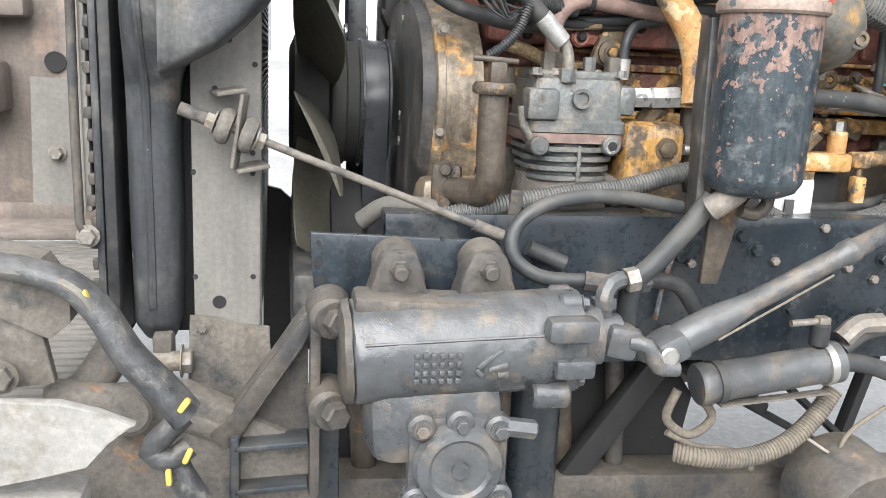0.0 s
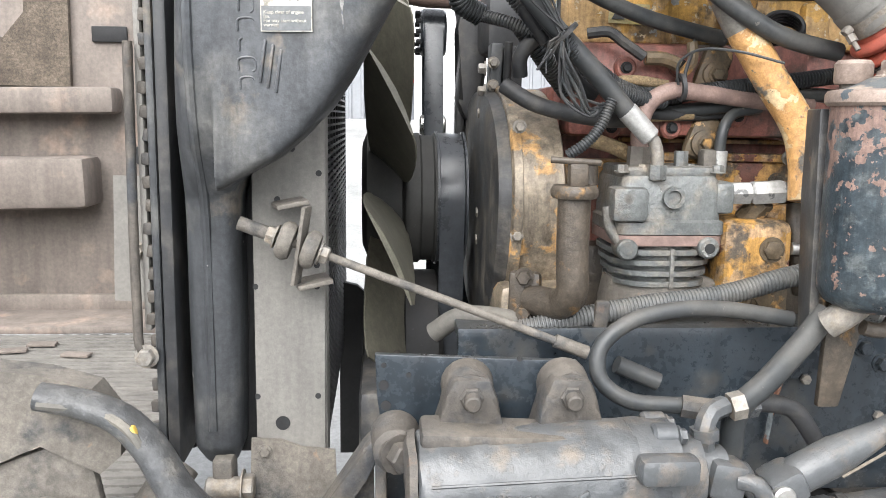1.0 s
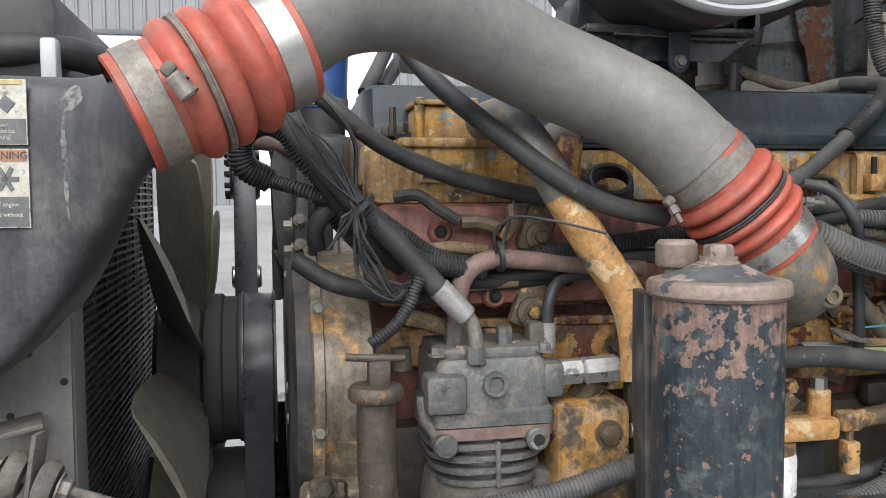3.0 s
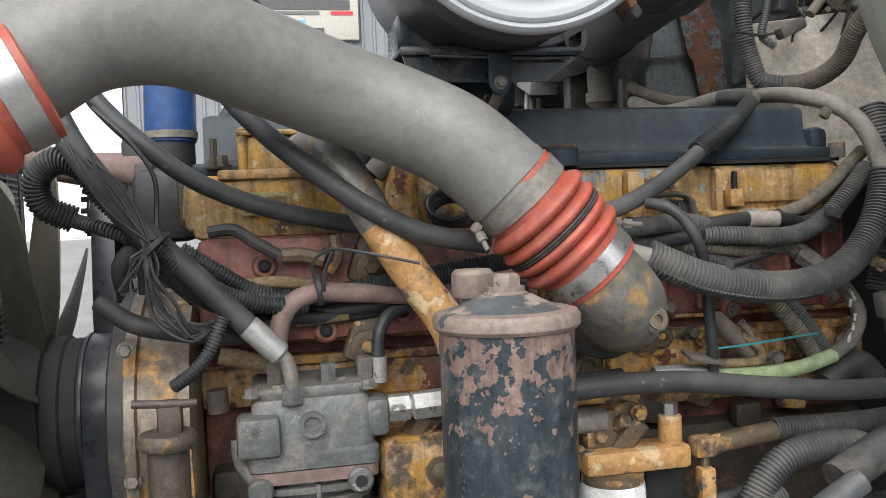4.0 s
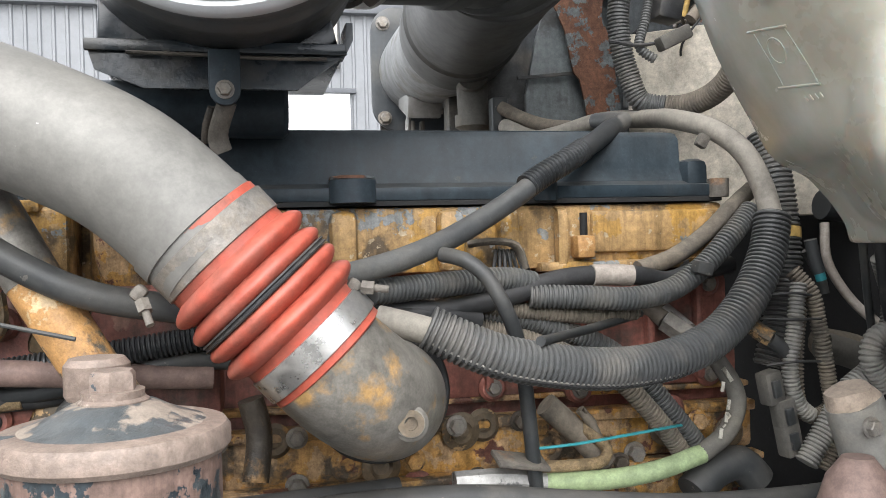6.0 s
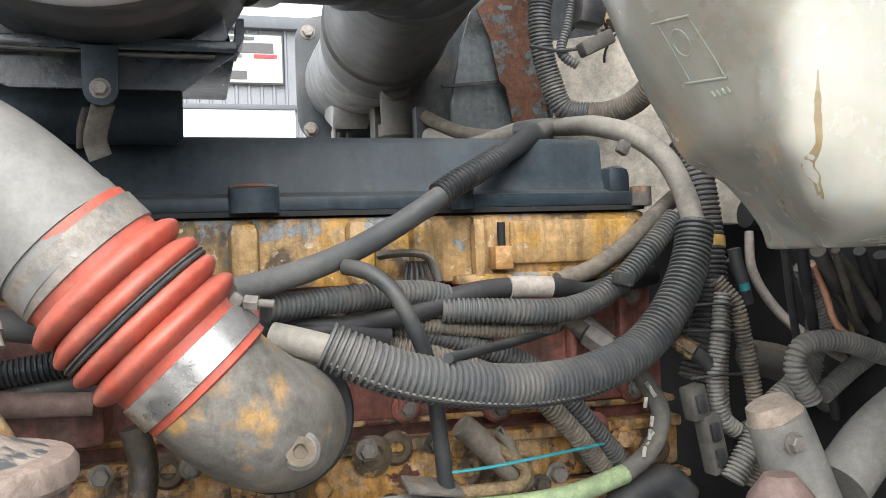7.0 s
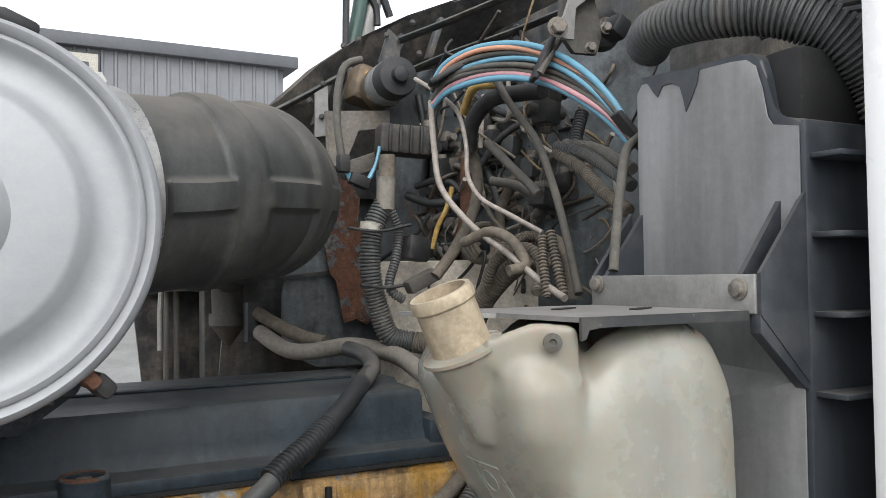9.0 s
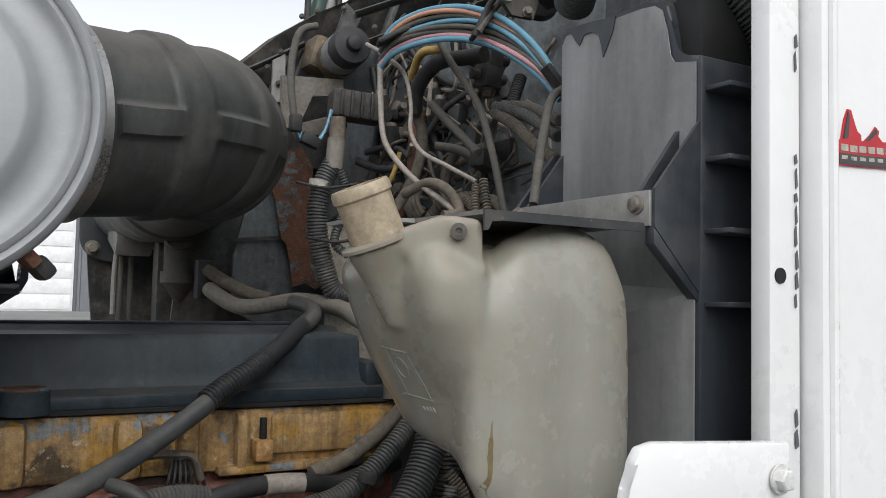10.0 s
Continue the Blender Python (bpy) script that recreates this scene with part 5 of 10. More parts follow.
hose("hose_stub", [(0.058, -0.3, 0.973), (0.088, -0.3, 0.96), (0.12, -0.305, 0.947)], 0.013, "rubber", "capped hose stub against the frame rail", category="fitting")
hose("strap_bar", [(0.317, -0.29, 0.965), (0.303, -0.29, 0.911), (0.294, -0.29, 0.846)], 0.007, "rust", "rusty brown strip along the frame rail", category="strip", flat=0.4)
hose("conduit", [(-0.146, -0.2, 0.975), (-0.131, -0.22, 0.999), (-0.091, -0.24, 1.006), (-0.025, -0.25, 1.022), (0.042, -0.25, 1.036), (0.119, -0.25, 1.049), (0.231, -0.25, 1.064), (0.334, -0.25, 1.092), (0.423, -0.2, 1.091)], 0.0165, "conduit", "dust-brown corrugated conduit along the compressor", 0.0055, 0.002)
solo("hose_clip", add_box(nb(), (0.042, -0.262, 1.031), (0.022, 0.012, 0.055), (0, 5, 0), bevel=0.004), "grime_steel", "dirty steel clip on the conduit", "clip")
hose("conduit", [(0.488, -0.22, 1.031), (0.547, -0.22, 1.004), (0.627, -0.22, 0.997), (0.717, -0.22, 1.008), (0.833, -0.2, 1.038)], 0.020, "conduit", "black corrugated conduit behind the canister", 0.006, 0.002)
hose("hose", [(0.521, -0.18, 1.04), (0.615, -0.18, 1.023), (0.708, -0.18, 1.024), (0.862, -0.16, 1.053)], 0.012, "rubber_black", "black hose behind the canister")
hose("hose", [(-0.20, -0.18, 0.99), (-0.16, -0.2, 1.02), (-0.10, -0.21, 1.02), (-0.03, -0.2, 1.0)], 0.016, "rubber_grey", "dusty hose end resting on the frame rail")
# axle and springs seen below
ax = thing("axle_parts", (0.2, -0.1, 0.3), "dark greasy axle, spring pack and brackets below the frame", "axle")
part("spring_pack", add_box(nb(), (0.5, -0.18, 0.485), (1.6, 0.09, 0.06), (0, 2, 0), bevel=0.01), "grime_steel", ax)
part("pump_body", add_cyl(nb(), (0.02, -0.25, 0.40), (0.02, -0.25, 0.78), 0.04), "oily", ax)
part("pump_body", add_cyl(nb(), (0.11, -0.22, 0.40), (0.11, -0.22, 0.8), 0.05), "rail_black", ax)
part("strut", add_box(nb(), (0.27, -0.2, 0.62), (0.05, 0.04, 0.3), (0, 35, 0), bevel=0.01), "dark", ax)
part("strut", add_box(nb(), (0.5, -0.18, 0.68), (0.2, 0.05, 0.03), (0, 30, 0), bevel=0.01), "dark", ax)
part("brake_drum", add_lathe(nb(), (0.68, -0.42, 0.52), (0, 1, 0), [(0, 0), (0.08, 0), (0.095, 0.02), (0.10, 0.14), (0, 0.14)], 32), "grime_steel", ax)
part("oil_pan", add_box(nb(), (0.45, 0.3, 0.68), (0.95, 0.34, 0.28), bevel=0.04), "oily", ax)

for i, q in enumerate([(0.352, -0.265, 0.942), (0.508, -0.265, 0.946), (0.471, -0.265, 0.883), (0.706, -0.265, 0.913), (0.595, -0.265, 1.005), (0.651, -0.265, 0.934)]):
    rb2 = thing("rail_bolt", q, "dirty hex bolt on the frame rail", "bolt", "frame rail bolts")
    part("head", add_bolt(nb(), q, (0, -1, 0), 0.013 if i % 2 else 0.009, 0.014), "rail_black", rb2)
    part("nut", add_bolt(nb(), (q[0], q[1] - 0.014, q[2]), (0, -1, 0), 0.008, 0.008, False), "dull_steel", rb2)
tg = thing("greasy_tag", (0.152, -0.42, 0.964), "greasy hydraulic hose elbow on the steering gear", "fitting")
part("elbow", add_tube(nb(), [(0.139, -0.44, 0.9), (0.137, -0.44, 0.926), (0.148, -0.43, 0.945), (0.171, -0.42, 0.951)], 0.014, 8), "gear_black", tg)
part("nut", add_cyl(nb(), (0.138, -0.44, 0.913), (0.137, -0.44, 0.928), 0.019, n=6), "gear_black", tg)
part("nut", add_cyl(nb(), (0.178, -0.42, 0.949), (0.196, -0.42, 0.953), 0.019, n=6), "dull_steel", tg)

# added flat black backing in place of the dark depth under the frame
part("under_backing", add_plate(nb(), [(p[0], p[2]) for p in [(-0.269, -0.13, 0.723), (0.416, -0.13, 0.708), (0.466, -0.13, 0.636), (0.447, -0.13, 0.54), (0.574, -0.13, 0.407), (0.639, -0.13, 0.302), (-0.265, -0.13, 0.362)]], 0.01, (0, -0.12, 0), bevel=0.002), "dark", ax, "added black backing for the dark greasy underside")
for i, (x, z, w) in enumerate(((-0.20, 0.62, 0.05), (-0.02, 0.60, 0.06), (0.06, 0.66, 0.03), (0.17, 0.64, 0.05), (0.28, 0.60, 0.04))):
    part("pipe", add_tube(nb(), [(x, -0.16, z + 0.16), (x + 0.01, -0.17, z), (x + 0.03, -0.16, z - 0.25)], w * 0.45, 12), ("oily", "grime_steel", "rail_black")[i % 3], ax)
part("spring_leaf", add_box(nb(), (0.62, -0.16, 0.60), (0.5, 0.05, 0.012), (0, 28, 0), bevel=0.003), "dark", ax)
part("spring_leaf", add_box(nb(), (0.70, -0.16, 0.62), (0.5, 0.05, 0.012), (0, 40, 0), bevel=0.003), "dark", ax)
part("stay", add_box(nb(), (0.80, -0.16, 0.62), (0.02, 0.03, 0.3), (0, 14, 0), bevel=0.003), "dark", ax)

# ---- the engine ----
def engine():
    e = thing("engine_block", (0.5, 0.3, 0.9), "oily red and yellow diesel engine block and head", "engine")
    part("block", add_box(nb(), (0.56, 0.28, 1.12), (1.10, 0.56, 0.52), bevel=0.015), "block_red", e, "oily dark red engine block")
    part("block_rail", add_box(nb(), (0.56, 0.27, 1.225), (1.10, 0.60, 0.06), bevel=0.01), "yellow", e, "chipped yellow casting ridge")
    part("block_rail", add_box(nb(), (0.60, 0.262, 1.165), (1.0, 0.64, 0.03), bevel=0.008), "yellow", e)
    part("skirt", add_box(nb(), (0.56, 0.29, 1.03), (1.08, 0.66, 0.16), bevel=0.015), "oily", e)
    part("side_cover", add_box(nb(), (0.83, -0.012, 1.36), (0.50, 0.03, 0.15), bevel=0.012), "block_red", e, "red side cover")
    for x in (0.66, 0.74, 0.80, 0.88, 0.96, 1.03):
        part("rib", add_box(nb(), (x, -0.03, 1.36), (0.012, 0.02, 0.13), bevel=0.005), "block_red", e)
    for x, z in ((0.62, 1.415), (0.62, 1.30), (0.86, 1.29), (1.045, 1.42), (1.045, 1.30), (0.745, 1.30)):
        part("cover_lug", add_cyl(nb(), (x, 0.0, z), (x, -0.035, z), 0.018, bev=0.004), "block_red", e)
        part("cover_bolt", add_bolt(nb(), (x, -0.035, z), (0, -1, 0), 0.008, 0.006), "dull_steel", e)
    part("left_cover", add_box(nb(), (0.22, -0.05, 1.37), (0.40, 0.08, 0.15), bevel=0.012), "block_red", e)
    for x, z in ((0.20, 1.41), (0.11, 1.405), (0.09, 1.31), (0.30, 1.33), (0.19, 1.31)):
        part("cover_lug", add_cyl(nb(), (x, -0.08, z), (x, -0.10, z), 0.018, bev=0.004), "block_red", e)
        part("cover_bolt", add_bolt(nb(), (x, -0.10, z), (0, -1, 0), 0.007, 0.006), "dark", e)
    part("block_deck", add_box(nb(), (0.617, 0.29, 1.365), (0.90, 0.555, 0.17), bevel=0.006), "block_red", e)
    # yellow cylinder head
    part("head", add_box(nb(), (0.62, 0.28, 1.487), (0.93, 0.58, 0.085), bevel=0.008), "yellow_grey", e, "yellow cylinder head with flaking paint and grey primer")
    for x, w in ((0.46, 0.05), (0.565, 0.035), (0.70, 0.035), (0.775, 0.03), (0.845, 0.012), (0.30, 0.05)):
        part("head_rib", add_box(nb(), (x, -0.014, 1.485), (w, 0.03, 0.08), bevel=0.012), "yellow_grey", e)
    part("head_step", add_box(nb(), (0.95, -0.012, 1.448), (0.27, 0.03, 0.012), bevel=0.003), "yellow_grey", e)
    part("head_panel", add_box(nb(), (0.985, -0.012, 1.492), (0.19, 0.012, 0.055), bevel=0.005), "yellow_grey", e)
    part("stud_boss", add_box(nb(), (0.875, -0.02, 1.473), (0.026, 0.03, 0.03), bevel=0.005), "yellow_clean", e)
    part("stud", add_cyl(nb(), (0.875, -0.024, 1.485), (0.875, -0.024, 1.517), 0.005, n=10), "dark", e)
    part("head_end", add_cyl(nb(), (1.075, -0.015, 1.535), (1.075, -0.015, 1.56), 0.014, n=12), "dirt_steel", e)
    for x, z in ((0.50, 1.20), (0.64, 1.22), (0.72, 1.19), (0.80, 1.25), (0.93, 1.205), (1.02, 1.24), (0.56, 1.14), (0.44, 1.17), (0.40, 1.22)):
        part("block_bolt", add_bolt(nb(), (x, -0.04, z), (0, -1, 0), 0.011, 0.012), random.choice(("dull_steel", "yellow", "oily")), e)
    for x, z in ((0.975, 1.235), (0.60, 1.215), (0.70, 1.25)):
        part("plug", add_lathe(nb(), (x, -0.035, z), (0, -1, 0), [(0, 0), (0.022, 0), (0.024, 0.006), (0.014, 0.01), (0.01, 0.006), (0, 0.006)], 24), "pump", e)
    for i in range(9):
        x = 0.36 + i * 0.085
        part("casting_boss", add_lathe(nb(), (x + 0.03, -0.028, 1.185 + 0.035 * ((i * 2) % 3)), (0, -1, 0), [(0, 0), (0.019, 0), (0.021, 0.008), (0.016, 0.013), (0.009, 0.013), (0.008, 0.006), (0, 0.006)], 20), random.choice(("yellow", "pump", "block_red")), e)
        part("casting_lug", add_box(nb(), (x, -0.045, 1.12 + 0.02 * (i % 3)), (0.05, 0.03, 0.04), (0, 10 * (i % 3), 0), bevel=0.01), random.choice(("yellow", "oily", "pump")), e)
    # thin casting seams, drain ledges and a pipe flange low on the block
    for z, y, w in ((1.258, -0.022, 0.014), (1.194, -0.04, 0.010), (1.285, -0.008, 0.008)):
        part("seam", add_box(nb(), (0.62, y, z), (0.98, 0.03, w), (0, 0.4, 0), bevel=0.003), "yellow", e)
    for x in (0.41, 0.50, 0.69, 0.77, 0.90, 0.99):
        part("seam_bolt", add_bolt(nb(), (x, -0.06, 1.262 if x < 0.8 else 1.20), (0, -1, 0), 0.0095, 0.010), random.choice(("dull_steel", "oily")), e)
    part("wire_staple", add_tube(nb(), [(0.849, -0.1, 1.26), (0.833, -0.1, 1.279), (0.846, -0.1, 1.262), (0.861, -0.1, 1.216), (0.83, -0.1, 1.209), (0.787, -0.1, 1.213)], 0.006, 10), "conduit_brown", e)
    # solid black box stands in for a shaded pocket
    part("pocket_shade", add_box(nb(), (0.60, -0.055, 1.07), (0.07, 0.03, 0.09), bevel=0.01), "dark", e)
    # torn heat wrap hanging from the head
    part("torn_wrap", add_tube(nb(), [(0.714, -0.05, 1.48), (0.741, -0.06, 1.483), (0.771, -0.06, 1.477), (0.782, -0.06, 1.449)], 0.012, 10, flat=0.4), "conduit_brown", e, "torn brown heat wrap")
    for i in range(7):
        p = Vector((0.748, -0.05, 1.472)) + Vector((0.005 * i, 0, 0))
        part("loose_strand", add_tube(nb(), [p, p + Vector((0.002 * (i - 3), -0.012, -0.02)), p + Vector((0.004 * (i - 3), -0.006, -0.042))], 0.0025, 6), "rubber_black", e)
    return e


engine()


def valve_cover():
    v = thing("valve_cover", (0.5, 0.2, 1.53), "long black enamelled valve cover with dusty ledges", "valve cover")
    x0, x1, y1 = 0.03, 1.075, 0.40
    prof = [(0.0, 1.532), (-0.012, 1.535), (-0.012, 1.552), (0.012, 1.560), (0.022, 1.580), (0.026, 1.620), (0.034, 1.629), (0.11, 1.632), (0.12, 1.639), (0.27, 1.639), (0.28, 1.632), (y1 - 0.03, 1.626), (y1, 1.58), (y1, 1.532)]
    rings = []
    for x, k in ((x0 - 0.0, 0.96), (x0 + 0.012, 1), (x1 - 0.05, 1), (x1 - 0.04, 0.985), (x1 - 0.036, 0.975)):
        rings.append([(x, y, 1.532 + (z - 1.532) * k) for y, z in prof])
    part("shell", add_loft(nb(), rings), "cover_black", v)
    part("flange", add_box(nb(), (0.55, 0.19, 1.545), (1.07, 0.412, 0.018), bevel=0.004), "cover_black", v)
    part("gasket", add_box(nb(), (0.55, 0.19, 1.5335), (1.06, 0.41, 0.006)), "dark", v)
    part("top_strip", add_box(nb(), (0.66, 0.145, 1.6415), (0.62, 0.035, 0.004), bevel=0.001), "cover_black", v)
    part("end_lip", add_box(nb(), (1.055, 0.19, 1.565), (0.035, 0.38, 0.05), bevel=0.012), "cover_black", v)
    for x, r in ((0.578, 0.029), (0.828, 0.016), (0.25, 0.029)):
        part("bolt_well", add_lathe(nb(), (x, -0.012, 1.534), (0, 0, 1), [(0, 0), (r, 0), (r, 0.028), (r - 0.004, 0.032), (r - 0.007, 0.03), (r - 0.008, 0.022), (0, 0.022)], 28), "cover_black", v)
        part("well_floor", add_lathe(nb(), (x, -0.012, 1.5565), (0, 0, 1), [(0, 0), (r - 0.0085, 0), (r - 0.0085, 0.002), (0, 0.002)], 24), "pump", v, "rust-stained floor of the bolt well")
        part("well_rim", add_lathe(nb(), (x, -0.012, 1.5655), (0, 0, 1), [(r - 0.006, 0), (r - 0.0045, 0.0018), (r - 0.0015, 0.0012), (r, -0.002)], 28), "rust", v)
        part("well_bolt", add_bolt(nb(), (x, -0.012, 1.556), (0, 0, 1), 0.010 if r > 0.02 else 0.006, 0.006, False), "dull_steel", v)
    part("paint_dab", add_box(nb(), (0.58, -0.0365, 1.553), (0.007, 0.006, 0.012), bevel=0.002), "sticker_red", v, "red paint dab")


valve_cover()


def thermostat_housing():
    t = thing("thermostat_housing", (0.13, -0.03, 1.44), "yellow thermostat housing with a faded warning label", "housing")
    part("base", add_box(nb(), (0.14, -0.01, 1.488), (0.25, 0.14, 0.09), bevel=0.012), "yellow_grey", t)
    part("ledge", add_box(nb(), (0.145, -0.02, 1.533), (0.185, 0.13, 0.014), bevel=0.004), "yellow_grey", t)
    part("cap", add_box(nb(), (0.1275, -0.018, 1.563), (0.090, 0.09, 0.052), bevel=0.006, taper=0.95), "yellow_grey", t)
    part("cap_rim", add_box(nb(), (0.1275, -0.019, 1.5925), (0.096, 0.096, 0.008), bevel=0.003), "yellow_grey", t)
    for x in (0.088, 0.168):
        part("cap_lug", add_cyl(nb(), (x, -0.058, 1.538), (x, -0.058, 1.60), 0.008, n=12, bev=0.002), "yellow_grey", t)
    part("side_lug", add_box(nb(), (0.03, -0.05, 1.49), (0.05, 0.05, 0.07), bevel=0.01), "yellow_grey", t)
    for x, y in ((0.06, -0.07), (0.20, -0.07), (0.045, -0.02)):
        part("bolt", add_bolt(nb(), (x, y, 1.545), (0, 0, 1), 0.009, 0.014), "oily", t)
    part("stud", add_cyl(nb(), (0.048, -0.06, 1.545), (0.048, -0.06, 1.585), 0.005, n=8), "oily", t)
    l = part("warning_label", add_box(nb(), (0.116, -0.0815, 1.491), (0.066, 0.002, 0.032), (0, 2, 0)), "label_yellow", t, "faded yellow warning label")
    part("label_border", add_box(nb(), (0.130, -0.0828, 1.491), (0.030, 0.001, 0.022), (0, 2, 0)), "yellow_grey", l)
    part("label_triangle", add_plate(nb(), [(0, 0), (0.022, 0), (0.011, 0.02)], 0.001, (0.087, -0.0828, 1.482)), "sticker_black", l)
    part("front_block", add_box(nb(), (0.012, 0.05, 1.505), (0.045, 0.10, 0.09), bevel=0.01), "oily", t)
    part("front_lug", add_box(nb(), (0.018, -0.03, 1.50), (0.03, 0.05, 0.06), (0, 6, 0), bevel=0.006), "yellow_grey", t)


thermostat_housing()


def front_housing():
    f = thing("front_housing", (-0.04, 0.1, 0.95), "worn yellow-grey round timing gear housing at the engine's front", "housing")
    c = Vector((0, 0.17, 1.17))
    n = 56

    def outline(r, x):
        return [(x, c.y + r * math.cos(2 * math.pi * i / n) * 1.12, c.z + r * math.sin(2 * math.pi * i / n) * 0.78 + 0.02 * math.cos(4 * math.pi * i / n)) for i in range(n)]

    part("disc", add_loft(nb(), [outline(0.26, -0.105), outline(0.285, -0.098), outline(0.29, -0.078)]), "black_dusty", f)
    part("rim", add_loft(nb(), [outline(0.298, -0.078), outline(0.302, -0.075), outline(0.302, -0.062), outline(0.295, -0.060)]), "cover_front", f)
    part("drum_wall", add_loft(nb(), [outline(0.292, -0.062), outline(0.292, 0.005), outline(0.27, 0.012)]), "cover_front", f)
    for z in (1.31, 1.14, 1.05):
        part("seam_bolt", add_bolt(nb(), (-0.069, -0.155 if z > 1.1 else -0.165, z), (0, -1, 0), 0.008, 0.008), "dull_steel", f)
    part("lower_case", add_box(nb(), (-0.03, 0.1, 1.0), (0.13, 0.5, 0.12), bevel=0.02), "cover_front", f)


front_housing()


def oil_filler():
    o = thing("oil_filler", (-0.01, -0.29, 1.0), "grimy steel oil filler tube with a T-handle cap", "oil filler")
    p = Vector((-0.009, -0.285, 0))
    part("tube", add_tube(nb(), [(p.x, p.y, 1.215), (p.x, p.y, 1.12), (p.x + 0.002, p.y + 0.004, 1.075), (p.x - 0.01, p.y + 0.03, 1.052), (p.x - 0.045, p.y + 0.075, 1.05)], 0.0235, 22), "oily", o)
    part("flange", add_box(nb(), (-0.062, -0.205, 1.055), (0.05, 0.02, 0.075), (0, 0, -20), bevel=0.008), "oily", o)
    for z in (1.085, 1.03):
        part("flange_bolt", add_bolt(nb(), (-0.065, -0.215, z), (-0.3, -1, 0), 0.011, 0.012), "oily", o)
    part("collar", add_lathe(nb(), (p.x, p.y, 1.212), (0, 0, 1), [(0, 0), (0.031, 0), (0.034, 0.004), (0.034, 0.012), (0.030, 0.018), (0, 0.018)], 28), "oily", o)
    part("cap_post", add_box(nb(), (p.x + 0.004, p.y, 1.247), (0.028, 0.022, 0.04), bevel=0.006), "oily", o)
    part("t_handle", add_tube(nb(), [(p.x - 0.036, p.y - 0.004, 1.266), (p.x, p.y - 0.008, 1.264), (p.x + 0.034, p.y - 0.004, 1.262)], 0.0048, 10), "oily", o)


oil_filler()


def compressor():
    c = thing("air_compressor", (0.155, -0.12, 1.0), "grey cast aluminium air compressor with cooling fins", "compressor")
    part("crankcase", add_lathe(nb(), (0.158, -0.13, 0.99), (0, 0, 1), [(0, 0), (0.085, 0), (0.085, 0.05), (0.078, 0.085), (0, 0.085)], 32), "dirt_steel", c)
    bm = nb()
    part("cylinder", add_lathe(nb(), (0.158, -0.13, 1.06), (0, 0, 1), [(0, 0), (0.071, 0), (0.071, 0.07), (0, 0.07)], 40), "cast_alu", c)
    for i in range(4):
        bm = nb()
        add_loft(bm, [[(x, y, 1.068 + i * 0.0165 + dz) for x, y in rounded(0.085 - 0.004 * i, -0.212, 0.231 + 0.003 * i, -0.05, 0.055, 6)] for dz in (0, 0.008)])
        part("fin", bm, "cast_alu", c)
    part("fin_web", add_box(nb(), (0.163, -0.205, 1.097), (0.007, 0.02, 0.062), bevel=0.002), "cast_alu", c)
    part("valve_plate", add_loft(nb(), [[(x, y, z) for x, y in rounded(0.074, -0.212, 0.244, -0.045, 0.02, 4)] for z in (1.132, 1.148)]), "mauve", c, "rust-stained gasket plate")
    part("head", add_loft(nb(), [[(x, y, z) for x, y in rounded(0.078 - g, -0.210 - g, 0.242 + g, -0.045, 0.016, 4)] for z, g in ((1.148, 0.0), (1.150, 0.003), (1.168, 0.003), (1.172, -0.002), (1.232, -0.006), (1.238, -0.010))]), "cast_alu", c)
    part("head_lug", add_box(nb(), (0.092, -0.20, 1.196), (0.055, 0.05, 0.052), bevel=0.008), "cast_alu", c)
    part("head_lug", add_box(nb(), (0.245, -0.18, 1.205), (0.03, 0.05, 0.05), bevel=0.008), "cast_alu", c)
    part("top_boss", add_box(nb(), (0.16, -0.13, 1.242), (0.15, 0.12, 0.02), bevel=0.006), "cast_alu", c)
    part("port", add_lathe(nb(), (0.159, -0.212, 1.207), (0, -1, 0), [(0, 0), (0.0165, 0), (0.0165, 0.008), (0.011, 0.008), (0.011, 0.002), (0, 0.002)], 24), "cast_alu", c)
    for x, z in ((0.091, 1.127), (0.217, 1.13)):
        part("lug", add_cyl(nb(), (x, -0.18, z), (x, -0.222, z), 0.0165, bev=0.003), "cast_alu", c)
        part("lug_hole", add_cyl(nb(), (x, -0.2225, z), (x, -0.2235, z), 0.008, n=14), "dark" if x > 0.2 else "cast_alu", c)
    part("side_arm", add_tube(nb(), [(0.065, -0.19, 1.19), (0.068, -0.195, 1.16), (0.088, -0.20, 1.13)], 0.009, 10), "cast_alu", c)
    for x, y in ((0.085, -0.19), (0.235, -0.19), (0.20, -0.16), (0.12, -0.18)):
        part("head_bolt", add_bolt(nb(), (x, y, 1.243), (0, 0, 1), 0.009, 0.010), "cast_alu", c)
    part("stud_fitting", add_cyl(nb(), (0.185, -0.165, 1.25), (0.185, -0.165, 1.275), 0.011, n=6), "cast_alu", c)
    part("union", add_cyl(nb(), (0.243, -0.18, 1.21), (0.262, -0.18, 1.21), 0.018, n=20, bev=0.002), "cast_alu", c)
    part("side_elbow", add_box(nb(), (0.236, -0.14, 1.255), (0.022, 0.03, 0.045), bevel=0.005), "dirt_steel", c)
    part("flange_foot", add_box(nb(), (0.235, -0.13, 1.05), (0.07, 0.1, 0.05), (0, 25, 0), bevel=0.012), "dirt_steel", c)


compressor()


def compressor_fittings():
    f = thing("discharge_fitting", (0.25, -0.18, 1.2), "bright zinc hex fittings on the compressor outlet", "fitting")
    part("hex_nut", add_cyl(nb(), (0.262, -0.18, 1.211), (0.29, -0.182, 1.212), 0.0185, n=6), "ferrule", f)
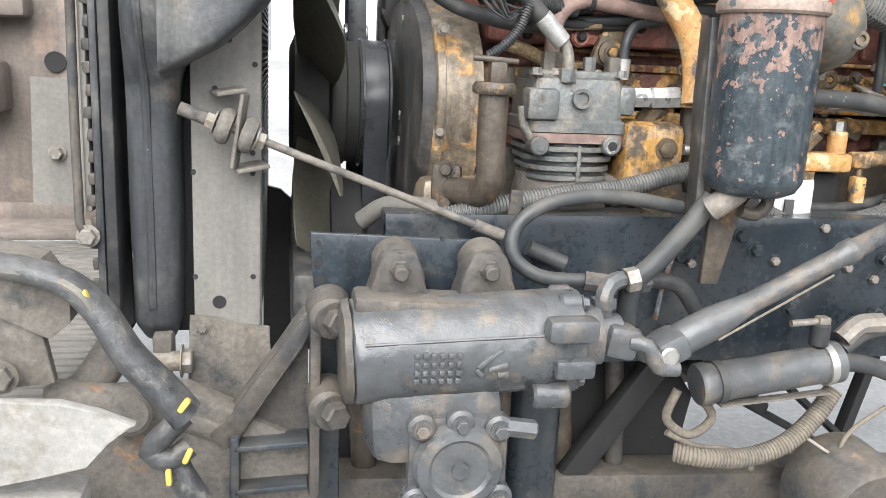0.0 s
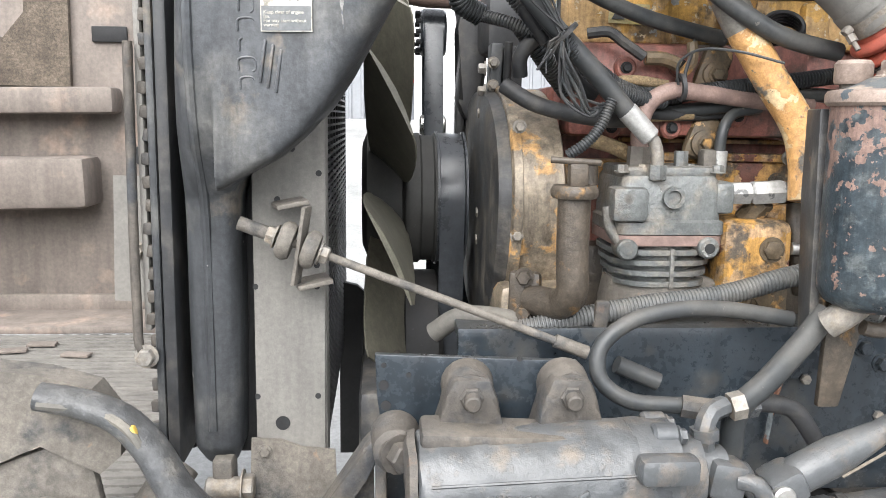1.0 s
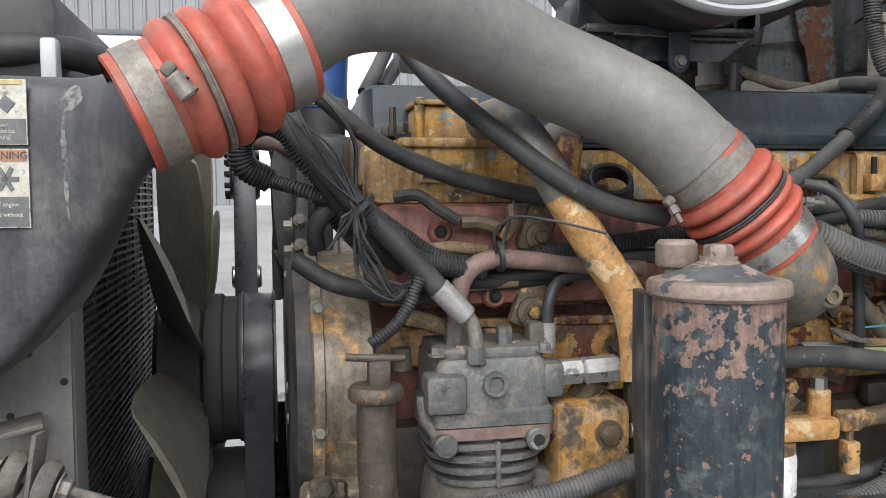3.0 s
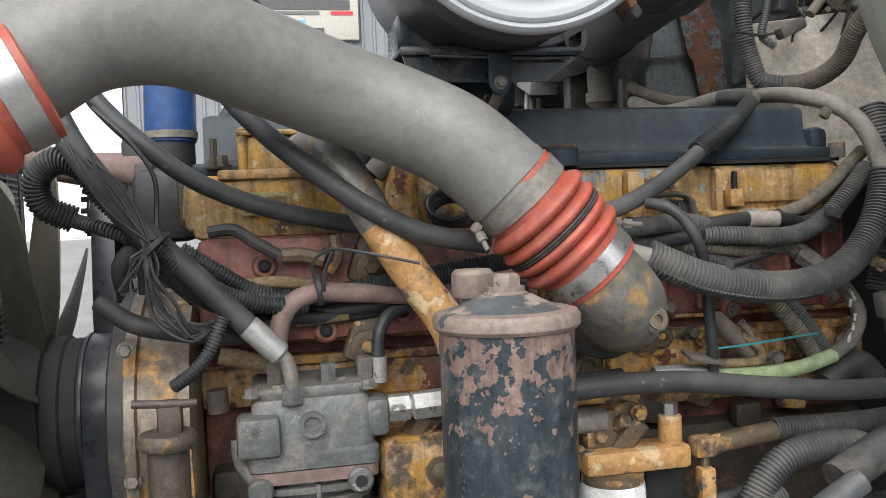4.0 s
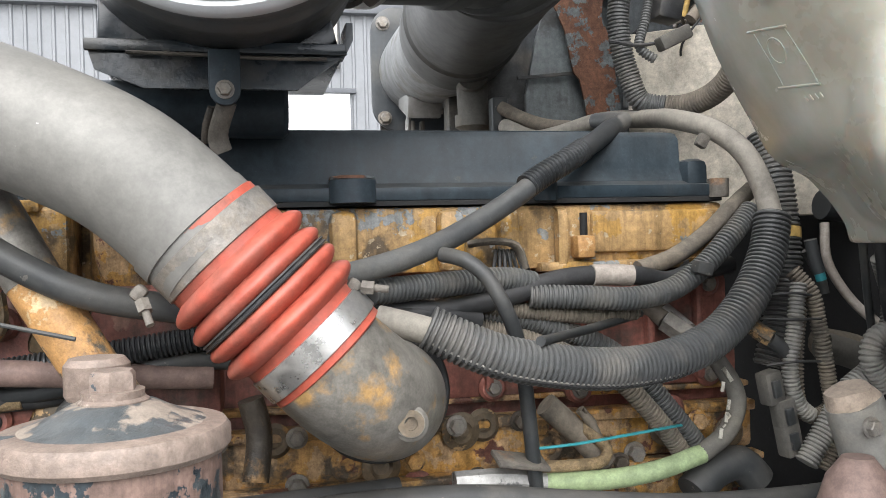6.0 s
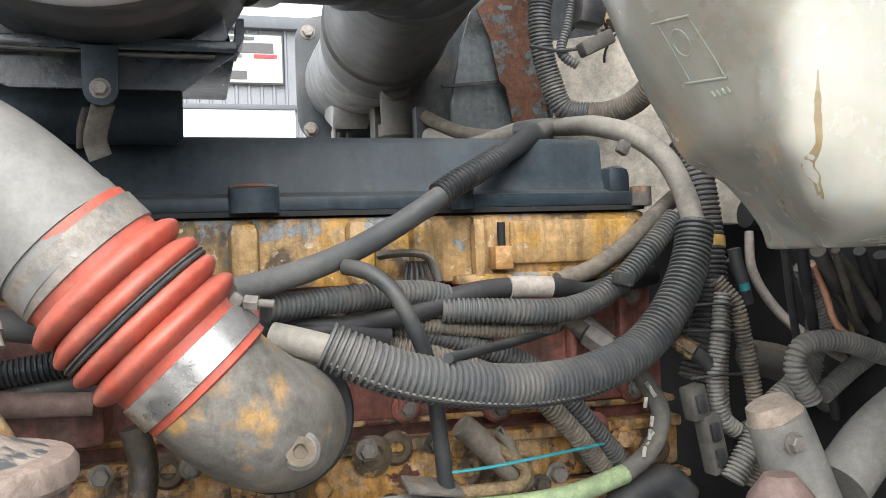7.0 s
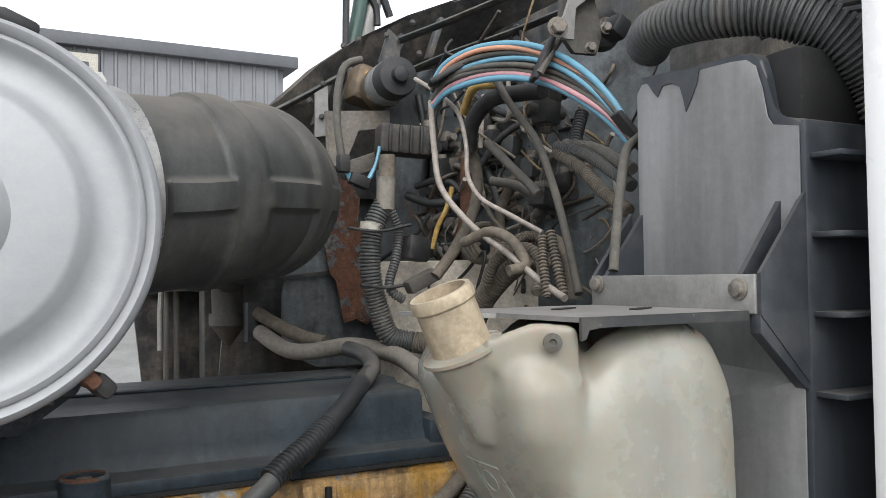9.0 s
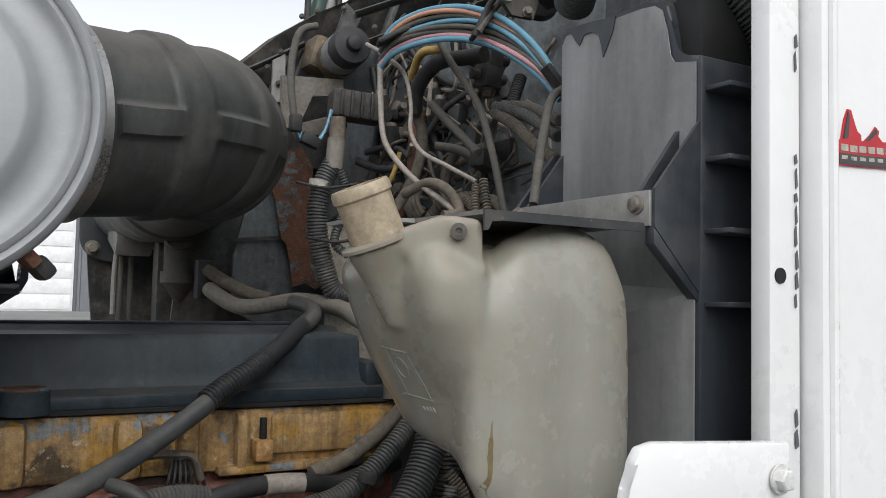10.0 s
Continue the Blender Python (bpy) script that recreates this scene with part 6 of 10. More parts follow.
    part("hex_nut", add_cyl(nb(), (0.293, -0.183, 1.212), (0.345, -0.186, 1.215), 0.0195, n=6, bev=0.003), "ferrule", f)
    part("neck", add_cyl(nb(), (0.285, -0.183, 1.212), (0.30, -0.183, 1.212), 0.014), "ferrule", f)
    part("pipe", add_tube(nb(), [(0.34, -0.186, 1.215), (0.37, -0.186, 1.216), (0.43, -0.18, 1.218), (0.60, -0.17, 1.222)], 0.0145, 14), "rubber", f)
    g = thing("inlet_hose", (0.11, -0.19, 1.25), "thick black hose with a crimped silver ferrule on the compressor", "hose")
    line = [(-0.323, -0.14, 1.717), (-0.127, -0.16, 1.586), (-0.065, -0.2, 1.503), (-0.03, -0.2, 1.457), (0.029, -0.2, 1.397), (0.086, -0.2, 1.334)]
    part("tube", add_tube(nb(), line[1:], 0.0152, 18), "rubber", g)
    a, b = Vector((0.084, -0.2, 1.337)), Vector((0.125, -0.2, 1.295))
    part("ferrule", add_cyl(nb(), a, b, 0.0162, 0.0155, bev=0.003), "ferrule", g, "silver crimped ferrule with printing")
    part("elbow", add_tube(nb(), [b - (b - a) * 0.1, b + (b - a) * 0.12, Vector((0.136, -0.200, 1.266)), Vector((0.136, -0.200, 1.231))], 0.0098, 14), "dull_steel", g)
    part("hex_nut", add_cyl(nb(), (0.136, -0.2, 1.233), (0.136, -0.2, 1.255), 0.0145, n=6), "cast_alu", g)
    h = thing("outlet_hose", (0.09, -0.15, 1.25), "mauve-brown hose bending down into the compressor", "hose")
    part("tube", add_tube(nb(), [(0.123, -0.15, 1.272), (0.122, -0.15, 1.311), (0.135, -0.15, 1.348), (0.166, -0.15, 1.367), (0.231, -0.14, 1.364), (0.314, -0.13, 1.355), (0.411, -0.12, 1.348)], 0.0135, 14), "mauve", h)
    part("hex_nut", add_cyl(nb(), (0.122, -0.15, 1.251), (0.123, -0.15, 1.281), 0.019, n=6), "dirt_steel", h)
    k = thing("line_tee", (0.235, -0.14, 1.27), "grey line fitting with a hose clamp", "fitting")
    part("hose", add_tube(nb(), [(0.256, -0.14, 1.271), (0.259, -0.14, 1.306), (0.277, -0.13, 1.332), (0.326, -0.12, 1.344)], 0.009, 12), "rubber", k)
    part("body", add_cyl(nb(), (0.255, -0.14, 1.24), (0.256, -0.14, 1.275), 0.013, n=12), "ferrule", k)


compressor_fittings()


def fuel_pump():
    p = thing("fuel_pump", (0.31, -0.15, 1.03), "oily yellow-brown cast fuel pump housing", "pump")
    part("body", add_box(nb(), (0.305, -0.145, 1.10), (0.115, 0.11, 0.14), bevel=0.018), "yellow", p)
    part("foot", add_box(nb(), (0.32, -0.17, 1.045), (0.07, 0.08, 0.07), bevel=0.012), "pump", p)
    part("plug", add_bolt(nb(), (0.325, -0.20, 1.125), (0, -1, 0), 0.015, 0.008), "pump", p)
    part("plug", add_bolt(nb(), (0.31, -0.212, 1.05), (0, -1, 0), 0.014, 0.008), "pump", p)
    part("top_elbow", add_cyl(nb(), (0.30, -0.15, 1.165), (0.32, -0.17, 1.20), 0.02, n=8), "pump", p)
    part("spool", add_cyl(nb(), (0.36, -0.19, 1.125), (0.41, -0.19, 1.125), 0.010), "steel", p)
    part("side_line", add_tube(nb(), [(0.40, -0.16, 1.05), (0.38, -0.17, 1.12), (0.385, -0.15, 1.19)], 0.016, 12), "oily", p)


fuel_pump()


def canister():
    c = thing("oil_canister", (0.355, -0.43, 1.08), "black bypass filter canister with flaking paint and rust", "canister")
    x, y = 0.357, -0.43
    part("body", add_lathe(nb(), (x, y, 1.085), (0, 0, 1), [(0, 0), (0.045, 0.0), (0.062, 0.008), (0.070, 0.022), (0.0715, 0.03), (0.0715, 0.262), (0, 0.262)], 56), "can", c)
    part("lid", add_lathe(nb(), (x, y, 1.343), (0, 0, 1), [(0, 0), (0.075, 0), (0.0785, 0.004), (0.0785, 0.014), (0.0755, 0.0185), (0.070, 0.020), (0.062, 0.0205), (0, 0.0205)], 56), "can_top", c, "rust-brown lid rim")
    part("dome", add_lathe(nb(), (x, y, 1.343), (0, 0, 1), [(0, 0.012), (0.064, 0.0195), (0.060, 0.021), (0.050, 0.0245), (0.038, 0.030), (0.030, 0.0345), (0.024, 0.036), (0, 0.036)], 56), "can_dome", c, "dark dome of the lid with flaking paint")
    part("cap_washer", add_lathe(nb(), (x, y, 1.376), (0, 0, 1), [(0, 0), (0.024, 0), (0.024, 0.004), (0.021, 0.006), (0.021, 0.011), (0, 0.011)], 28), "can_top", c)
    part("cap_nut", add_lathe(nb(), (x, y, 1.3845), (0, 0, 1), [(0, 0), (0.0165, 0), (0.0165, 0.013), (0.014, 0.016), (0, 0.016)], 6), "can_top", c)
    part("bracket", add_plate(nb(), [(0.0, 1.03), (0.06, 1.03), (0.10, 1.22), (0.10, 1.34), (0.03, 1.34)], 0.012, (0.288, -0.40, 0), (0.25, 1, 0), (0, 0, 1), bevel=0.002), "black_dusty", c)
    part("outlet", add_tube(nb(), [(x - 0.02, y, 1.09), (x - 0.04, y, 1.075), (x - 0.055, y + 0.01, 1.06)], 0.019, 16), "dull_steel", c)
    part("drain_elbow", add_tube(nb(), [(x + 0.03, y, 1.09), (x + 0.03, y, 1.07), (x + 0.01, y - 0.005, 1.055), (x - 0.015, y - 0.005, 1.06)], 0.010, 12), "oily", c)
    part("mount", add_plate(nb(), [(0.325, 0.93), (0.355, 0.93), (0.39, 1.09), (0.33, 1.09)], 0.012, (0, -0.36, 0), bevel=0.002), "oily", c)
    cap = thing("filler_cap", (0.315, -0.36, 1.37), "dusty round steel cap behind the canister lid", "cap")
    part("cap", add_lathe(nb(), (0.337, -0.37, 1.372), (0, 0, 1), [(0, 0), (0.022, 0), (0.024, 0.004), (0.024, 0.026), (0.02, 0.031), (0, 0.031)], 28), "can_top", cap)
    part("stem", add_cyl(nb(), (0.337, -0.37, 1.362), (0.337, -0.37, 1.376), 0.016), "dirt_steel", cap)


canister()


def coolant_tube():
    t = thing("coolant_tube", (0.19, -0.19, 1.55), "yellow-painted steel coolant tube with dark flaking patches", "tube")
    line = [(0.17, -0.1, 1.561), (0.189, -0.16, 1.562), (0.216, -0.19, 1.528), (0.256, -0.2, 1.457), (0.301, -0.21, 1.382), (0.343, -0.22, 1.314), (0.353, -0.23, 1.263), (0.352, -0.24, 1.206)]
    part("tube", add_tube(nb(), line, 0.0255, 22), "yellow_clean", t)
    part("upper_bend", add_tube(nb(), line[:4], 0.0262, 22), "elbow", t, "grey worn upper bend with tan dust")
    u = thing("coolant_tube", (0.25, -0.05, 1.5), "short yellow coolant pipe behind the diagonal tube", "tube")
    part("tube", add_tube(nb(), [(0.316, -0.06, 1.544), (0.31, -0.06, 1.491), (0.324, -0.05, 1.423)], 0.024, 18), "yellow", u)
    part("hose", add_tube(nb(), [(0.272, -0.06, 1.528), (0.294, -0.06, 1.549), (0.331, -0.04, 1.55)], 0.018, 14), "rubber_grey", u)


coolant_tube()


def filter_head():
    f = thing("fuel_filter", (0.60, -0.17, 1.0), "yellow fuel filter head with brass fittings and a white spin-on filter", "filter")
    part("spin_on", add_lathe(nb(), (0.595, -0.18, 0.93), (0, 0, 1), [(0, 0), (0.04, 0), (0.046, 0.006), (0.046, 0.14), (0.044, 0.15), (0, 0.15)], 36), "white_can", f, "white spin-on filter")
    part("writing_bar", add_box(nb(), (0.575, -0.226, 1.02), (0.018, 0.004, 0.05)), "sticker_black", f)
    part("filter_ring", add_lathe(nb(), (0.595, -0.18, 1.078), (0, 0, 1), [(0, 0), (0.044, 0), (0.044, 0.014), (0, 0.014)], 36), "pump", f)
    part("head", add_box(nb(), (0.63, -0.17, 1.108), (0.16, 0.06, 0.034), bevel=0.008), "yellow_clean", f)
    part("riser", add_cyl(nb(), (0.688, -0.175, 1.10), (0.688, -0.175, 1.165), 0.017, bev=0.003), "yellow_clean", f)
    part("riser_cap", add_cyl(nb(), (0.688, -0.175, 1.163), (0.688, -0.175, 1.182), 0.012, n=6), "steel", f)
    part("fitting", add_cyl(nb(), (0.61, -0.17, 1.12), (0.64, -0.18, 1.16), 0.016, n=8), "pump", f)
    part("fitting", add_box(nb(), (0.585, -0.15, 1.15), (0.05, 0.05, 0.06), bevel=0.01), "pump", f)
    part("pipe", add_cyl(nb(), (0.50, -0.16, 1.165), (0.57, -0.16, 1.165), 0.018), "rubber_grey", f)
    part("tee", add_box(nb(), (0.742, -0.17, 1.112), (0.035, 0.03, 0.03), bevel=0.006), "yellow", f)
    part("pipe", add_tube(nb(), [(0.75, -0.17, 1.112), (0.80, -0.17, 1.118), (0.86, -0.165, 1.122)], 0.015, 14), "pump", f)
    part("connector", add_box(nb(), (0.742, -0.175, 1.055), (0.024, 0.025, 0.055), bevel=0.005), "yellow_clean", f, "yellow electrical connector")
    part("lead", add_tube(nb(), [(0.742, -0.175, 1.10), (0.742, -0.175, 1.03), (0.735, -0.175, 0.98)], 0.006, 8), "pump", f)
    part("dark_block", add_box(nb(), (0.685, -0.13, 1.04), (0.06, 0.06, 0.09), bevel=0.008), "dark", f)

    f.location.x -= 0.018


filter_head()

# ---- intake: grey pipe, red boots, elbow ----
def charge_pipe():
    c = thing("charge_pipe", (0.1, -0.38, 1.6), "large dull aluminium charge air pipe", "pipe")
    line = [(-0.125, -0.383, 1.622), (-0.06, -0.365, 1.664), (0.02, -0.341, 1.675), (0.11, -0.298, 1.651), (0.20, -0.265, 1.619), (0.28, -0.262, 1.589), (0.345, -0.273, 1.556), (0.392, -0.28, 1.516), (0.428, -0.288, 1.478)]
    part("tube", add_tube(nb(), line, 0.0595, 48, 0.01), "pipe_alu", c)
    part("bead", add_tube(nb(), [Vector(line[-2]).lerp(Vector(line[-1]), k) for k in (0.25, 0.4, 0.55)], 0.0612, 48, 0.003), "pipe_alu", c)
    e = thing("intake_elbow", (0.58, -0.25, 1.33), "oily cast intake elbow with a pressure plug", "elbow")
    part("elbow", add_tube(nb(), [(0.494, -0.290, 1.409), (0.521, -0.289, 1.376), (0.556, -0.266, 1.345), (0.579, -0.222, 1.33), (0.585, -0.16, 1.325), (0.585, -0.08, 1.325)], 0.057, 40, 0.01, r_end=0.064), "elbow", e)
    part("o_ring", add_lathe(nb(), (0.583, -0.165, 1.325), (0.05, 1, 0), [(0.05, 0), (0.073, 0), (0.0755, 0.004), (0.073, 0.008), (0.05, 0.008)], 40), "rubber_black", e)
    part("flange", add_lathe(nb(), (0.584, -0.12, 1.325), (0, 1, 0), [(0, 0), (0.072, 0), (0.075, 0.008), (0.075, 0.05), (0, 0.05)], 40), "yellow", e)
    part("plug_boss", add_cyl(nb(), (0.594, -0.26, 1.314), (0.587, -0.313, 1.323), 0.0165, bev=0.003), "elbow", e)
    part("plug", add_lathe(nb(), (0.587, -0.313, 1.323), (-0.1, -1, 0.15), [(0, 0), (0.012, 0), (0.012, 0.006), (0.006, 0.006), (0.006, 0.002), (0, 0.002)], 18), "pump", e)


charge_pipe()


def boot(a, b, label, humps):
    """Red silicone coupling between two pipe ends, with band clamps."""
    a, b = Vector(a), Vector(b)
    w, L = b - a, (b - a).length
    t = thing("silicone_boot", a, label, "hose coupling", "red silicone couplings")
    r = 0.0605
    prof = [(r - 0.004, 0), (r, 0.002), (r, L * 0.24)]
    n = humps
    for i in range(n):
        s0, s1 = L * (0.25 + 0.5 * i / n), L * (0.25 + 0.5 * (i + 1) / n)
        for k in range(9):
            u = k / 8
            prof.append((r + 0.0125 * math.sin(math.pi * u) ** 0.8, s0 + (s1 - s0) * u))
    prof += [(r, L * 0.76), (r, L - 0.002), (r - 0.004, L)]
    part("sleeve", add_lathe(nb(), a, w, prof, 56), "silicone", t, "red silicone sleeve with raised convolutions")
    part("wire_ring", add_lathe(nb(), a + w * (0.5 if humps == 4 else 0.415) - w.normalized() * 0.0047, w, [(r - 0.001, 0.001), (r + 0.0105, 0.0015), (r + 0.0115, 0.003), (r + 0.0098, 0.0042), (r + 0.0098, 0.0052), (r + 0.0115, 0.0065), (r + 0.0105, 0.008), (r - 0.001, 0.0085)], 56), "rubber_black" if humps == 4 else "dull_steel", t, "ring in the valley")
    for s in (0.055, 0.80):
        part("band_clamp", add_lathe(nb(), a + w * s, w, [(r, 0), (r + 0.0022, 0.0005), (r + 0.0022, L * 0.145), (r, L * 0.15)], 56), "steel" if s > 0.5 else "dull_steel", t, "steel band clamp")
    return t


lb = boot((-0.262, -0.424, 1.535), (-0.10, -0.396, 1.615), "red silicone coupling with band clamps on the cooler outlet", 3)
rb = boot((0.409, -0.283, 1.502), (0.520, -0.291, 1.381), "red silicone coupling with band clamps above the intake elbow", 4)


def t_bolt(parent, at, way):
    at, way = Vector(at), Vector(way).normalized()
    part("clamp_bolt", add_cyl(nb(), at, at + way * 0.034, 0.0035, n=10), "dirt_steel", parent)
    part("clamp_nut", add_cyl(nb(), at + way * 0.010, at + way * 0.021, 0.0065, n=6), "dirt_steel", parent)
    part("trunnion", add_box(nb(), at + way * 0.002, (0.012, 0.014, 0.014), (0, 40, 0), bevel=0.004), "dirt_steel", parent)


t_bolt(rb, (0.360, -0.302, 1.449), (0.30, -0.45, -0.80))
t_bolt(rb, (0.538, -0.306, 1.447), (0.95, -0.25, -0.12))
t_bolt(lb, (-0.218, -0.49, 1.572), (0.75, -0.25, -0.62))
part("spring_sleeve", add_cyl(nb(), (-0.213, -0.5, 1.564), (-0.198, -0.5, 1.545), 0.008, bev=0.002), "dull_steel", lb)

# ---- hoses and conduits over the engine ----
H = "hoses over the engine"
loop = thing("loop_hose", (0.75, -0.2, 1.3), "grey heater hose in a split conduit looping round the engine's rear", "hose", H)
part("hose_end", add_tube(nb(), [(0.578, -0.2, 1.407), (0.598, -0.21, 1.402), (0.636, -0.22, 1.391)], 0.0145, 16), "hose_dust", loop, "dusty grey hose end beside the intake elbow")
bend = [(0.625, -0.215, 1.398), (0.657, -0.22, 1.382), (0.698, -0.22, 1.365), (0.774, -0.21, 1.348), (0.848, -0.19, 1.34), (0.924, -0.17, 1.345), (0.999, -0.14, 1.367), (1.055, -0.12, 1.413), (1.093, -0.1, 1.468), (1.107, -0.09, 1.512)]
part("split_conduit", add_tube(nb(), bend, 0.0235, 18, pitch=0.0064, depth=0.0034), "conduit", loop, "thick black corrugated split conduit")
part("slit", add_tube(nb(), [(x, y - 0.0145, z - 0.0175) for x, y, z in bend[:7]], 0.0022, 6), "dark", loop, "open slit of the conduit")
part("slit_lip", add_tube(nb(), [(x, y - 0.0165, z - 0.0150) for x, y, z in bend[:7]], 0.0012, 6), "conduit_lit_grey", loop)
part("hose", add_tube(nb(), [(1.105, -0.09, 1.505), (1.105, -0.07, 1.548), (1.092, -0.05, 1.593), (1.071, -0.02, 1.624), (1.053, 0.05, 1.649), (1.06, 0.16, 1.667), (1.023, 0.26, 1.677), (0.977, 0.33, 1.665), (0.952, 0.38, 1.665), (0.928, 0.42, 1.684), (0.921, 0.45, 1.695)], 0.0145, 16), "hose_dust", loop, "dusty grey hose arching over the valve cover")
part("clip", add_box(nb(), (1.044, -0.03, 1.609), (0.016, 0.012, 0.018), (0, 30, 0), bevel=0.003), "dirt_steel", loop)
heat = thing("heater_hose", (0.75, -0.1, 1.5), "black heater hose with a conduit sleeve rising across the valve cover", "hose", H)
part("hose", add_tube(nb(), [(0.539, -0.2, 1.451), (0.568, -0.18, 1.456), (0.613, -0.16, 1.467), (0.67, -0.13, 1.487), (0.727, -0.1, 1.514), (0.773, -0.08, 1.54), (0.807, -0.06, 1.561), (0.874, -0.02, 1.595), (0.943, 0.04, 1.633), (0.992, 0.1, 1.654), (1.016, 0.18, 1.668), (1.01, 0.24, 1.675)], 0.0128, 16), "conduit", heat)
part("tape_wrap", add_tube(nb(), [(0.871, -0.022, 1.595), (0.909, 0.008, 1.614), (0.943, 0.04, 1.633), (0.981, 0.085, 1.649)], 0.0138, 16), "conduit_black", heat, "smooth black tape wrap")
part("sleeve", add_tube(nb(), [(0.782, -0.073, 1.548), (0.808, -0.06, 1.563), (0.842, -0.045, 1.58), (0.882, -0.018, 1.601)], 0.0158, 16, pitch=0.0062, depth=0.002), "conduit_black", heat, "short corrugated conduit sleeve")
hose("conduit", [(0.576, -0.16, 1.432), (0.621, -0.14, 1.434), (0.682, -0.12, 1.437), (0.749, -0.1, 1.438), (0.784, -0.09, 1.431)], 0.0145, "conduit", "black corrugated conduit along the head", 0.0055, 0.0026, group=H)
hose("conduit", [(0.773, -0.1, 1.417), (0.835, -0.11, 1.414), (0.903, -0.11, 1.41), (0.959, -0.1, 1.419), (1.007, -0.09, 1.445), (1.05, -0.08, 1.48), (1.097, -0.06, 1.517)], 0.0145, "conduit", "black corrugated conduit bending up at the rear", 0.0055, 0.0026, group=H)
hose("hose", [(0.598, -0.13, 1.4), (0.64, -0.12, 1.404), (0.695, -0.11, 1.41), (0.754, -0.1, 1.42), (0.811, -0.09, 1.434), (0.863, -0.08, 1.438), (0.919, -0.08, 1.436), (0.968, -0.07, 1.427), (1.013, -0.06, 1.437), (1.073, -0.04, 1.444)], 0.0125, "rubber_black", "black hose with pale tape over the conduits", group=H)
hose("tape_band", [(0.86, -0.082, 1.438), (0.887, -0.081, 1.438), (0.913, -0.081, 1.436)], 0.0135, "wire_white", "pale tape band on the hose", category="tape")
hose("hose", [(0.933, -0.06, 1.442), (0.988, -0.05, 1.457), (1.043, -0.04, 1.488), (1.084, -0.03, 1.519), (1.128, -0.01, 1.545)], 0.0115, "conduit_brown", "oily hose running up to the firewall", group=H)
hose("hose", [(0.657, -0.15, 1.47), (0.677, -0.17, 1.464), (0.697, -0.18, 1.447), (0.712, -0.19, 1.418), (0.729, -0.18, 1.383), (0.744, -0.16, 1.334), (0.755, -0.15, 1.25), (0.762, -0.14, 1.2)], 0.0085, "rubber", "black hose hooking down past the conduits", group=H)
hose("conduit", [(0.664, -0.09, 1.42), (0.725, -0.09, 1.406), (0.789, -0.09, 1.397), (0.856, -0.09, 1.39), (0.921, -0.08, 1.391)], 0.0105, "conduit_brown", "thin dusty conduit along the cylinder head", 0.0048, 0.0015, group=H)
hose("conduit", [(0.649, -0.07, 1.408), (0.702, -0.08, 1.398), (0.766, -0.08, 1.39), (0.818, -0.08, 1.373), (0.879, -0.08, 1.347), (0.927, -0.08, 1.305), (0.961, -0.08, 1.265), (1.002, -0.07, 1.218), (1.037, -0.06, 1.17)], 0.0135, "conduit", "black corrugated conduit running down the block", 0.0052, 0.0025, group=H)
hose("conduit", [(0.687, -0.09, 1.388), (0.746, -0.1, 1.372), (0.816, -0.1, 1.347), (0.882, -0.1, 1.313), (0.922, -0.1, 1.273), (0.961, -0.09, 1.228), (0.994, -0.08, 1.181)], 0.0125, "conduit_brown", "dusty corrugated conduit running down the block", 0.0052, 0.0025, group=H)
hose("cable", [(0.74, -0.23, 1.379), (0.801, -0.16, 1.377), (0.872, -0.1, 1.38), (0.929, -0.07, 1.388)], 0.0055, "rubber", "thin black cable between conduit and head", category="cable", group=H)
hose("hose", [(0.529, -0.12, 1.413), (0.582, -0.12, 1.408), (0.636, -0.12, 1.409), (0.708, -0.11, 1.391)] , 0.012, "rubber_black", "black hose low over the head", group=H)
solo("connector", add_box(nb(), (0.991, -0.115, 1.443), (0.022, 0.02, 0.016), (0, 15, 0), bevel=0.003), "rubber", "small black clip on the conduit", "clip")


def brake_hose():
    h = thing("fuel_hose", (0.85, -0.1, 1.25), "grey rubber hose with a pale green sleeve and white print", "hose")
    pts = [(0.989, -0.05, 1.372), (1.004, -0.08, 1.351), (1.024, -0.1, 1.317), (1.037, -0.11, 1.281), (1.017, -0.12, 1.244), (0.981, -0.12, 1.218), (0.916, -0.13, 1.206), (0.855, -0.13, 1.201), (0.775, -0.13, 1.204)]
    part("tube", add_tube(nb(), pts[:6], 0.0115, 14), "rubber_grey", h)
    part("sleeve", add_tube(nb(), pts[5:], 0.0118, 14), "green_sleeve", h, "pale green protective sleeve")
    part("ferrule", add_tube(nb(), [(0.974, -0.04, 1.385), (0.987, -0.055, 1.37), (0.996, -0.065, 1.359)], 0.0145, 12), "ferrule", h)
    part("ferrule", add_tube(nb(), [(0.669, -0.13, 1.213), (0.721, -0.13, 1.212), (0.775, -0.13, 1.204)], 0.0135, 8), "ferrule", h)
    for s in [(1.019, -0.123, 1.259), (1.012, -0.125, 1.247), (1.004, -0.125, 1.238), (1.023, -0.116, 1.308), (1.019, -0.115, 1.315)]:
        part("print_mark", add_box(nb(), s, (0.012, 0.002, 0.005), (0, 55, 0)), "sticker_white", h)


brake_hose()
solo("cable_tie", add_tube(nb(), [(0.754, -0.15, 1.249), (0.8, -0.16, 1.253), (0.87, -0.15, 1.256), (0.954, -0.12, 1.255)], 0.0034, 8, flat=0.5), "teal", "teal nylon cable tie round the conduits", "cable tie")
solo("bracket", add_box(nb(), (0.741, -0.15, 1.237), (0.065, 0.03, 0.006), (20, 12, 10), bevel=0.002), "dirt_steel", "bent steel tab on the block", "bracket")
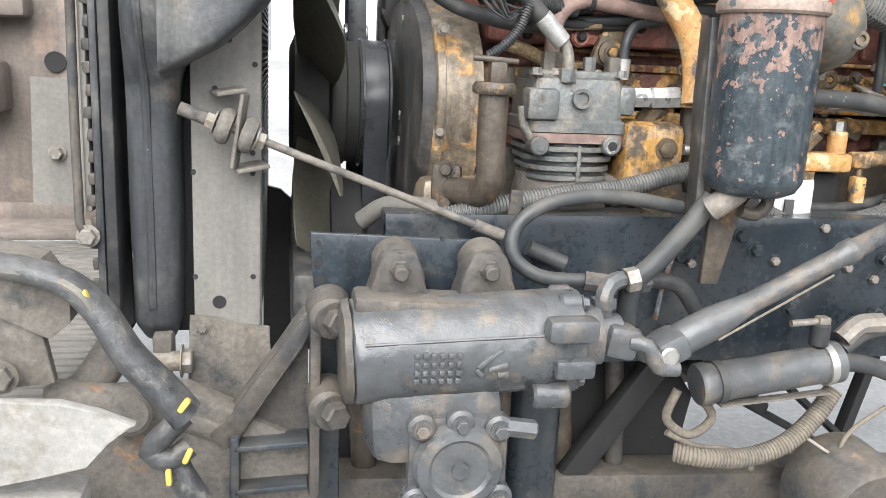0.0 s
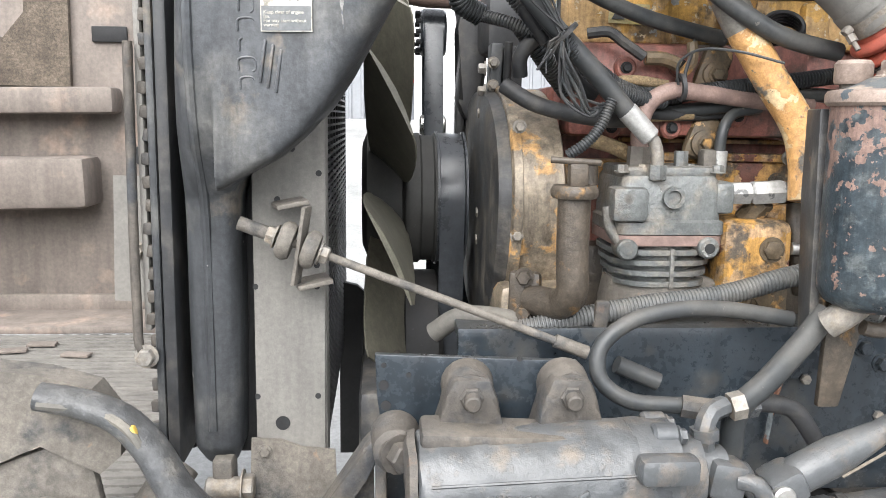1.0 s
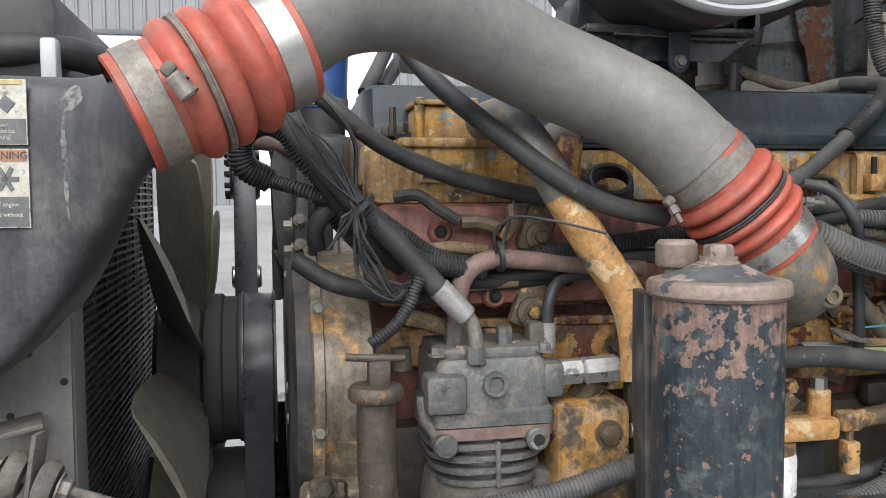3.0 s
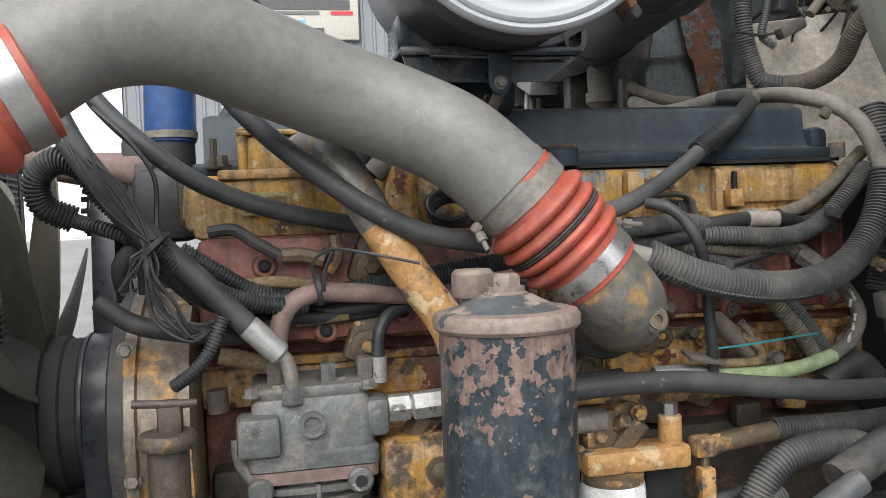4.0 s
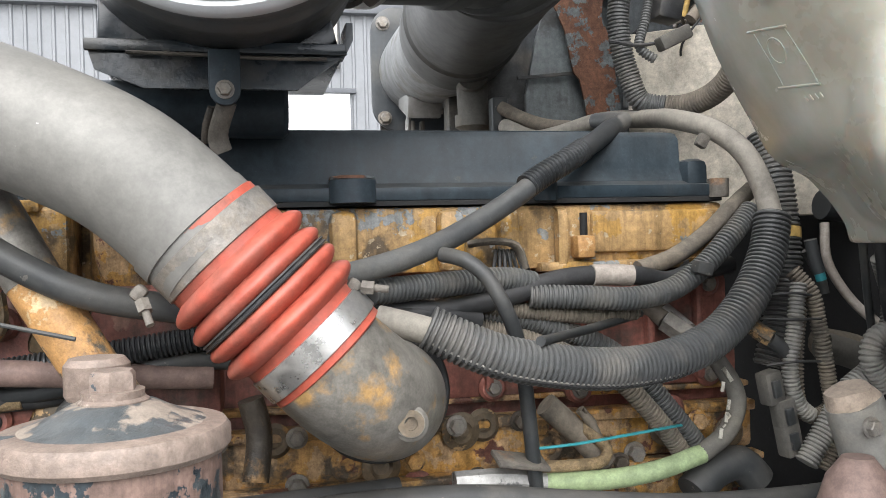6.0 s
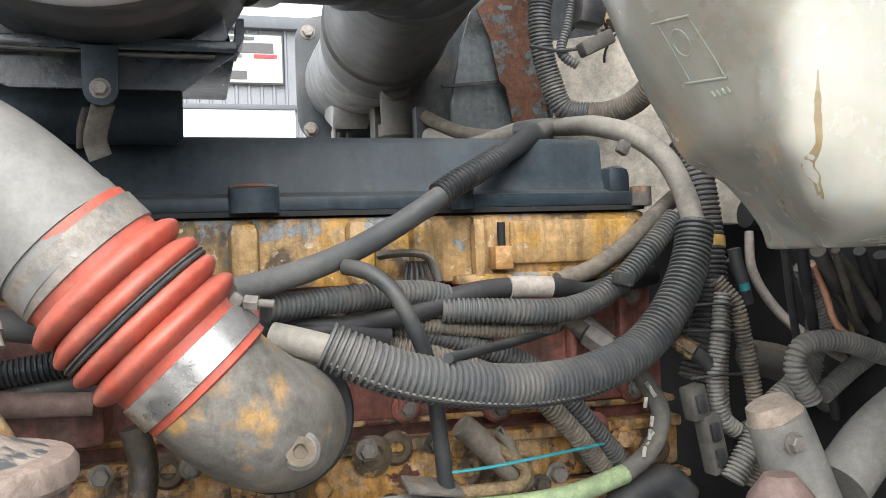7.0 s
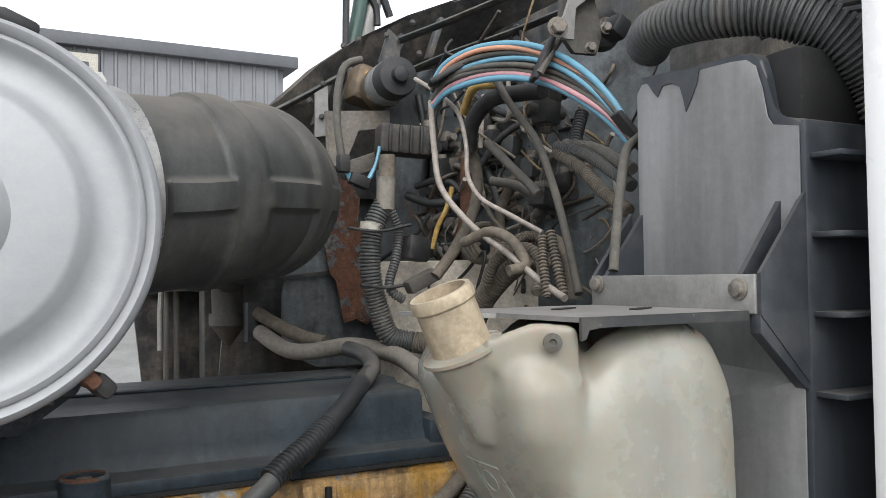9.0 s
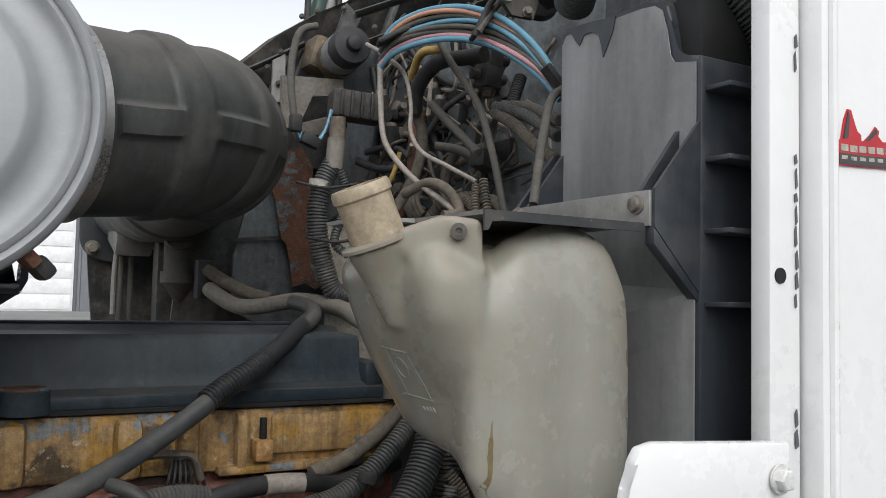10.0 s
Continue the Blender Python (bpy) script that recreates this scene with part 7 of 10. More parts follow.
hose("braided_line", [(0.768, -0.13, 1.223), (0.812, -0.13, 1.221), (0.853, -0.12, 1.221), (0.862, -0.11, 1.232), (0.84, -0.1, 1.253), (0.841, -0.09, 1.258)], 0.007, "braid", "oily braided line against the block", group=H)
hose("braided_line", [(0.793, -0.09, 1.286), (0.818, -0.09, 1.263), (0.848, -0.09, 1.232), (0.867, -0.09, 1.209)], 0.015, "conduit_brown", "oily braided line against the block", group=H)
hose("long_hose", [(0.462, -0.22, 1.219), (0.553, -0.22, 1.224), (0.662, -0.22, 1.221), (0.784, -0.22, 1.204), (0.916, -0.21, 1.186), (1.072, -0.2, 1.179), (1.212, -0.18, 1.179)], 0.0155, "rubber", "long dusty black hose low along the engine", group=H, n=16)
hose("conduit", [(0.852, -0.15, 1.12), (0.933, -0.15, 1.118), (1.032, -0.14, 1.115), (1.155, -0.13, 1.121)], 0.017, "conduit", "black corrugated conduit on the fuel line", 0.0055, 0.0026, group=H)
hose("conduit", [(0.765, -0.2, 0.95), (0.778, -0.2, 1.01), (0.804, -0.2, 1.06), (0.836, -0.2, 1.088), (0.880, -0.2, 1.101), (0.946, -0.2, 1.101), (1.025, -0.2, 1.078), (1.099, -0.2, 1.088)], 0.022, "conduit", "thick black corrugated conduit below the fuel line", 0.006, 0.0022, group=H)
hose("steering_column", [(0.804, -0.36, 1.109), (0.887, -0.35, 1.144), (0.99, -0.34, 1.179)], 0.024, "black_dusty", "dusty grey steering column tube", category="tube")
hose("hose", [(1.069, -0.1, 1.173), (1.045, -0.1, 1.197), (1.012, -0.1, 1.192), (0.973, -0.11, 1.169)], 0.022, "rubber", "short fat hose at the block's rear", group=H)
hose("hose", [(0.449, -0.14, 1.324), (0.457, -0.14, 1.286), (0.452, -0.15, 1.239)], 0.014, "oily", "oily pipe beside the elbow", group=H)
hose("conduit", [(0.02, -0.11, 1.395), (0.078, -0.13, 1.367), (0.154, -0.13, 1.361), (0.21, -0.13, 1.366), (0.266, -0.13, 1.373), (0.357, -0.13, 1.384), (0.452, -0.13, 1.397), (0.56, -0.12, 1.41)], 0.0135, "conduit_black", "long black conduit running behind the boot", 0.005, 0.0023, group=H)

hose("ac_line", [(0.916, 0.46, 1.732), (0.947, 0.43, 1.708), (0.977, 0.39, 1.689), (1.007, 0.34, 1.678)], 0.0125, "conduit_brown", "dusty grey air conditioning line", group=H)
solo("expansion_block", add_box(nb(), (0.914, 0.47, 1.713), (0.03, 0.03, 0.075), bevel=0.004), "rubber", "black block where two lines meet the wall", "fitting")

vf = thing("fuel_valve", (0.59, -0.15, 1.14), "oily brass fuel valve with a bolted flange beside the canister", "valve")
part("flange", add_plate(nb(), [(0.575, 1.150), (0.592, 1.178), (0.612, 1.186), (0.640, 1.176), (0.643, 1.158), (0.618, 1.140), (0.588, 1.128)], 0.016, (0, -0.145, 0), bevel=0.003), "pump", vf)
part("stem", add_cyl(nb(), (0.585, -0.16, 1.150), (0.600, -0.185, 1.166), 0.011, bev=0.002, n=16), "pump", vf)
for q in ((0.563, -0.17, 1.143), (0.624, -0.17, 1.1695)):
    part("bolt", add_bolt(nb(), q, (0, -1, 0), 0.0095, 0.010), "yellow", vf)
part("union_tube", add_cyl(nb(), (0.49, -0.17, 1.165), (0.575, -0.165, 1.163), 0.017, bev=0.003, n=20), "dull_steel", vf, "dull steel union tube")

# left half, above the compressor
hose("hose", [(-0.17, -0.06, 1.75), (-0.135, -0.075, 1.69), (-0.095, -0.09, 1.632), (-0.039, -0.12, 1.575), (0.024, -0.13, 1.525), (0.112, -0.13, 1.486), (0.191, -0.12, 1.466), (0.265, -0.11, 1.452)], 0.0125, "rubber", "black coolant hose across the housing", group=H)
hose("hose", [(0.058, -0.13, 1.656), (0.09, -0.16, 1.611), (0.134, -0.2, 1.563), (0.186, -0.22, 1.519), (0.241, -0.23, 1.478), (0.308, -0.23, 1.444), (0.397, -0.22, 1.425)], 0.0138, "rubber", "black hose passing under the charge pipe", group=H)
hose("hose", [(-0.096, -0.16, 1.372), (-0.055, -0.18, 1.346), (-0.0, -0.18, 1.331), (0.057, -0.17, 1.323), (0.113, -0.14, 1.322)], 0.0125, "rubber_black", "black hose over the front housing", group=H)
hose("conduit", [(0.057, -0.22, 1.351), (0.037, -0.225, 1.308), (0.016, -0.225, 1.285), (-0.008, -0.22, 1.268)], 0.0085, "conduit_black", "short black corrugated lead hanging down", 0.0045, 0.0015, group=H)
hose("conduit", [(0.005, -0.15, 1.435), (0.048, -0.14, 1.404), (0.093, -0.13, 1.375), (0.158, -0.11, 1.36), (0.208, -0.1, 1.358)], 0.011, "conduit_black", "black corrugated conduit over the block", 0.005, 0.0023, group=H)
hose("conduit", [(0.093, -0.12, 1.34), (0.173, -0.11, 1.331), (0.24, -0.1, 1.332), (0.327, -0.09, 1.342)], 0.010, "rubber_black", "black wiring loom lying over the block", group=H)
hose("braided_line", [(0.072, -0.12, 1.38), (0.118, -0.12, 1.384), (0.172, -0.12, 1.377)], 0.0085, "braid", "oil-stained braided sleeve over the block", group=H)
hose("braided_line", [(0.148, -0.11, 1.325), (0.188, -0.11, 1.327), (0.221, -0.11, 1.33)], 0.006, "braid", "oil-stained braided sleeve over the block", group=H)
hose("braided_line", [(0.045, -0.13, 1.291), (0.082, -0.13, 1.281), (0.114, -0.12, 1.268)], 0.012, "braid", "bundle of ochre oil-stained leads", group=H)
hose("hose", [(0.17, -0.10, 1.335), (0.25, -0.11, 1.343), (0.33, -0.12, 1.358), (0.40, -0.12, 1.366), (0.48, -0.12, 1.36)], 0.0115, "rubber", "grey-black hose behind the diagonal tube", group=H)
hose("loom_conduit", [(-0.128, -0.12, 1.479), (-0.161, -0.13, 1.498), (-0.165, -0.14, 1.533), (-0.139, -0.15, 1.553), (-0.109, -0.16, 1.545), (-0.083, -0.16, 1.509), (-0.043, -0.16, 1.466)], 0.018, "conduit_black", "black corrugated loom looping under the boot", 0.0052, 0.0025, group=H)
hose("loom_conduit", [(-0.135, -0.12, 1.48), (-0.092, -0.15, 1.467), (-0.044, -0.16, 1.448)], 0.010, "conduit_black", "thin black corrugated loom beside the boot", 0.0048, 0.0016, group=H)
hose("loom", [(-0.129, -0.14, 1.571), (-0.096, -0.16, 1.53), (-0.064, -0.165, 1.48), (-0.031, -0.165, 1.437)], 0.012, "rubber_black", "black wiring loom under the charge pipe", group=H)
hose("hose", [(-0.068, -0.12, 1.467), (-0.038, -0.12, 1.429), (-0.009, -0.1, 1.397), (0.021, -0.08, 1.364)], 0.016, "conduit_black", "dark conduit beside the bracket", 0.0055, 0.0026, group=H)
for i in range(9):
    r = random.Random(i)
    a, b, c, d, e2 = [(-0.024, -0.235, 1.444), (-0.021, -0.24, 1.411), (-0.009, -0.235, 1.366), (0.021, -0.23, 1.337), (0.047, -0.21, 1.344)]
    j = lambda p, s: (p[0] + r.uniform(-s, s), p[1] + r.uniform(-0.01, 0.004), p[2] + r.uniform(-s, s))
    hose("wire", [j(a, 0.004), j(b, 0.008), j(c, 0.014), j(d, 0.014), j(e2, 0.006)], 0.0022, random.choice(("rubber", "rubber_black", "rubber_black")), "loose thin wire hanging from the loom", n=6, category="wire", group="loose wires")
hose("wire", [(-0.093, -0.15, 1.619), (-0.046, -0.17, 1.571), (-0.02, -0.18, 1.528), (-0.019, -0.18, 1.486), (-0.02, -0.19, 1.451)], 0.003, "rubber_black", "thin black wire tied to the loom", n=6, category="wire")
hose("wire", [(0.213, -0.12, 1.448), (0.20, -0.14, 1.42), (0.188, -0.155, 1.395), (0.185, -0.16, 1.37)], 0.003, "rubber_black", "loose end of a black cable tie", n=6, category="cable tie")
hose("wire", [(0.176, -0.16, 1.377), (0.171, -0.17, 1.408), (0.19, -0.19, 1.426), (0.229, -0.24, 1.423), (0.3, -0.25, 1.406)], 0.0022, "rubber", "long loose cable tie tail", n=6, category="cable tie")
for p in [(-0.027, -0.18, 1.447), (0.174, -0.168, 1.372)]:
    solo("cable_tie", add_lathe(nb(), p, (1, 0, -0.9) if p[0] < 0.1 else (1, 0, 0.1), [(0.016, 0), (0.021, 0.001), (0.021, 0.007), (0.016, 0.008)], 20), "rubber_black", "black cable tie round the loom", "cable tie")
solo("sensor_plug", add_tube(nb(), [(0.04, -0.12, 1.455), (0.073, -0.13, 1.457), (0.092, -0.13, 1.444), (0.129, -0.13, 1.42)], 0.0085, 8), "rubber_black", "black sensor plug on the head", "connector")
solo("brass_fitting", add_tube(nb(), [(0.134, -0.12, 1.419), (0.166, -0.12, 1.418), (0.189, -0.12, 1.409)], 0.011, 8), "pump", "brass fitting on the block", "fitting")
solo("brass_fitting", add_tube(nb(), [(0.205, -0.13, 1.444), (0.207, -0.13, 1.413), (0.196, -0.12, 1.397)], 0.009, 8), "pump", "upright oily brass fitting on the block", "fitting")
solo("brass_fitting", add_tube(nb(), [(0.041, -0.16, 1.251), (0.043, -0.16, 1.221)], 0.014, 10), "oily", "oily capped fitting beside the compressor", "fitting")
for p, r in (((0.245, -0.1, 1.285), 0.022), ((0.256, -0.1, 1.396), 0.020)):
    b = thing("block_bracket", p, "yellow cast bracket bolted to the block", "bracket")
    part("plate", add_box(nb(), (p[0], p[1] + 0.01, p[2] + 0.01), (0.05, 0.02, 0.075), (0, 20, 0), bevel=0.012), "pump", b)
    part("boss", add_lathe(nb(), p, (0, -1, 0), [(0, -0.01), (r, -0.01), (r, 0.006), (r * 0.6, 0.008), (0, 0.008)], 24), "pump", b)
    part("bolt", add_bolt(nb(), (p[0], p[1] - 0.008, p[2]), (0, -1, 0), 0.010, 0.01), "pump", b)
coil = thing("coiled_lead", (0.384, -0.06, 1.481), "coiled black lead tucked behind the pipe", "lead")
for i in range(5):
    c = Vector((0.381, -0.07, 1.48)) + Vector((0.003 * i, 0.006 * i, -0.004 * i))
    part("coil", add_tube(nb(), [c + Vector((0.033 * math.cos(a), 0.01 * math.sin(a), 0.022 * math.sin(a))) for a in [2 * math.pi * k / 12 for k in range(13)]], 0.004, 8), "rubber_black", coil)


def blue_hose():
    b = thing("coolant_hose", (-0.03, 0.2, 1.6), "blue silicone coolant hose with a clamp above a black pipe", "hose")
    part("sleeve", add_cyl(nb(), (-0.035, 0.22, 1.605), (-0.03, 0.22, 1.73), 0.043, bev=0.004, n=28), "blue", b)
    part("clamp", add_lathe(nb(), (-0.035, 0.22, 1.612), (0, 0, 1), [(0.04, 0), (0.046, 0.001), (0.046, 0.013), (0.04, 0.014)], 28), "dull_steel", b)
    part("pipe", add_cyl(nb(), (-0.035, 0.22, 1.45), (-0.035, 0.22, 1.61), 0.04, n=24), "rubber_black", b)
    part("neck", add_box(nb(), (-0.04, 0.2, 1.50), (0.10, 0.16, 0.12), bevel=0.02), "rubber_black", b)
    s = thing("radiator_hose", (-0.1, 0.3, 1.55), "pale pink-grey radiator hose", "hose")
    part("tube", add_tube(nb(), [(-0.30, 0.34, 1.60), (-0.2, 0.33, 1.575), (-0.12, 0.32, 1.57), (-0.06, 0.28, 1.55)], 0.03, 18), "mauve", s)
    hose("hose", [(0.049, 0.3, 1.647), (0.079, 0.34, 1.699), (0.105, 0.38, 1.748)], 0.014, "rubber", "black hose rising behind the valve cover", group=H)
    hose("hose", [(0.089, 0.36, 1.665), (0.121, 0.4, 1.709), (0.155, 0.44, 1.759)], 0.014, "rubber", "black hose rising behind the valve cover", group=H)


blue_hose()
hose("upper_hose", [(-0.02, 0.1, 1.818), (0.027, 0.1, 1.831), (0.073, 0.1, 1.831), (0.105, 0.12, 1.815), (0.115, 0.14, 1.792), (0.117, 0.16, 1.741), (0.115, 0.18, 1.67)], 0.020, "rubber_black", "black hose arching behind the charge pipe", group=H)

# ---- air cleaner ----
def add_form(bm, points, radius, n=96, step=0.005):
    """A tube along a smooth line whose radius is a function of the way along it and the angle round it (0: near side, 90: top)."""
    line = spline(points, step)
    rings, gone = [], 0.0
    for i, p in enumerate(line):
        way = (line[min(i + 1, len(line) - 1)] - line[max(i - 1, 0)]).normalized()
        side = way.cross(Vector((0, 0, 1))).normalized()
        up = side.cross(way)
        if i:
            gone += (p - line[i - 1]).length
        ring = []
        for k in range(n):
            a = 2 * math.pi * k / n
            r = radius(gone, math.degrees(a) if a < math.pi else math.degrees(a) - 360)
            ring.append(p + r * (math.cos(a) * side + math.sin(a) * up))
        rings.append(ring)
    return add_loft(bm, rings)


def air_cleaner():
    a = thing("air_cleaner", (0.46, -0.2, 1.66), "black air cleaner with a zinc lid and ribbed rubber outlet", "air cleaner")
    w = Vector((0.183, 0.981, -0.07)).normalized()
    c = Vector((0.4387, -0.3231, 1.8434))
    part("lid", add_lathe(nb(), c, w, [(0, -0.026), (0.046, -0.026), (0.050, -0.024), (0.058, -0.014), (0.104, -0.014), (0.109, -0.012), (0.116, -0.002), (0.124, 0.004), (0.140, 0.004), (0.147, 0.001), (0.150, -0.004), (0.153, -0.006), (0.156, -0.004), (0.158, 0.0), (0.161, -0.006), (0.165, -0.008), (0.169, -0.004), (0.1705, 0.002), (0.169, 0.010), (0.163, 0.015), (0, 0.016)], 96), "zinc", a, "dull zinc dished lid")
    back = Vector((0.43, 0.0, 1.842))
    ax = back - c
    part("drum", add_lathe(nb(), c + ax.normalized() * 0.014, ax, [(0, 0), (0.162, 0), (0.164, 0.012), (0.160, 0.02), (0.160, 0.05), (0.163, 0.056), (0.163, 0.07), (0.160, 0.076), (0.160, 0.29), (0.15, 0.31), (0, 0.315)], 64), "aircl", a, "black air cleaner drum")
    line = [(0.54, -0.075, 1.885), (0.65, -0.035, 1.895), (0.74, 0.0, 1.905), (0.80, 0.065, 1.91), (0.825, 0.18, 1.91), (0.845, 0.4, 1.90), (0.862, 0.53, 1.90), (0.868, 0.585, 1.90)]

    def swell(s, deg):
        r = 0.1185 - 0.010 * min(1, s / 0.75)
        bar = max(max(0, 1 - abs(s - m) / h) for m, h in ((0.176, 0.020), (0.268, 0.017), (0.335, 0.015)))
        strip = max(0, 1 - abs(deg + 5.5) / 10) if s > 0.07 else 0
        lift = min(1, 4.0 * max(bar, strip if s < 0.42 else 0))
        cuff = min(1, max(0, (s - 0.70) / 0.006))
        return r + 0.0065 * lift + 0.006 * cuff

    part("rubber_outlet", add_form(nb(), line, swell, 200, 0.0035), "elbow_rubber", a, "dusty ribbed rubber outlet bending to the duct")
    p0, p1 = Vector(line[0]), Vector(line[1])
    u = (p1 - p0).normalized()
    part("band", add_lathe(nb(), p0 + u * 0.036, u, [(0.116, 0), (0.1245, 0.001), (0.1245, 0.027), (0.116, 0.028)], 72), "steel", a, "steel clamp band")
    top = p0 + u * 0.045 + Vector((0, 0, 0.127))
    part("band_bolt", add_cyl(nb(), top + Vector((0.004, -0.022, 0.003)), top + Vector((-0.002, 0.026, 0.003)), 0.006, n=10), "steel", a)
    part("band_nut", add_cyl(nb(), top + Vector((0.003, -0.012, 0.003)), top + Vector((0.002, 0.0, 0.003)), 0.011, n=6), "steel", a)
    part("drain_neck", add_tube(nb(), [(0.875, 0.50, 1.80), (0.882, 0.533, 1.79), (0.884, 0.535, 1.72)], 0.030, 20), "rubber_grey", a)
    part("drain_cup", add_lathe(nb(), (0.884, 0.535, 1.728), (0, 0, -1), [(0, 0), (0.036, 0), (0.036, 0.022), (0.03, 0.026), (0.006, 0.06), (0, 0.062)], 24), "rubber_grey", a, "rubber dust drain cup")
    low = c + Vector((0.115, -0.006, -0.135))
    part("latch", add_box(nb(), low + Vector((-0.004, 0, 0.004)), (0.012, 0.03, 0.018), (0, -45, 10), bevel=0.003), "rust", a, "rusty lid latch")
    part("latch_tip", add_box(nb(), low + Vector((0.008, 0.012, -0.004)), (0.016, 0.03, 0.022), (0, -45, 10), bevel=0.005), "rubber_black", a)
    part("latch", add_box(nb(), c + Vector((0.058, 0.02, 0.164)), (0.035, 0.03, 0.014), (0, 20, 10), bevel=0.005), "rubber_black", a)
    # cradle below
    b = thing("air_cleaner_bracket", (0.44, -0.1, 1.60), "black folded steel cradle under the air cleaner", "bracket")
    y = -0.175
    part("cradle", add_plate(nb(), [(0.303, 1.6825), (0.558, 1.6825), (0.505, 1.644), (0.355, 1.644), (0.309, 1.662)][::-1], 0.006, (0, y + 0.012, 0)), "rail_black", b)
    part("shelf", add_box(nb(), (0.428, y + 0.13, 1.687), (0.255, 0.26, 0.007), bevel=0.002), "rail_black", b)
    part("shelf_lip", add_box(nb(), (0.428, y + 0.002, 1.685), (0.255, 0.006, 0.012), bevel=0.002), "rail_black", b)
    part("end_hook", add_plate(nb(), [(0, 0), (0.012, 0.0), (0.018, 0.012), (0.018, 0.030), (0.011, 0.030), (0.010, 0.012)], 0.05, (0.545, y + 0.05, 1.683)), "rail_black", b)
    part("saddle", add_plate(nb(), [(0.305, 1.688), (0.556, 1.688), (0.545, 1.735), (0.50, 1.728), (0.44, 1.722), (0.38, 1.730), (0.335, 1.752), (0.308, 1.765)], 0.10, (0, y + 0.15, 0), bevel=0.003), "rail_black", b, "black saddle plate under the drum")
    part("round_tank", add_cyl(nb(), (0.277, 0.0, 1.650), (0.503, 0.0, 1.648), 0.033, n=32, bev=0.006), "cover_black", b, "dark blue-black cylinder behind the cradle")
    part("tab", add_plate(nb(), [(-0.0155, 0.04), (-0.0155, 0.0)] + arc(0, 0, 0.0155, 180, 360, 8) + [(0.0155, 0.04)], 0.006, (0.433, y - 0.006, 1.64), bevel=0.001), "cover_black", b)
    part("tab_bolt", add_bolt(nb(), (0.433, y - 0.012, 1.640), (0, -1, 0), 0.007, 0.007), "dull_steel", b)
    part("hanger_strap", add_tube(nb(), [(0.434, y, 1.628), (0.428, y + 0.01, 1.612), (0.424, y + 0.02, 1.597), (0.428, y + 0.025, 1.582)], 0.0115, 10, flat=0.35), "dirt_steel", b, "worn hanger strap")
    part("hanger_strap", add_tube(nb(), [(0.420, y + 0.008, 1.626), (0.414, y + 0.016, 1.610), (0.412, y + 0.026, 1.592)], 0.006, 10, flat=0.4), "grime_steel", b)
    part("edge_strip", add_tube(nb(), [(0.34, y - 0.003, 1.677), (0.40, y - 0.003, 1.676), (0.47, y - 0.003, 1.674), (0.535, y - 0.003, 1.674)], 0.004, 8, flat=0.5), "dirt_steel", b)


air_cleaner()


def intake_duct():
    d = thing("intake_duct", (0.79, 0.97, 1.7), "grey moulded intake duct with a bolted flange on the far side", "duct")
    part("flange", add_plate(nb(), rounded(-0.115, -0.15, 0.16, 0.15, 0.06, 7), 0.012, (0.87, 1.0, 1.91), bevel=0.002), "aircl", d, "dark bolted flange")
    part("duct", add_tube(nb(), [(0.878, 0.99, 1.905), (0.876, 0.90, 1.905), (0.872, 0.72, 1.90), (0.868, 0.57, 1.90)], 0.104, 48), "duct_grey", d)
    part("gusset", add_box(nb(), (0.85, 0.88, 1.81), (0.08, 0.12, 0.05), (20, 0, 0), bevel=0.006), "bracket_grey", d)
    for x, z in ((0.785, 2.02), (0.785, 1.79), (0.985, 2.015), (0.985, 1.80)):
        part("flange_bolt", add_bolt(nb(), (x, 0.988, z), (0, -1, 0), 0.013, 0.012), "dull_steel", d)
    p = thing("inner_fender", (0.95, 1.0, 1.4), "dusty black splash panel with a slotted rail behind the engine", "panel")
    part("sheet", add_plate(nb(), [(0.84, 1.2), (1.35, 1.2), (1.35, 1.82), (0.775, 1.82), (0.785, 1.70)], 0.01, (0, 1.03, 0)), "black_dusty", p)
    part("slot_rail", add_box(nb(), (0.835, 0.9, 1.66), (0.010, 0.02, 0.22), bevel=0.003), "rubber_grey", p)
    part("slot_rail", add_box(nb(), (0.858, 0.9, 1.66), (0.010, 0.02, 0.22), bevel=0.003), "rubber_grey", p)
    part("post", add_box(nb(), (0.96, 0.75, 1.66), (0.16, 0.05, 0.32), bevel=0.008), "black_dusty", p)
    part("arch_bracket", add_tube(nb(), [(0.822, 0.9, 1.635), (0.823, 0.9, 1.742), (0.83, 0.9, 1.788), (0.851, 0.9, 1.795), (0.909, 0.9, 1.793)], 0.006, 8), "bracket_grey", p)


intake_duct()

# ---- firewall and what hangs on it ----
def firewall():
    f = thing("firewall", (1.3, 0.4, 1.0), "grimy black cab firewall with a torn upper edge", "firewall", kind="structure")
    part("panel", add_box(nb(), (1.42, 0.38, 1.55), (0.03, 1.9, 1.5), bevel=0.004), "firewall", f)
    part("heat_blanket", add_box(nb(), (1.215, 0.14, 1.665), (0.02, 0.36, 0.31), (0, 0, 50), bevel=0.006), "cream", f, "pale quilted heat blanket")
    # flat black sheet stands in for the unlit depth behind the engine
    part("shade_sheet", add_box(nb(), (1.34, 0.0, 1.20), (0.02, 1.2, 0.66), bevel=0.004), "dark", f, "black sheet painted for the deep shade low on the firewall")
    part("inner_wall", add_plate(nb(), [(p[0], p[2]) for p in [(0.98, 0.5, 1.764), (1.004, 0.5, 1.873), (1.051, 0.5, 2.019), (1.304, 0.5, 2.068), (1.297, 0.5, 1.615), (1.048, 0.5, 1.619), (0.98, 0.5, 1.655)]], 0.01, (0, 0.51, 0)), "wall_paint", f, "blue-grey painted inner wall")
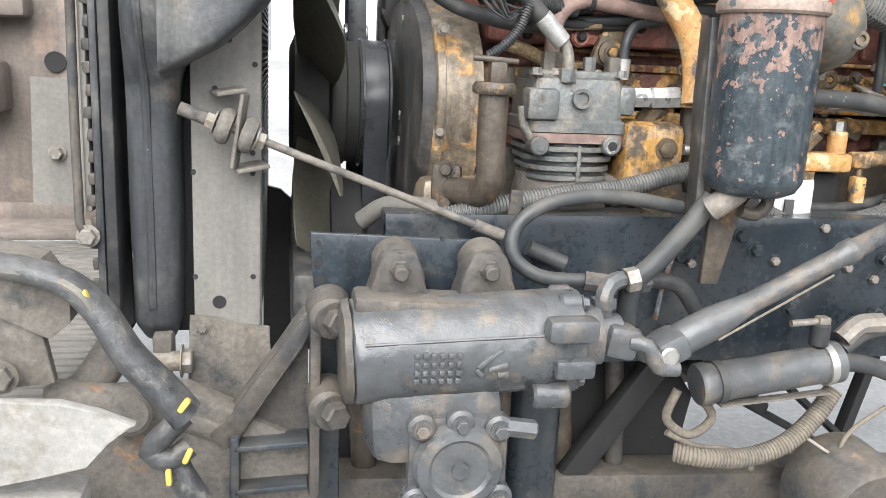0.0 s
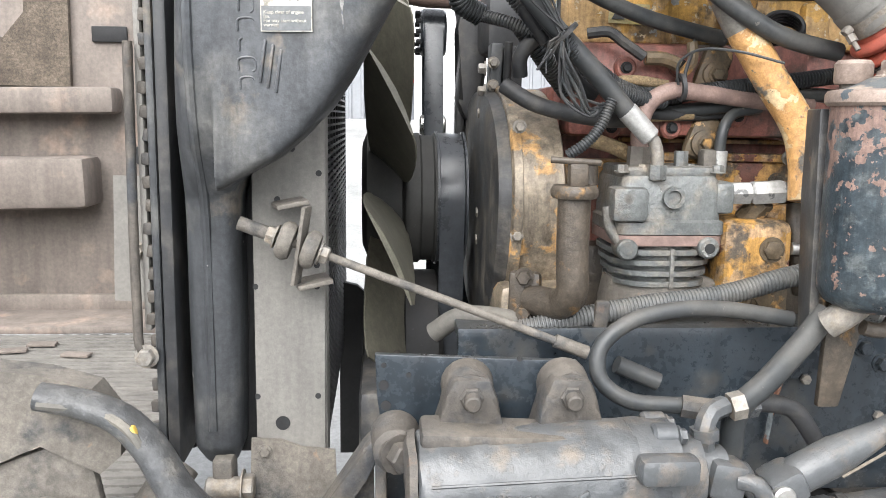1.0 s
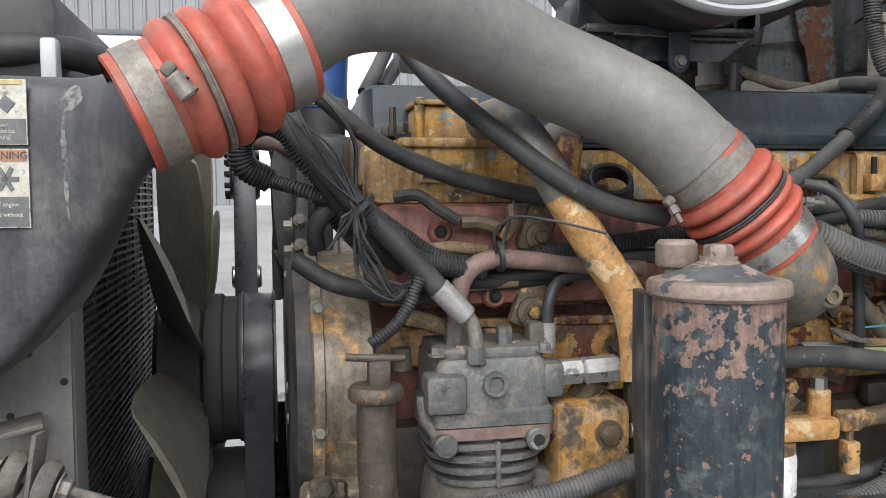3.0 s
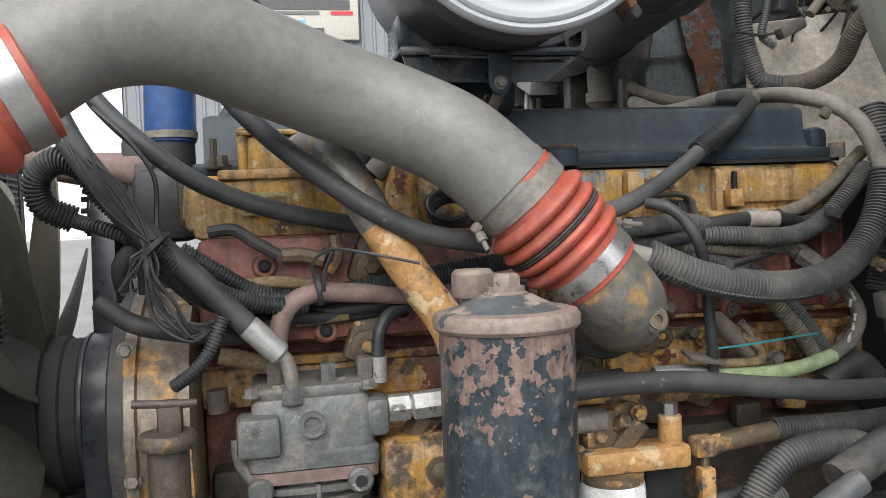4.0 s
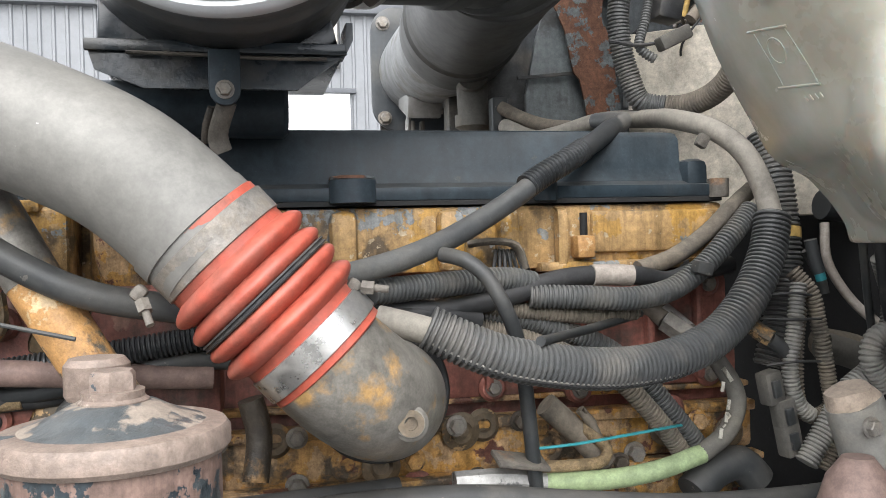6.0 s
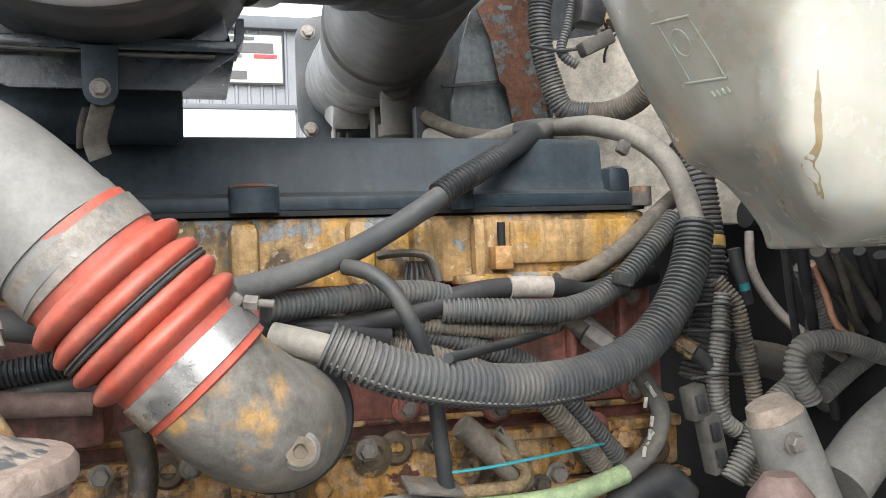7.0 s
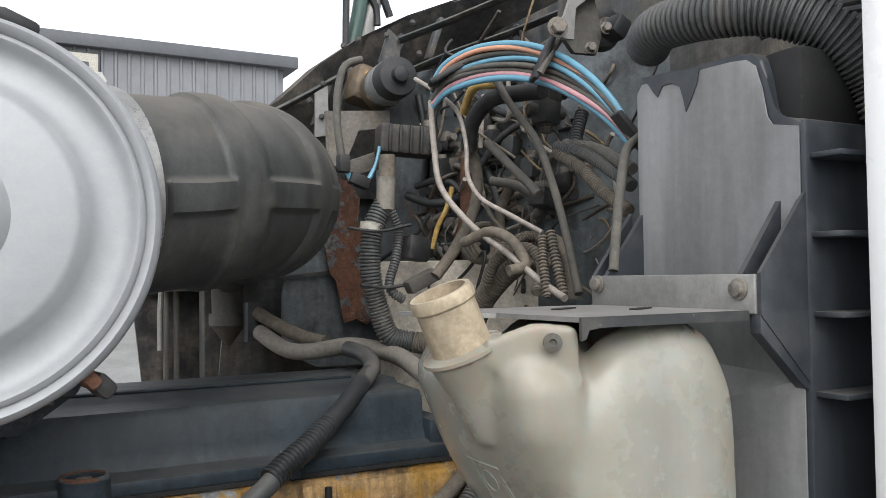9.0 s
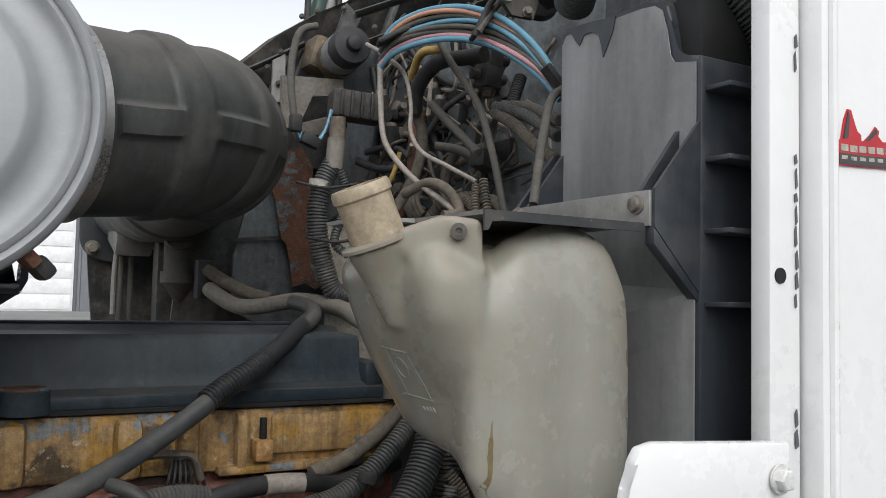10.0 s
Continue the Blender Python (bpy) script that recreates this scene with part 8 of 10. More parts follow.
    part("side_panel", add_plate(nb(), [(0.88, 1.52), (1.24, 1.52), (1.25, 2.06), (1.075, 2.01), (1.005, 1.94), (0.905, 1.80)], 0.008, (0, 0.63, 0)), "firewall", f, "dark side panel beyond the outlet")
    part("side_panel", add_plate(nb(), [(0.95, 2.115), (1.042, 2.18), (1.19, 2.25), (1.19, 1.95), (1.07, 1.95), (1.02, 2.03)], 0.008, (0, 0.48, 0)), "black_dusty", f, "dark panel under the cowl")
    part("rusty_flap", add_plate(nb(), [(1.025, 1.932), (1.065, 1.975), (1.10, 1.99), (1.128, 1.95), (1.124, 1.906), (1.146, 1.85), (1.150, 1.79), (1.162, 1.72), (1.140, 1.70), (1.118, 1.712), (1.092, 1.704), (1.084, 1.75), (1.076, 1.788), (1.064, 1.80), (1.058, 1.83), (1.048, 1.881)][::-1], 0.005, (0, 0.468, 0)), "rust", f, "torn rusty sheet flap with blue-grey paint left")
    part("wall_seam", add_box(nb(), (1.04, 0.49, 1.801), (0.16, 0.006, 0.006), (0, -6, 0)), "rubber_black", f)
    # cowl: an arched lip over the firewall
    edge = [(0.926, 0.42, 2.106), (1.007, 0.42, 2.183), (1.093, 0.42, 2.246), (1.181, 0.4, 2.293), (1.285, 0.36, 2.333), (1.38, 0.3, 2.363), (1.48, 0.25, 2.402)]
    cowl = nb()
    rows = []
    for p in edge:
        rows.append([(p[0], p[1], p[2]), (p[0] + 0.02, p[1] - 0.01, p[2] + 0.012), (p[0] + 0.30, p[1] + 0.1, p[2] + 0.02), (p[0] + 0.30, p[1] + 0.1, p[2] - 0.05), (p[0] + 0.05, p[1] + 0.02, p[2] - 0.035)])
    add_loft(cowl, rows)
    part("cowl", cowl, "black_dusty", f, "dark torn cowl edge")
    for i, p in enumerate([(1.016, 0.4, 2.137), (1.062, 0.4, 2.168), (1.149, 0.36, 2.233), (1.224, 0.34, 2.269)]):
        part("cowl_stay", add_box(nb(), (p[0] + 0.01, p[1], p[2] - 0.02), (0.012, 0.02, 0.09), (0, 20, 0), bevel=0.003), "firewall", f)


firewall()


def wiper_motor():
    w = thing("wiper_motor", (1.09, 0.24, 2.1), "black and silver wiper motor on a dusty bracket", "motor")
    c = Vector((1.10, 0.26, 2.135))
    ax = Vector((-0.10, -1, 0.02)).normalized()
    part("end_cap", add_lathe(nb(), c, ax, [(0, 0.012), (0.036, 0.012), (0.036, 0.018), (0.036, 0.042), (0.033, 0.052), (0.015, 0.056), (0.013, 0.068), (0.007, 0.071), (0, 0.071)], 36), "rubber_black", w)
    part("collar", add_lathe(nb(), c - ax * 0.055, ax, [(0, 0), (0.037, 0), (0.0385, 0.03), (0.037, 0.03), (0, 0.03)], 32), "pump", w)
    part("motor_can", add_lathe(nb(), c - ax * 0.028, ax, [(0, 0), (0.036, 0), (0.0368, 0.001), (0.0368, 0.044), (0, 0.044)], 36), "duct_grey", w, "silvery motor can")
    part("gearbox", add_box(nb(), c - ax * 0.09 + Vector((-0.01, 0, 0.01)), (0.075, 0.06, 0.07), (0, 15, 0), bevel=0.012), "pump", w)
    part("bracket", add_plate(nb(), [(-0.09, 0.0), (0.03, 0.01), (0.03, -0.02), (-0.03, -0.03), (-0.06, -0.10), (-0.085, -0.09)], 0.01, c + Vector((-0.02, 0.03, -0.055))), "dull_steel", w)
    part("lead", add_tube(nb(), [(1.023, 0.2, 2.154), (0.995, 0.2, 2.142), (0.981, 0.2, 2.099), (0.979, 0.2, 2.043), (0.985, 0.2, 1.997), (0.988, 0.2, 1.974)], 0.0065, 10), "rubber_grey", w)
    part("plug", add_box(nb(), (0.989, 0.2, 1.979), (0.02, 0.02, 0.03), bevel=0.004), "rubber_black", w)
    part("blue_lead", add_tube(nb(), [(0.991, 0.2, 1.97), (1.006, 0.2, 1.947), (1.031, 0.2, 1.953), (1.047, 0.2, 1.982), (1.054, 0.2, 2.011)], 0.003, 6), "wire_blue", w)
    part("blue_lead", add_tube(nb(), [(0.996, 0.2, 1.965), (1.021, 0.2, 1.943), (1.046, 0.21, 1.973)], 0.003, 6), "wire_blue", w)
    part("plug", add_box(nb(), (1.016, 0.2, 1.952), (0.035, 0.02, 0.02), (0, 20, 0), bevel=0.004), "rubber_black", w)
    b = thing("relay_box", (1.1, 0.25, 1.99), "dusty black relay block under the wiper motor", "relay")
    part("body", add_box(nb(), (1.109, 0.22, 2.026), (0.095, 0.05, 0.05), (0, 3, -10), bevel=0.006), "grime_steel", b)
    for k in range(5):
        part("rib", add_box(nb(), (1.072 + 0.018 * k, 0.196 - 0.003 * k, 2.027 - 0.001 * k), (0.005, 0.006, 0.046), (0, 3, -10), bevel=0.001), "rubber_black", b)
    part("plate", add_box(nb(), (1.057, 0.26, 1.99), (0.10, 0.03, 0.03), (0, -20, 0), bevel=0.006), "dirt_steel", b)


wiper_motor()


TRUNK = [(1.058, 0.175, 1.697), (1.083, 0.165, 1.688), (1.094, 0.156, 1.686), (1.105, 0.145, 1.684), (1.121, 0.115, 1.686), (1.133, 0.08, 1.696), (1.137, 0.045, 1.715), (1.130, 0.0, 1.755), (1.135, -0.05, 1.793), (1.148, -0.085, 1.818)]


def main_harness():
    h = thing("main_harness", (1.1, 0.2, 1.8), "thick taped wiring harness with corrugated conduit on the firewall", "harness")
    part("trunk", add_tube(nb(), [(1.058, 0.18, 1.994), (1.058, 0.18, 1.952), (1.054, 0.18, 1.905)], 0.014, 14), "conduit_brown", h)
    part("trunk_conduit", add_tube(nb(), [(1.052, 0.18, 1.914), (1.034, 0.18, 1.877), (1.026, 0.18, 1.831), (1.029, 0.18, 1.785), (1.040, 0.18, 1.742), TRUNK[0], TRUNK[1], TRUNK[2]], 0.0175, 16, pitch=0.0055, depth=0.0022), "conduit", h)
    part("branch", add_tube(nb(), [(1.058, 0.17, 1.904), (1.073, 0.17, 1.868), (1.062, 0.16, 1.821), (1.047, 0.15, 1.775), (1.072, 0.14, 1.752)], 0.008, 12, pitch=0.005, depth=0.0016), "conduit", h)
    part("tape", add_tube(nb(), [(1.055, 0.175, 1.956), (1.051, 0.175, 1.903)], 0.0155, 14), "hose_dust", h, "dusty tape wrap")
    part("tape", add_tube(nb(), [(1.028, 0.178, 1.881), (1.026, 0.178, 1.869)], 0.0182, 14), "sticker_white", h, "white tape mark")
    part("connector", add_box(nb(), (1.093, 0.13, 1.786), (0.055, 0.025, 0.022), (0, -25, 0), bevel=0.004), "rubber_grey", h)
    part("connector", add_box(nb(), (1.098, 0.16, 1.839), (0.04, 0.04, 0.04), (0, 10, 0), bevel=0.005), "rubber_black", h)
    for i, s in enumerate(((1.026, 0.15, 1.866), (1.042, 0.14, 1.776))):
        part("tie", add_tube(nb(), [Vector(s) + Vector((-0.05, 0, 0.005)), s, Vector(s) + Vector((0.06, 0, 0.012))], 0.003, 6), "rubber_black", h)
    # branch that the earlier views show in front of the blanket
    g = thing("heater_pipe", (1.15, 0.2, 1.7), "dust-browned corrugated conduit going on behind the tank", "pipe")
    part("tube", add_tube(nb(), TRUNK[2:], 0.0178, 16, pitch=0.0055, depth=0.002), "conduit_brown", g)


main_harness()


def tube_bundle():
    b = thing("air_line_bundle", (1.1, -0.1, 2.0), "arched bundle of blue, pink and black air lines with cable ties", "air lines")
    base = [(1.049, 0.0, 2.075), (1.058, -0.02, 2.101), (1.08, -0.06, 2.117), (1.105, -0.12, 2.115), (1.124, -0.18, 2.095), (1.137, -0.24, 2.056), (1.148, -0.28, 2.014), (1.157, -0.31, 1.966)]
    cols = ["wire_blue", "wire_salmon", "rubber_grey", "wire_blue", "rubber_grey", "rubber_grey", "wire_pink", "wire_blue"]
    behind = ["rubber_grey", "rubber", "wire_pink", "rubber_black", "rubber_grey", "rubber_black", "rubber"]
    for row, names in enumerate((cols, behind)):
        for i, m in enumerate(names):
            u = (i + 0.5 * row) / (len(cols) - 1)
            pts = []
            for k, p in enumerate(base):
                s = k / (len(base) - 1)
                w = 0.008 * row
                pts.append((p[0] + 0.7 * w + 0.002 * math.sin(i * 2.1 + k), p[1] + w + 0.002 * math.cos(i * 1.7 + k), p[2] - 0.004 - 0.050 * u * math.sin(math.pi * (0.2 + 0.68 * s)) + 0.0016 * math.sin(i * 5 + 1.3 * k)))
            part("air_line", add_tube(nb(), pts, 0.0044 if i in (0, 7) else 0.0036, 14, 0.01), m, b)
    q = [(1.112, -0.19, 2.073), (1.151, -0.315, 1.96), (1.059, -0.03, 2.084)]
    for p, t in zip(q, (25, -40, 60)):
        part("tie", add_box(nb(), p, (0.008, 0.03, 0.062), (0, t, -20), bevel=0.003), "rubber_black", b, "black cable tie")
    part("hanger", add_tube(nb(), [(1.1, -0.2, 2.051), (1.118, -0.2, 2.079), (1.152, -0.18, 2.114), (1.184, -0.15, 2.157), (1.228, -0.1, 2.219)], 0.005, 8), "dirt_steel", b)


tube_bundle()
F = "lines in front of the firewall"
hose("air_line", [(1.072, 0.1, 2.105), (1.08, 0.04, 2.071), (1.092, 0.0, 2.035), (1.094, -0.02, 1.982), (1.084, -0.04, 1.938), (1.081, -0.08, 1.901), (1.095, -0.13, 1.875), (1.114, -0.18, 1.848)], 0.0034, "wire_white", "dusty pale air line looping down", group=F)
hose("air_line", [(1.078, 0.06, 2.062), (1.067, 0.03, 1.987), (1.061, 0.0, 1.925), (1.074, -0.06, 1.867), (1.094, -0.13, 1.821), (1.099, -0.2, 1.783), (1.097, -0.25, 1.764)], 0.0046, "wire_white", "dusty pale air line hanging in a long bow", group=F)
hose("air_line", [(1.137, -0.02, 2.099), (1.143, -0.06, 2.045), (1.163, -0.1, 1.983), (1.162, -0.14, 1.914), (1.155, -0.18, 1.835), (1.141, -0.22, 1.768)], 0.0055, "rubber_grey", "grey air line falling to the tank", group=F)
hose("air_line", [(1.14, 0.0, 1.996), (1.16, -0.03, 1.959), (1.18, -0.06, 1.923), (1.18, -0.08, 1.909)], 0.007, "rubber_grey", "grey air line in front of the firewall", group=F)
hose("hose", [(1.133, 0.04, 1.988), (1.127, 0.02, 2.024), (1.139, -0.02, 2.056), (1.163, -0.06, 2.059), (1.175, -0.1, 2.056)], 0.0125, "rubber_black", "thick black heater hose on the firewall", group=F)
hose("hose", [(1.139, 0.05, 1.994), (1.154, 0.05, 1.951), (1.143, 0.05, 1.889), (1.106, 0.05, 1.827), (1.077, 0.05, 1.793)], 0.009, "conduit_brown", "rusty brown pipe down the firewall", group=F)
hose("hose", [(1.136, 0.06, 2.049), (1.133, 0.02, 2.081), (1.149, -0.02, 2.079)], 0.007, "wire_yellow", "ochre air line bent over the firewall", group=F)
hose("hose", [(1.07, -0.05, 1.84), (1.086, -0.1, 1.853), (1.096, -0.14, 1.836), (1.1, -0.16, 1.806), (1.074, -0.16, 1.799)], 0.0075, "conduit_brown", "dusty coiled hose behind the tank neck", group=F)
hose("hose", [(1.106, -0.05, 1.783), (1.107, -0.08, 1.815), (1.128, -0.12, 1.83), (1.127, -0.16, 1.806), (1.09, -0.2, 1.769)], 0.0085, "conduit_brown", "dusty curled conduit behind the tank neck", 0.0055, 0.0026, group=F)
hose("conduit", [(1.183, -0.12, 1.973), (1.19, -0.18, 1.953), (1.179, -0.24, 1.927), (1.164, -0.3, 1.898)], 0.009, "conduit", "corrugated conduit entering the housing", 0.005, 0.0023, group=F)
hose("conduit", [(1.183, -0.12, 1.965), (1.18, -0.18, 1.934), (1.169, -0.24, 1.897), (1.158, -0.3, 1.867)], 0.009, "conduit_brown", "corrugated conduit entering the housing", 0.005, 0.0023, group=F)
hose("conduit", [(1.198, -0.12, 1.978), (1.2, -0.18, 1.964), (1.164, -0.3, 1.919)], 0.008, "rubber_grey", "grey conduit entering the housing", 0.005, 0.0015, group=F)
hose("conduit", [(1.113, -0.2, 1.848), (1.107, -0.22, 1.805), (1.104, -0.24, 1.763)], 0.0065, "conduit_brown", "dusty upright conduit beside the bracket", 0.005, 0.0023, group=F)
hose("conduit", [(1.114, -0.18, 1.842), (1.101, -0.2, 1.805), (1.093, -0.22, 1.762)], 0.0065, "conduit_brown", "dusty upright conduit beside the bracket", 0.005, 0.0023, group=F)
hose("conduit", [(1.229, -0.12, 2.025), (1.21, -0.13, 1.989), (1.197, -0.14, 1.963)], 0.010, "rubber", "short black hose stub on the firewall", 0.005, 0.0015, group=F)
for i in range(170):
    r = random.Random(100 + i)
    u, v = r.random(), r.random()
    base = [(1.178, 0.3, 2.169), (1.365, -0.02, 2.118), (1.173, 0.3, 1.803), (1.357, -0.02, 1.798)]
    p = (Vector(base[0]) * (1 - u) + Vector(base[1]) * u) * (1 - v) + (Vector(base[2]) * (1 - u) + Vector(base[3]) * u) * v
    d = [Vector((r.uniform(-0.03, 0.06), r.uniform(-0.10, 0.04), r.uniform(-0.09, 0.09))) for k in range(3)]
    hose("air_line", [p, p + d[0], p + d[0] + d[1], p + d[0] + d[1] + d[2]], r.uniform(0.0012, 0.0042), r.choice(("rubber_black", "rubber_black", "conduit_brown", "rubber", "conduit_brown", "oily", "wire_white", "hose_dust", "braid")), "dark tangled line on the firewall", n=8, group="tangled lines")
for i in range(40):
    r = random.Random(300 + i)
    u, v = r.random(), r.random()
    base = [(1.18, 0.26, 2.129), (1.364, -0.02, 2.09), (1.176, 0.26, 1.813), (1.357, -0.02, 1.807)]
    p = (Vector(base[0]) * (1 - u) + Vector(base[1]) * u) * (1 - v) + (Vector(base[2]) * (1 - u) + Vector(base[3]) * u) * v
    v2 = thing("air_valve", p, "dark dusty push-in valve on the firewall", "valve", "valves on the firewall")
    part("body", add_box(nb(), p, (0.028, 0.025, 0.024), (r.uniform(-20, 20), r.uniform(-30, 30), r.uniform(-30, 30)), bevel=0.006), r.choice(("rubber_black", "black_dusty", "dirt_steel")), v2)
    part("port", add_cyl(nb(), p, p + Vector((r.uniform(-0.02, 0.02), -0.04, r.uniform(-0.02, 0.02))), 0.006, n=10), "dull_steel", v2)
part("back_panel", add_box(nb(), (1.30, 0.05, 1.95), (0.02, 0.8, 0.45), (0, 0, 22), bevel=0.004), "wall_paint", bpy.data.objects["firewall"])


# ---- close-set parts on the bulkhead ----
hose("air_line", [(1.212, 0.155, 1.965), (1.234, 0.118, 2.02), (1.26, 0.071, 2.046), (1.293, 0.004, 2.043)], 0.006, "rubber_black", "black air line crossing the bulkhead", n=10, group=F)
hose("air_line", [(1.197, 0.204, 2.159), (1.214, 0.175, 2.115), (1.241, 0.128, 2.074), (1.272, 0.072, 2.048)], 0.006, "rubber_black", "black air line from the bundle to the bulkhead", n=10, group=F)
hose("air_line", [(1.256, 0.105, 2.163), (1.268, 0.081, 2.111), (1.293, 0.03, 2.066), (1.303, 0.006, 2.039)], 0.007, "rubber", "black air line beside the elbow", n=10, group=F)
hose("air_line", [(1.218, 0.185, 2.018), (1.235, 0.157, 1.976), (1.245, 0.138, 1.926), (1.249, 0.129, 1.858)], 0.008, "rubber", "dark air line down the bulkhead", n=10, group=F)
hose("air_line", [(1.147, 0.255, 1.953), (1.17, 0.222, 1.961), (1.188, 0.194, 1.954), (1.199, 0.175, 1.933)], 0.006, "rubber_black", "black looped line on the bulkhead", n=10, group=F)
hose("air_line", [(1.142, 0.279, 1.94), (1.168, 0.241, 1.923), (1.193, 0.204, 1.925), (1.211, 0.175, 1.938)], 0.008, "rubber", "dark line behind the harness", n=10, group=F)
hose("air_line", [(1.177, 0.174, 1.946), (1.17, 0.183, 1.908), (1.161, 0.197, 1.88), (1.154, 0.206, 1.841)], 0.0045, "wire_yellow", "ochre wire down to the tank neck", n=10, group=F)
hose("air_line", [(1.157, 0.221, 1.901), (1.144, 0.24, 1.872), (1.118, 0.278, 1.844), (1.09, 0.315, 1.814)], 0.004, "rubber_black", "thin black lead tied to the harness", n=10, group=F)
hose("air_line", [(1.209, 0.098, 1.949), (1.233, 0.051, 1.936), (1.25, 0.013, 1.902), (1.243, 0.027, 1.885)], 0.008, "rubber_grey", "grey hose end hooked over the valves", n=10, group=F)
hose("air_line", [(1.246, 0.095, 1.941), (1.237, 0.109, 1.914), (1.234, 0.114, 1.876), (1.241, 0.1, 1.838)], 0.009, "conduit_brown", "dusty pipe down the bulkhead", n=10, group=F)
hose("air_line", [(1.292, 0.006, 2.025), (1.288, 0.015, 2.053), (1.275, 0.043, 2.067), (1.263, 0.067, 2.061)], 0.012, "rubber_black", "black elbow hose on the bulkhead", n=10, group=F)
hose("air_line", [(1.385, -0.009, 2.104), (1.388, -0.018, 2.065), (1.385, -0.014, 2.019)], 0.009, "rubber", "dark line beside the housing", n=10, group=F)
hose("air_line", [(1.232, 0.003, 1.852), (1.247, -0.035, 1.842), (1.253, -0.054, 1.807), (1.253, -0.059, 1.756)], 0.01, "conduit_brown", "dusty line falling behind the bracket", n=10, group=F)
hose("air_line", [(1.327, -0.002, 1.88), (1.331, -0.011, 1.834), (1.327, -0.007, 1.78), (1.328, -0.011, 1.744)], 0.012, "rubber", "dark hose beside the gussets", n=10, group=F)
hose("air_line", [(1.277, 0.101, 1.895), (1.311, 0.036, 1.887), (1.335, -0.021, 1.87)], 0.01, "rubber_black", "black hose running to the housing", n=10, group=F)
hose("air_line", [(1.178, 0.3, 2.127), (1.187, 0.286, 2.031), (1.182, 0.291, 1.958)], 0.007, "rubber_black", "black line beside the relay", n=10, group=F)
hose("rusty_pipe", [(1.204, 0.168, 2.013), (1.202, 0.17, 1.947), (1.201, 0.171, 1.886), (1.194, 0.181, 1.853), (1.177, 0.207, 1.805), (1.167, 0.222, 1.783)], 0.011, "rust", "rusty brown pipe down the bulkhead", category="pipe", group=F)
coil = thing("coiled_hose", (1.194, 0.121, 1.846), "flat dusty hose coiled behind the tank neck", "hose")
for i in range(4):
    c = Vector((1.194, 0.121, 1.846)) + Vector((0.004 * i, -0.006 * i, 0.001 * i))
    part("turn", add_tube(nb(), [c + Vector((0.030 * math.cos(a), 0.012 * math.sin(a), 0.030 * math.sin(a))) for a in [2 * math.pi * k / 14 for k in range(15)]], 0.0055, 8), "conduit_brown", coil)
coil = thing("coiled_conduit", (1.207, 0.006, 1.821), "dusty corrugated conduit coiled behind the bracket", "conduit")
for i in range(3):
    c = Vector((1.207, 0.006, 1.824)) + Vector((0.006 * i, -0.010 * i, 0.004 * i))
    part("turn", add_tube(nb(), [c + Vector((0.035 * math.cos(a), 0.016 * math.sin(a), 0.022 * math.sin(a))) for a in [2 * math.pi * k / 14 for k in range(15)]], 0.008, 10, pitch=0.0055, depth=0.002), "conduit_brown", coil)
gr = thing("vent_grille", (1.364, 0.033, 2.044), "ochre slatted vent grille beside the housing", "grille")
for i in range(7):
    a, b = Vector((1.352, 0.061, 2.062)), Vector((1.372, 0.019, 2.08))
    d = Vector((0.004, 0, -0.0085)) * i
    part("slat", add_tube(nb(), [a + d, b + d], 0.0032, 6), "wire_yellow", gr)
v3 = thing("bulkhead_fitting", (1.263, 0.113, 2.133), "black push-in fitting on the bulkhead", "fitting", "bulkhead fittings")
part("body", add_box(nb(), (1.257, 0.103, 2.131), (0.030, 0.028, 0.032), (0, -20, 20), bevel=0.005), "rubber_black", v3)
part("collar", add_cyl(nb(), (1.257, 0.103, 2.144), (1.257, 0.103, 2.156), 0.011, n=12), "dull_steel", v3)
part("stud", add_cyl(nb(), (1.304, 0.143, 2.124), (1.259, 0.083, 2.106), 0.009, n=12), "rubber_black", v3)
v3 = thing("bulkhead_fitting", (1.288, 0.066, 2.073), "black push-in fitting on the bulkhead", "fitting", "bulkhead fittings")
part("body", add_box(nb(), (1.28, 0.056, 2.07), (0.030, 0.028, 0.036), (0, 10, 20), bevel=0.005), "rubber", v3)
part("collar", add_cyl(nb(), (1.281, 0.056, 2.083), (1.281, 0.056, 2.095), 0.011, n=12), "dull_steel", v3)
part("stud", add_cyl(nb(), (1.329, 0.096, 2.062), (1.282, 0.036, 2.046), 0.009, n=12), "rubber_black", v3)
v3 = thing("bulkhead_fitting", (1.287, 0.06, 1.922), "black push-in fitting on the bulkhead", "fitting", "bulkhead fittings")
part("body", add_box(nb(), (1.28, 0.05, 1.92), (0.030, 0.028, 0.04), (0, -8, 20), bevel=0.005), "rubber_black", v3)
part("collar", add_cyl(nb(), (1.28, 0.05, 1.933), (1.28, 0.05, 1.945), 0.011, n=12), "dull_steel", v3)
part("stud", add_cyl(nb(), (1.329, 0.09, 1.906), (1.281, 0.03, 1.899), 0.009, n=12), "rubber_black", v3)
v3 = thing("bulkhead_fitting", (1.305, 0.026, 1.944), "black push-in fitting on the bulkhead", "fitting", "bulkhead fittings")
part("body", add_box(nb(), (1.297, 0.016, 1.943), (0.030, 0.028, 0.032), (0, -20, 20), bevel=0.005), "rubber_black", v3)
part("collar", add_cyl(nb(), (1.298, 0.016, 1.955), (1.298, 0.016, 1.966), 0.011, n=12), "dull_steel", v3)
part("stud", add_cyl(nb(), (1.348, 0.056, 1.93), (1.298, -0.004, 1.921), 0.009, n=12), "rubber_black", v3)
v3 = thing("bulkhead_fitting", (1.277, 0.082, 1.97), "black push-in fitting on the bulkhead", "fitting", "bulkhead fittings")
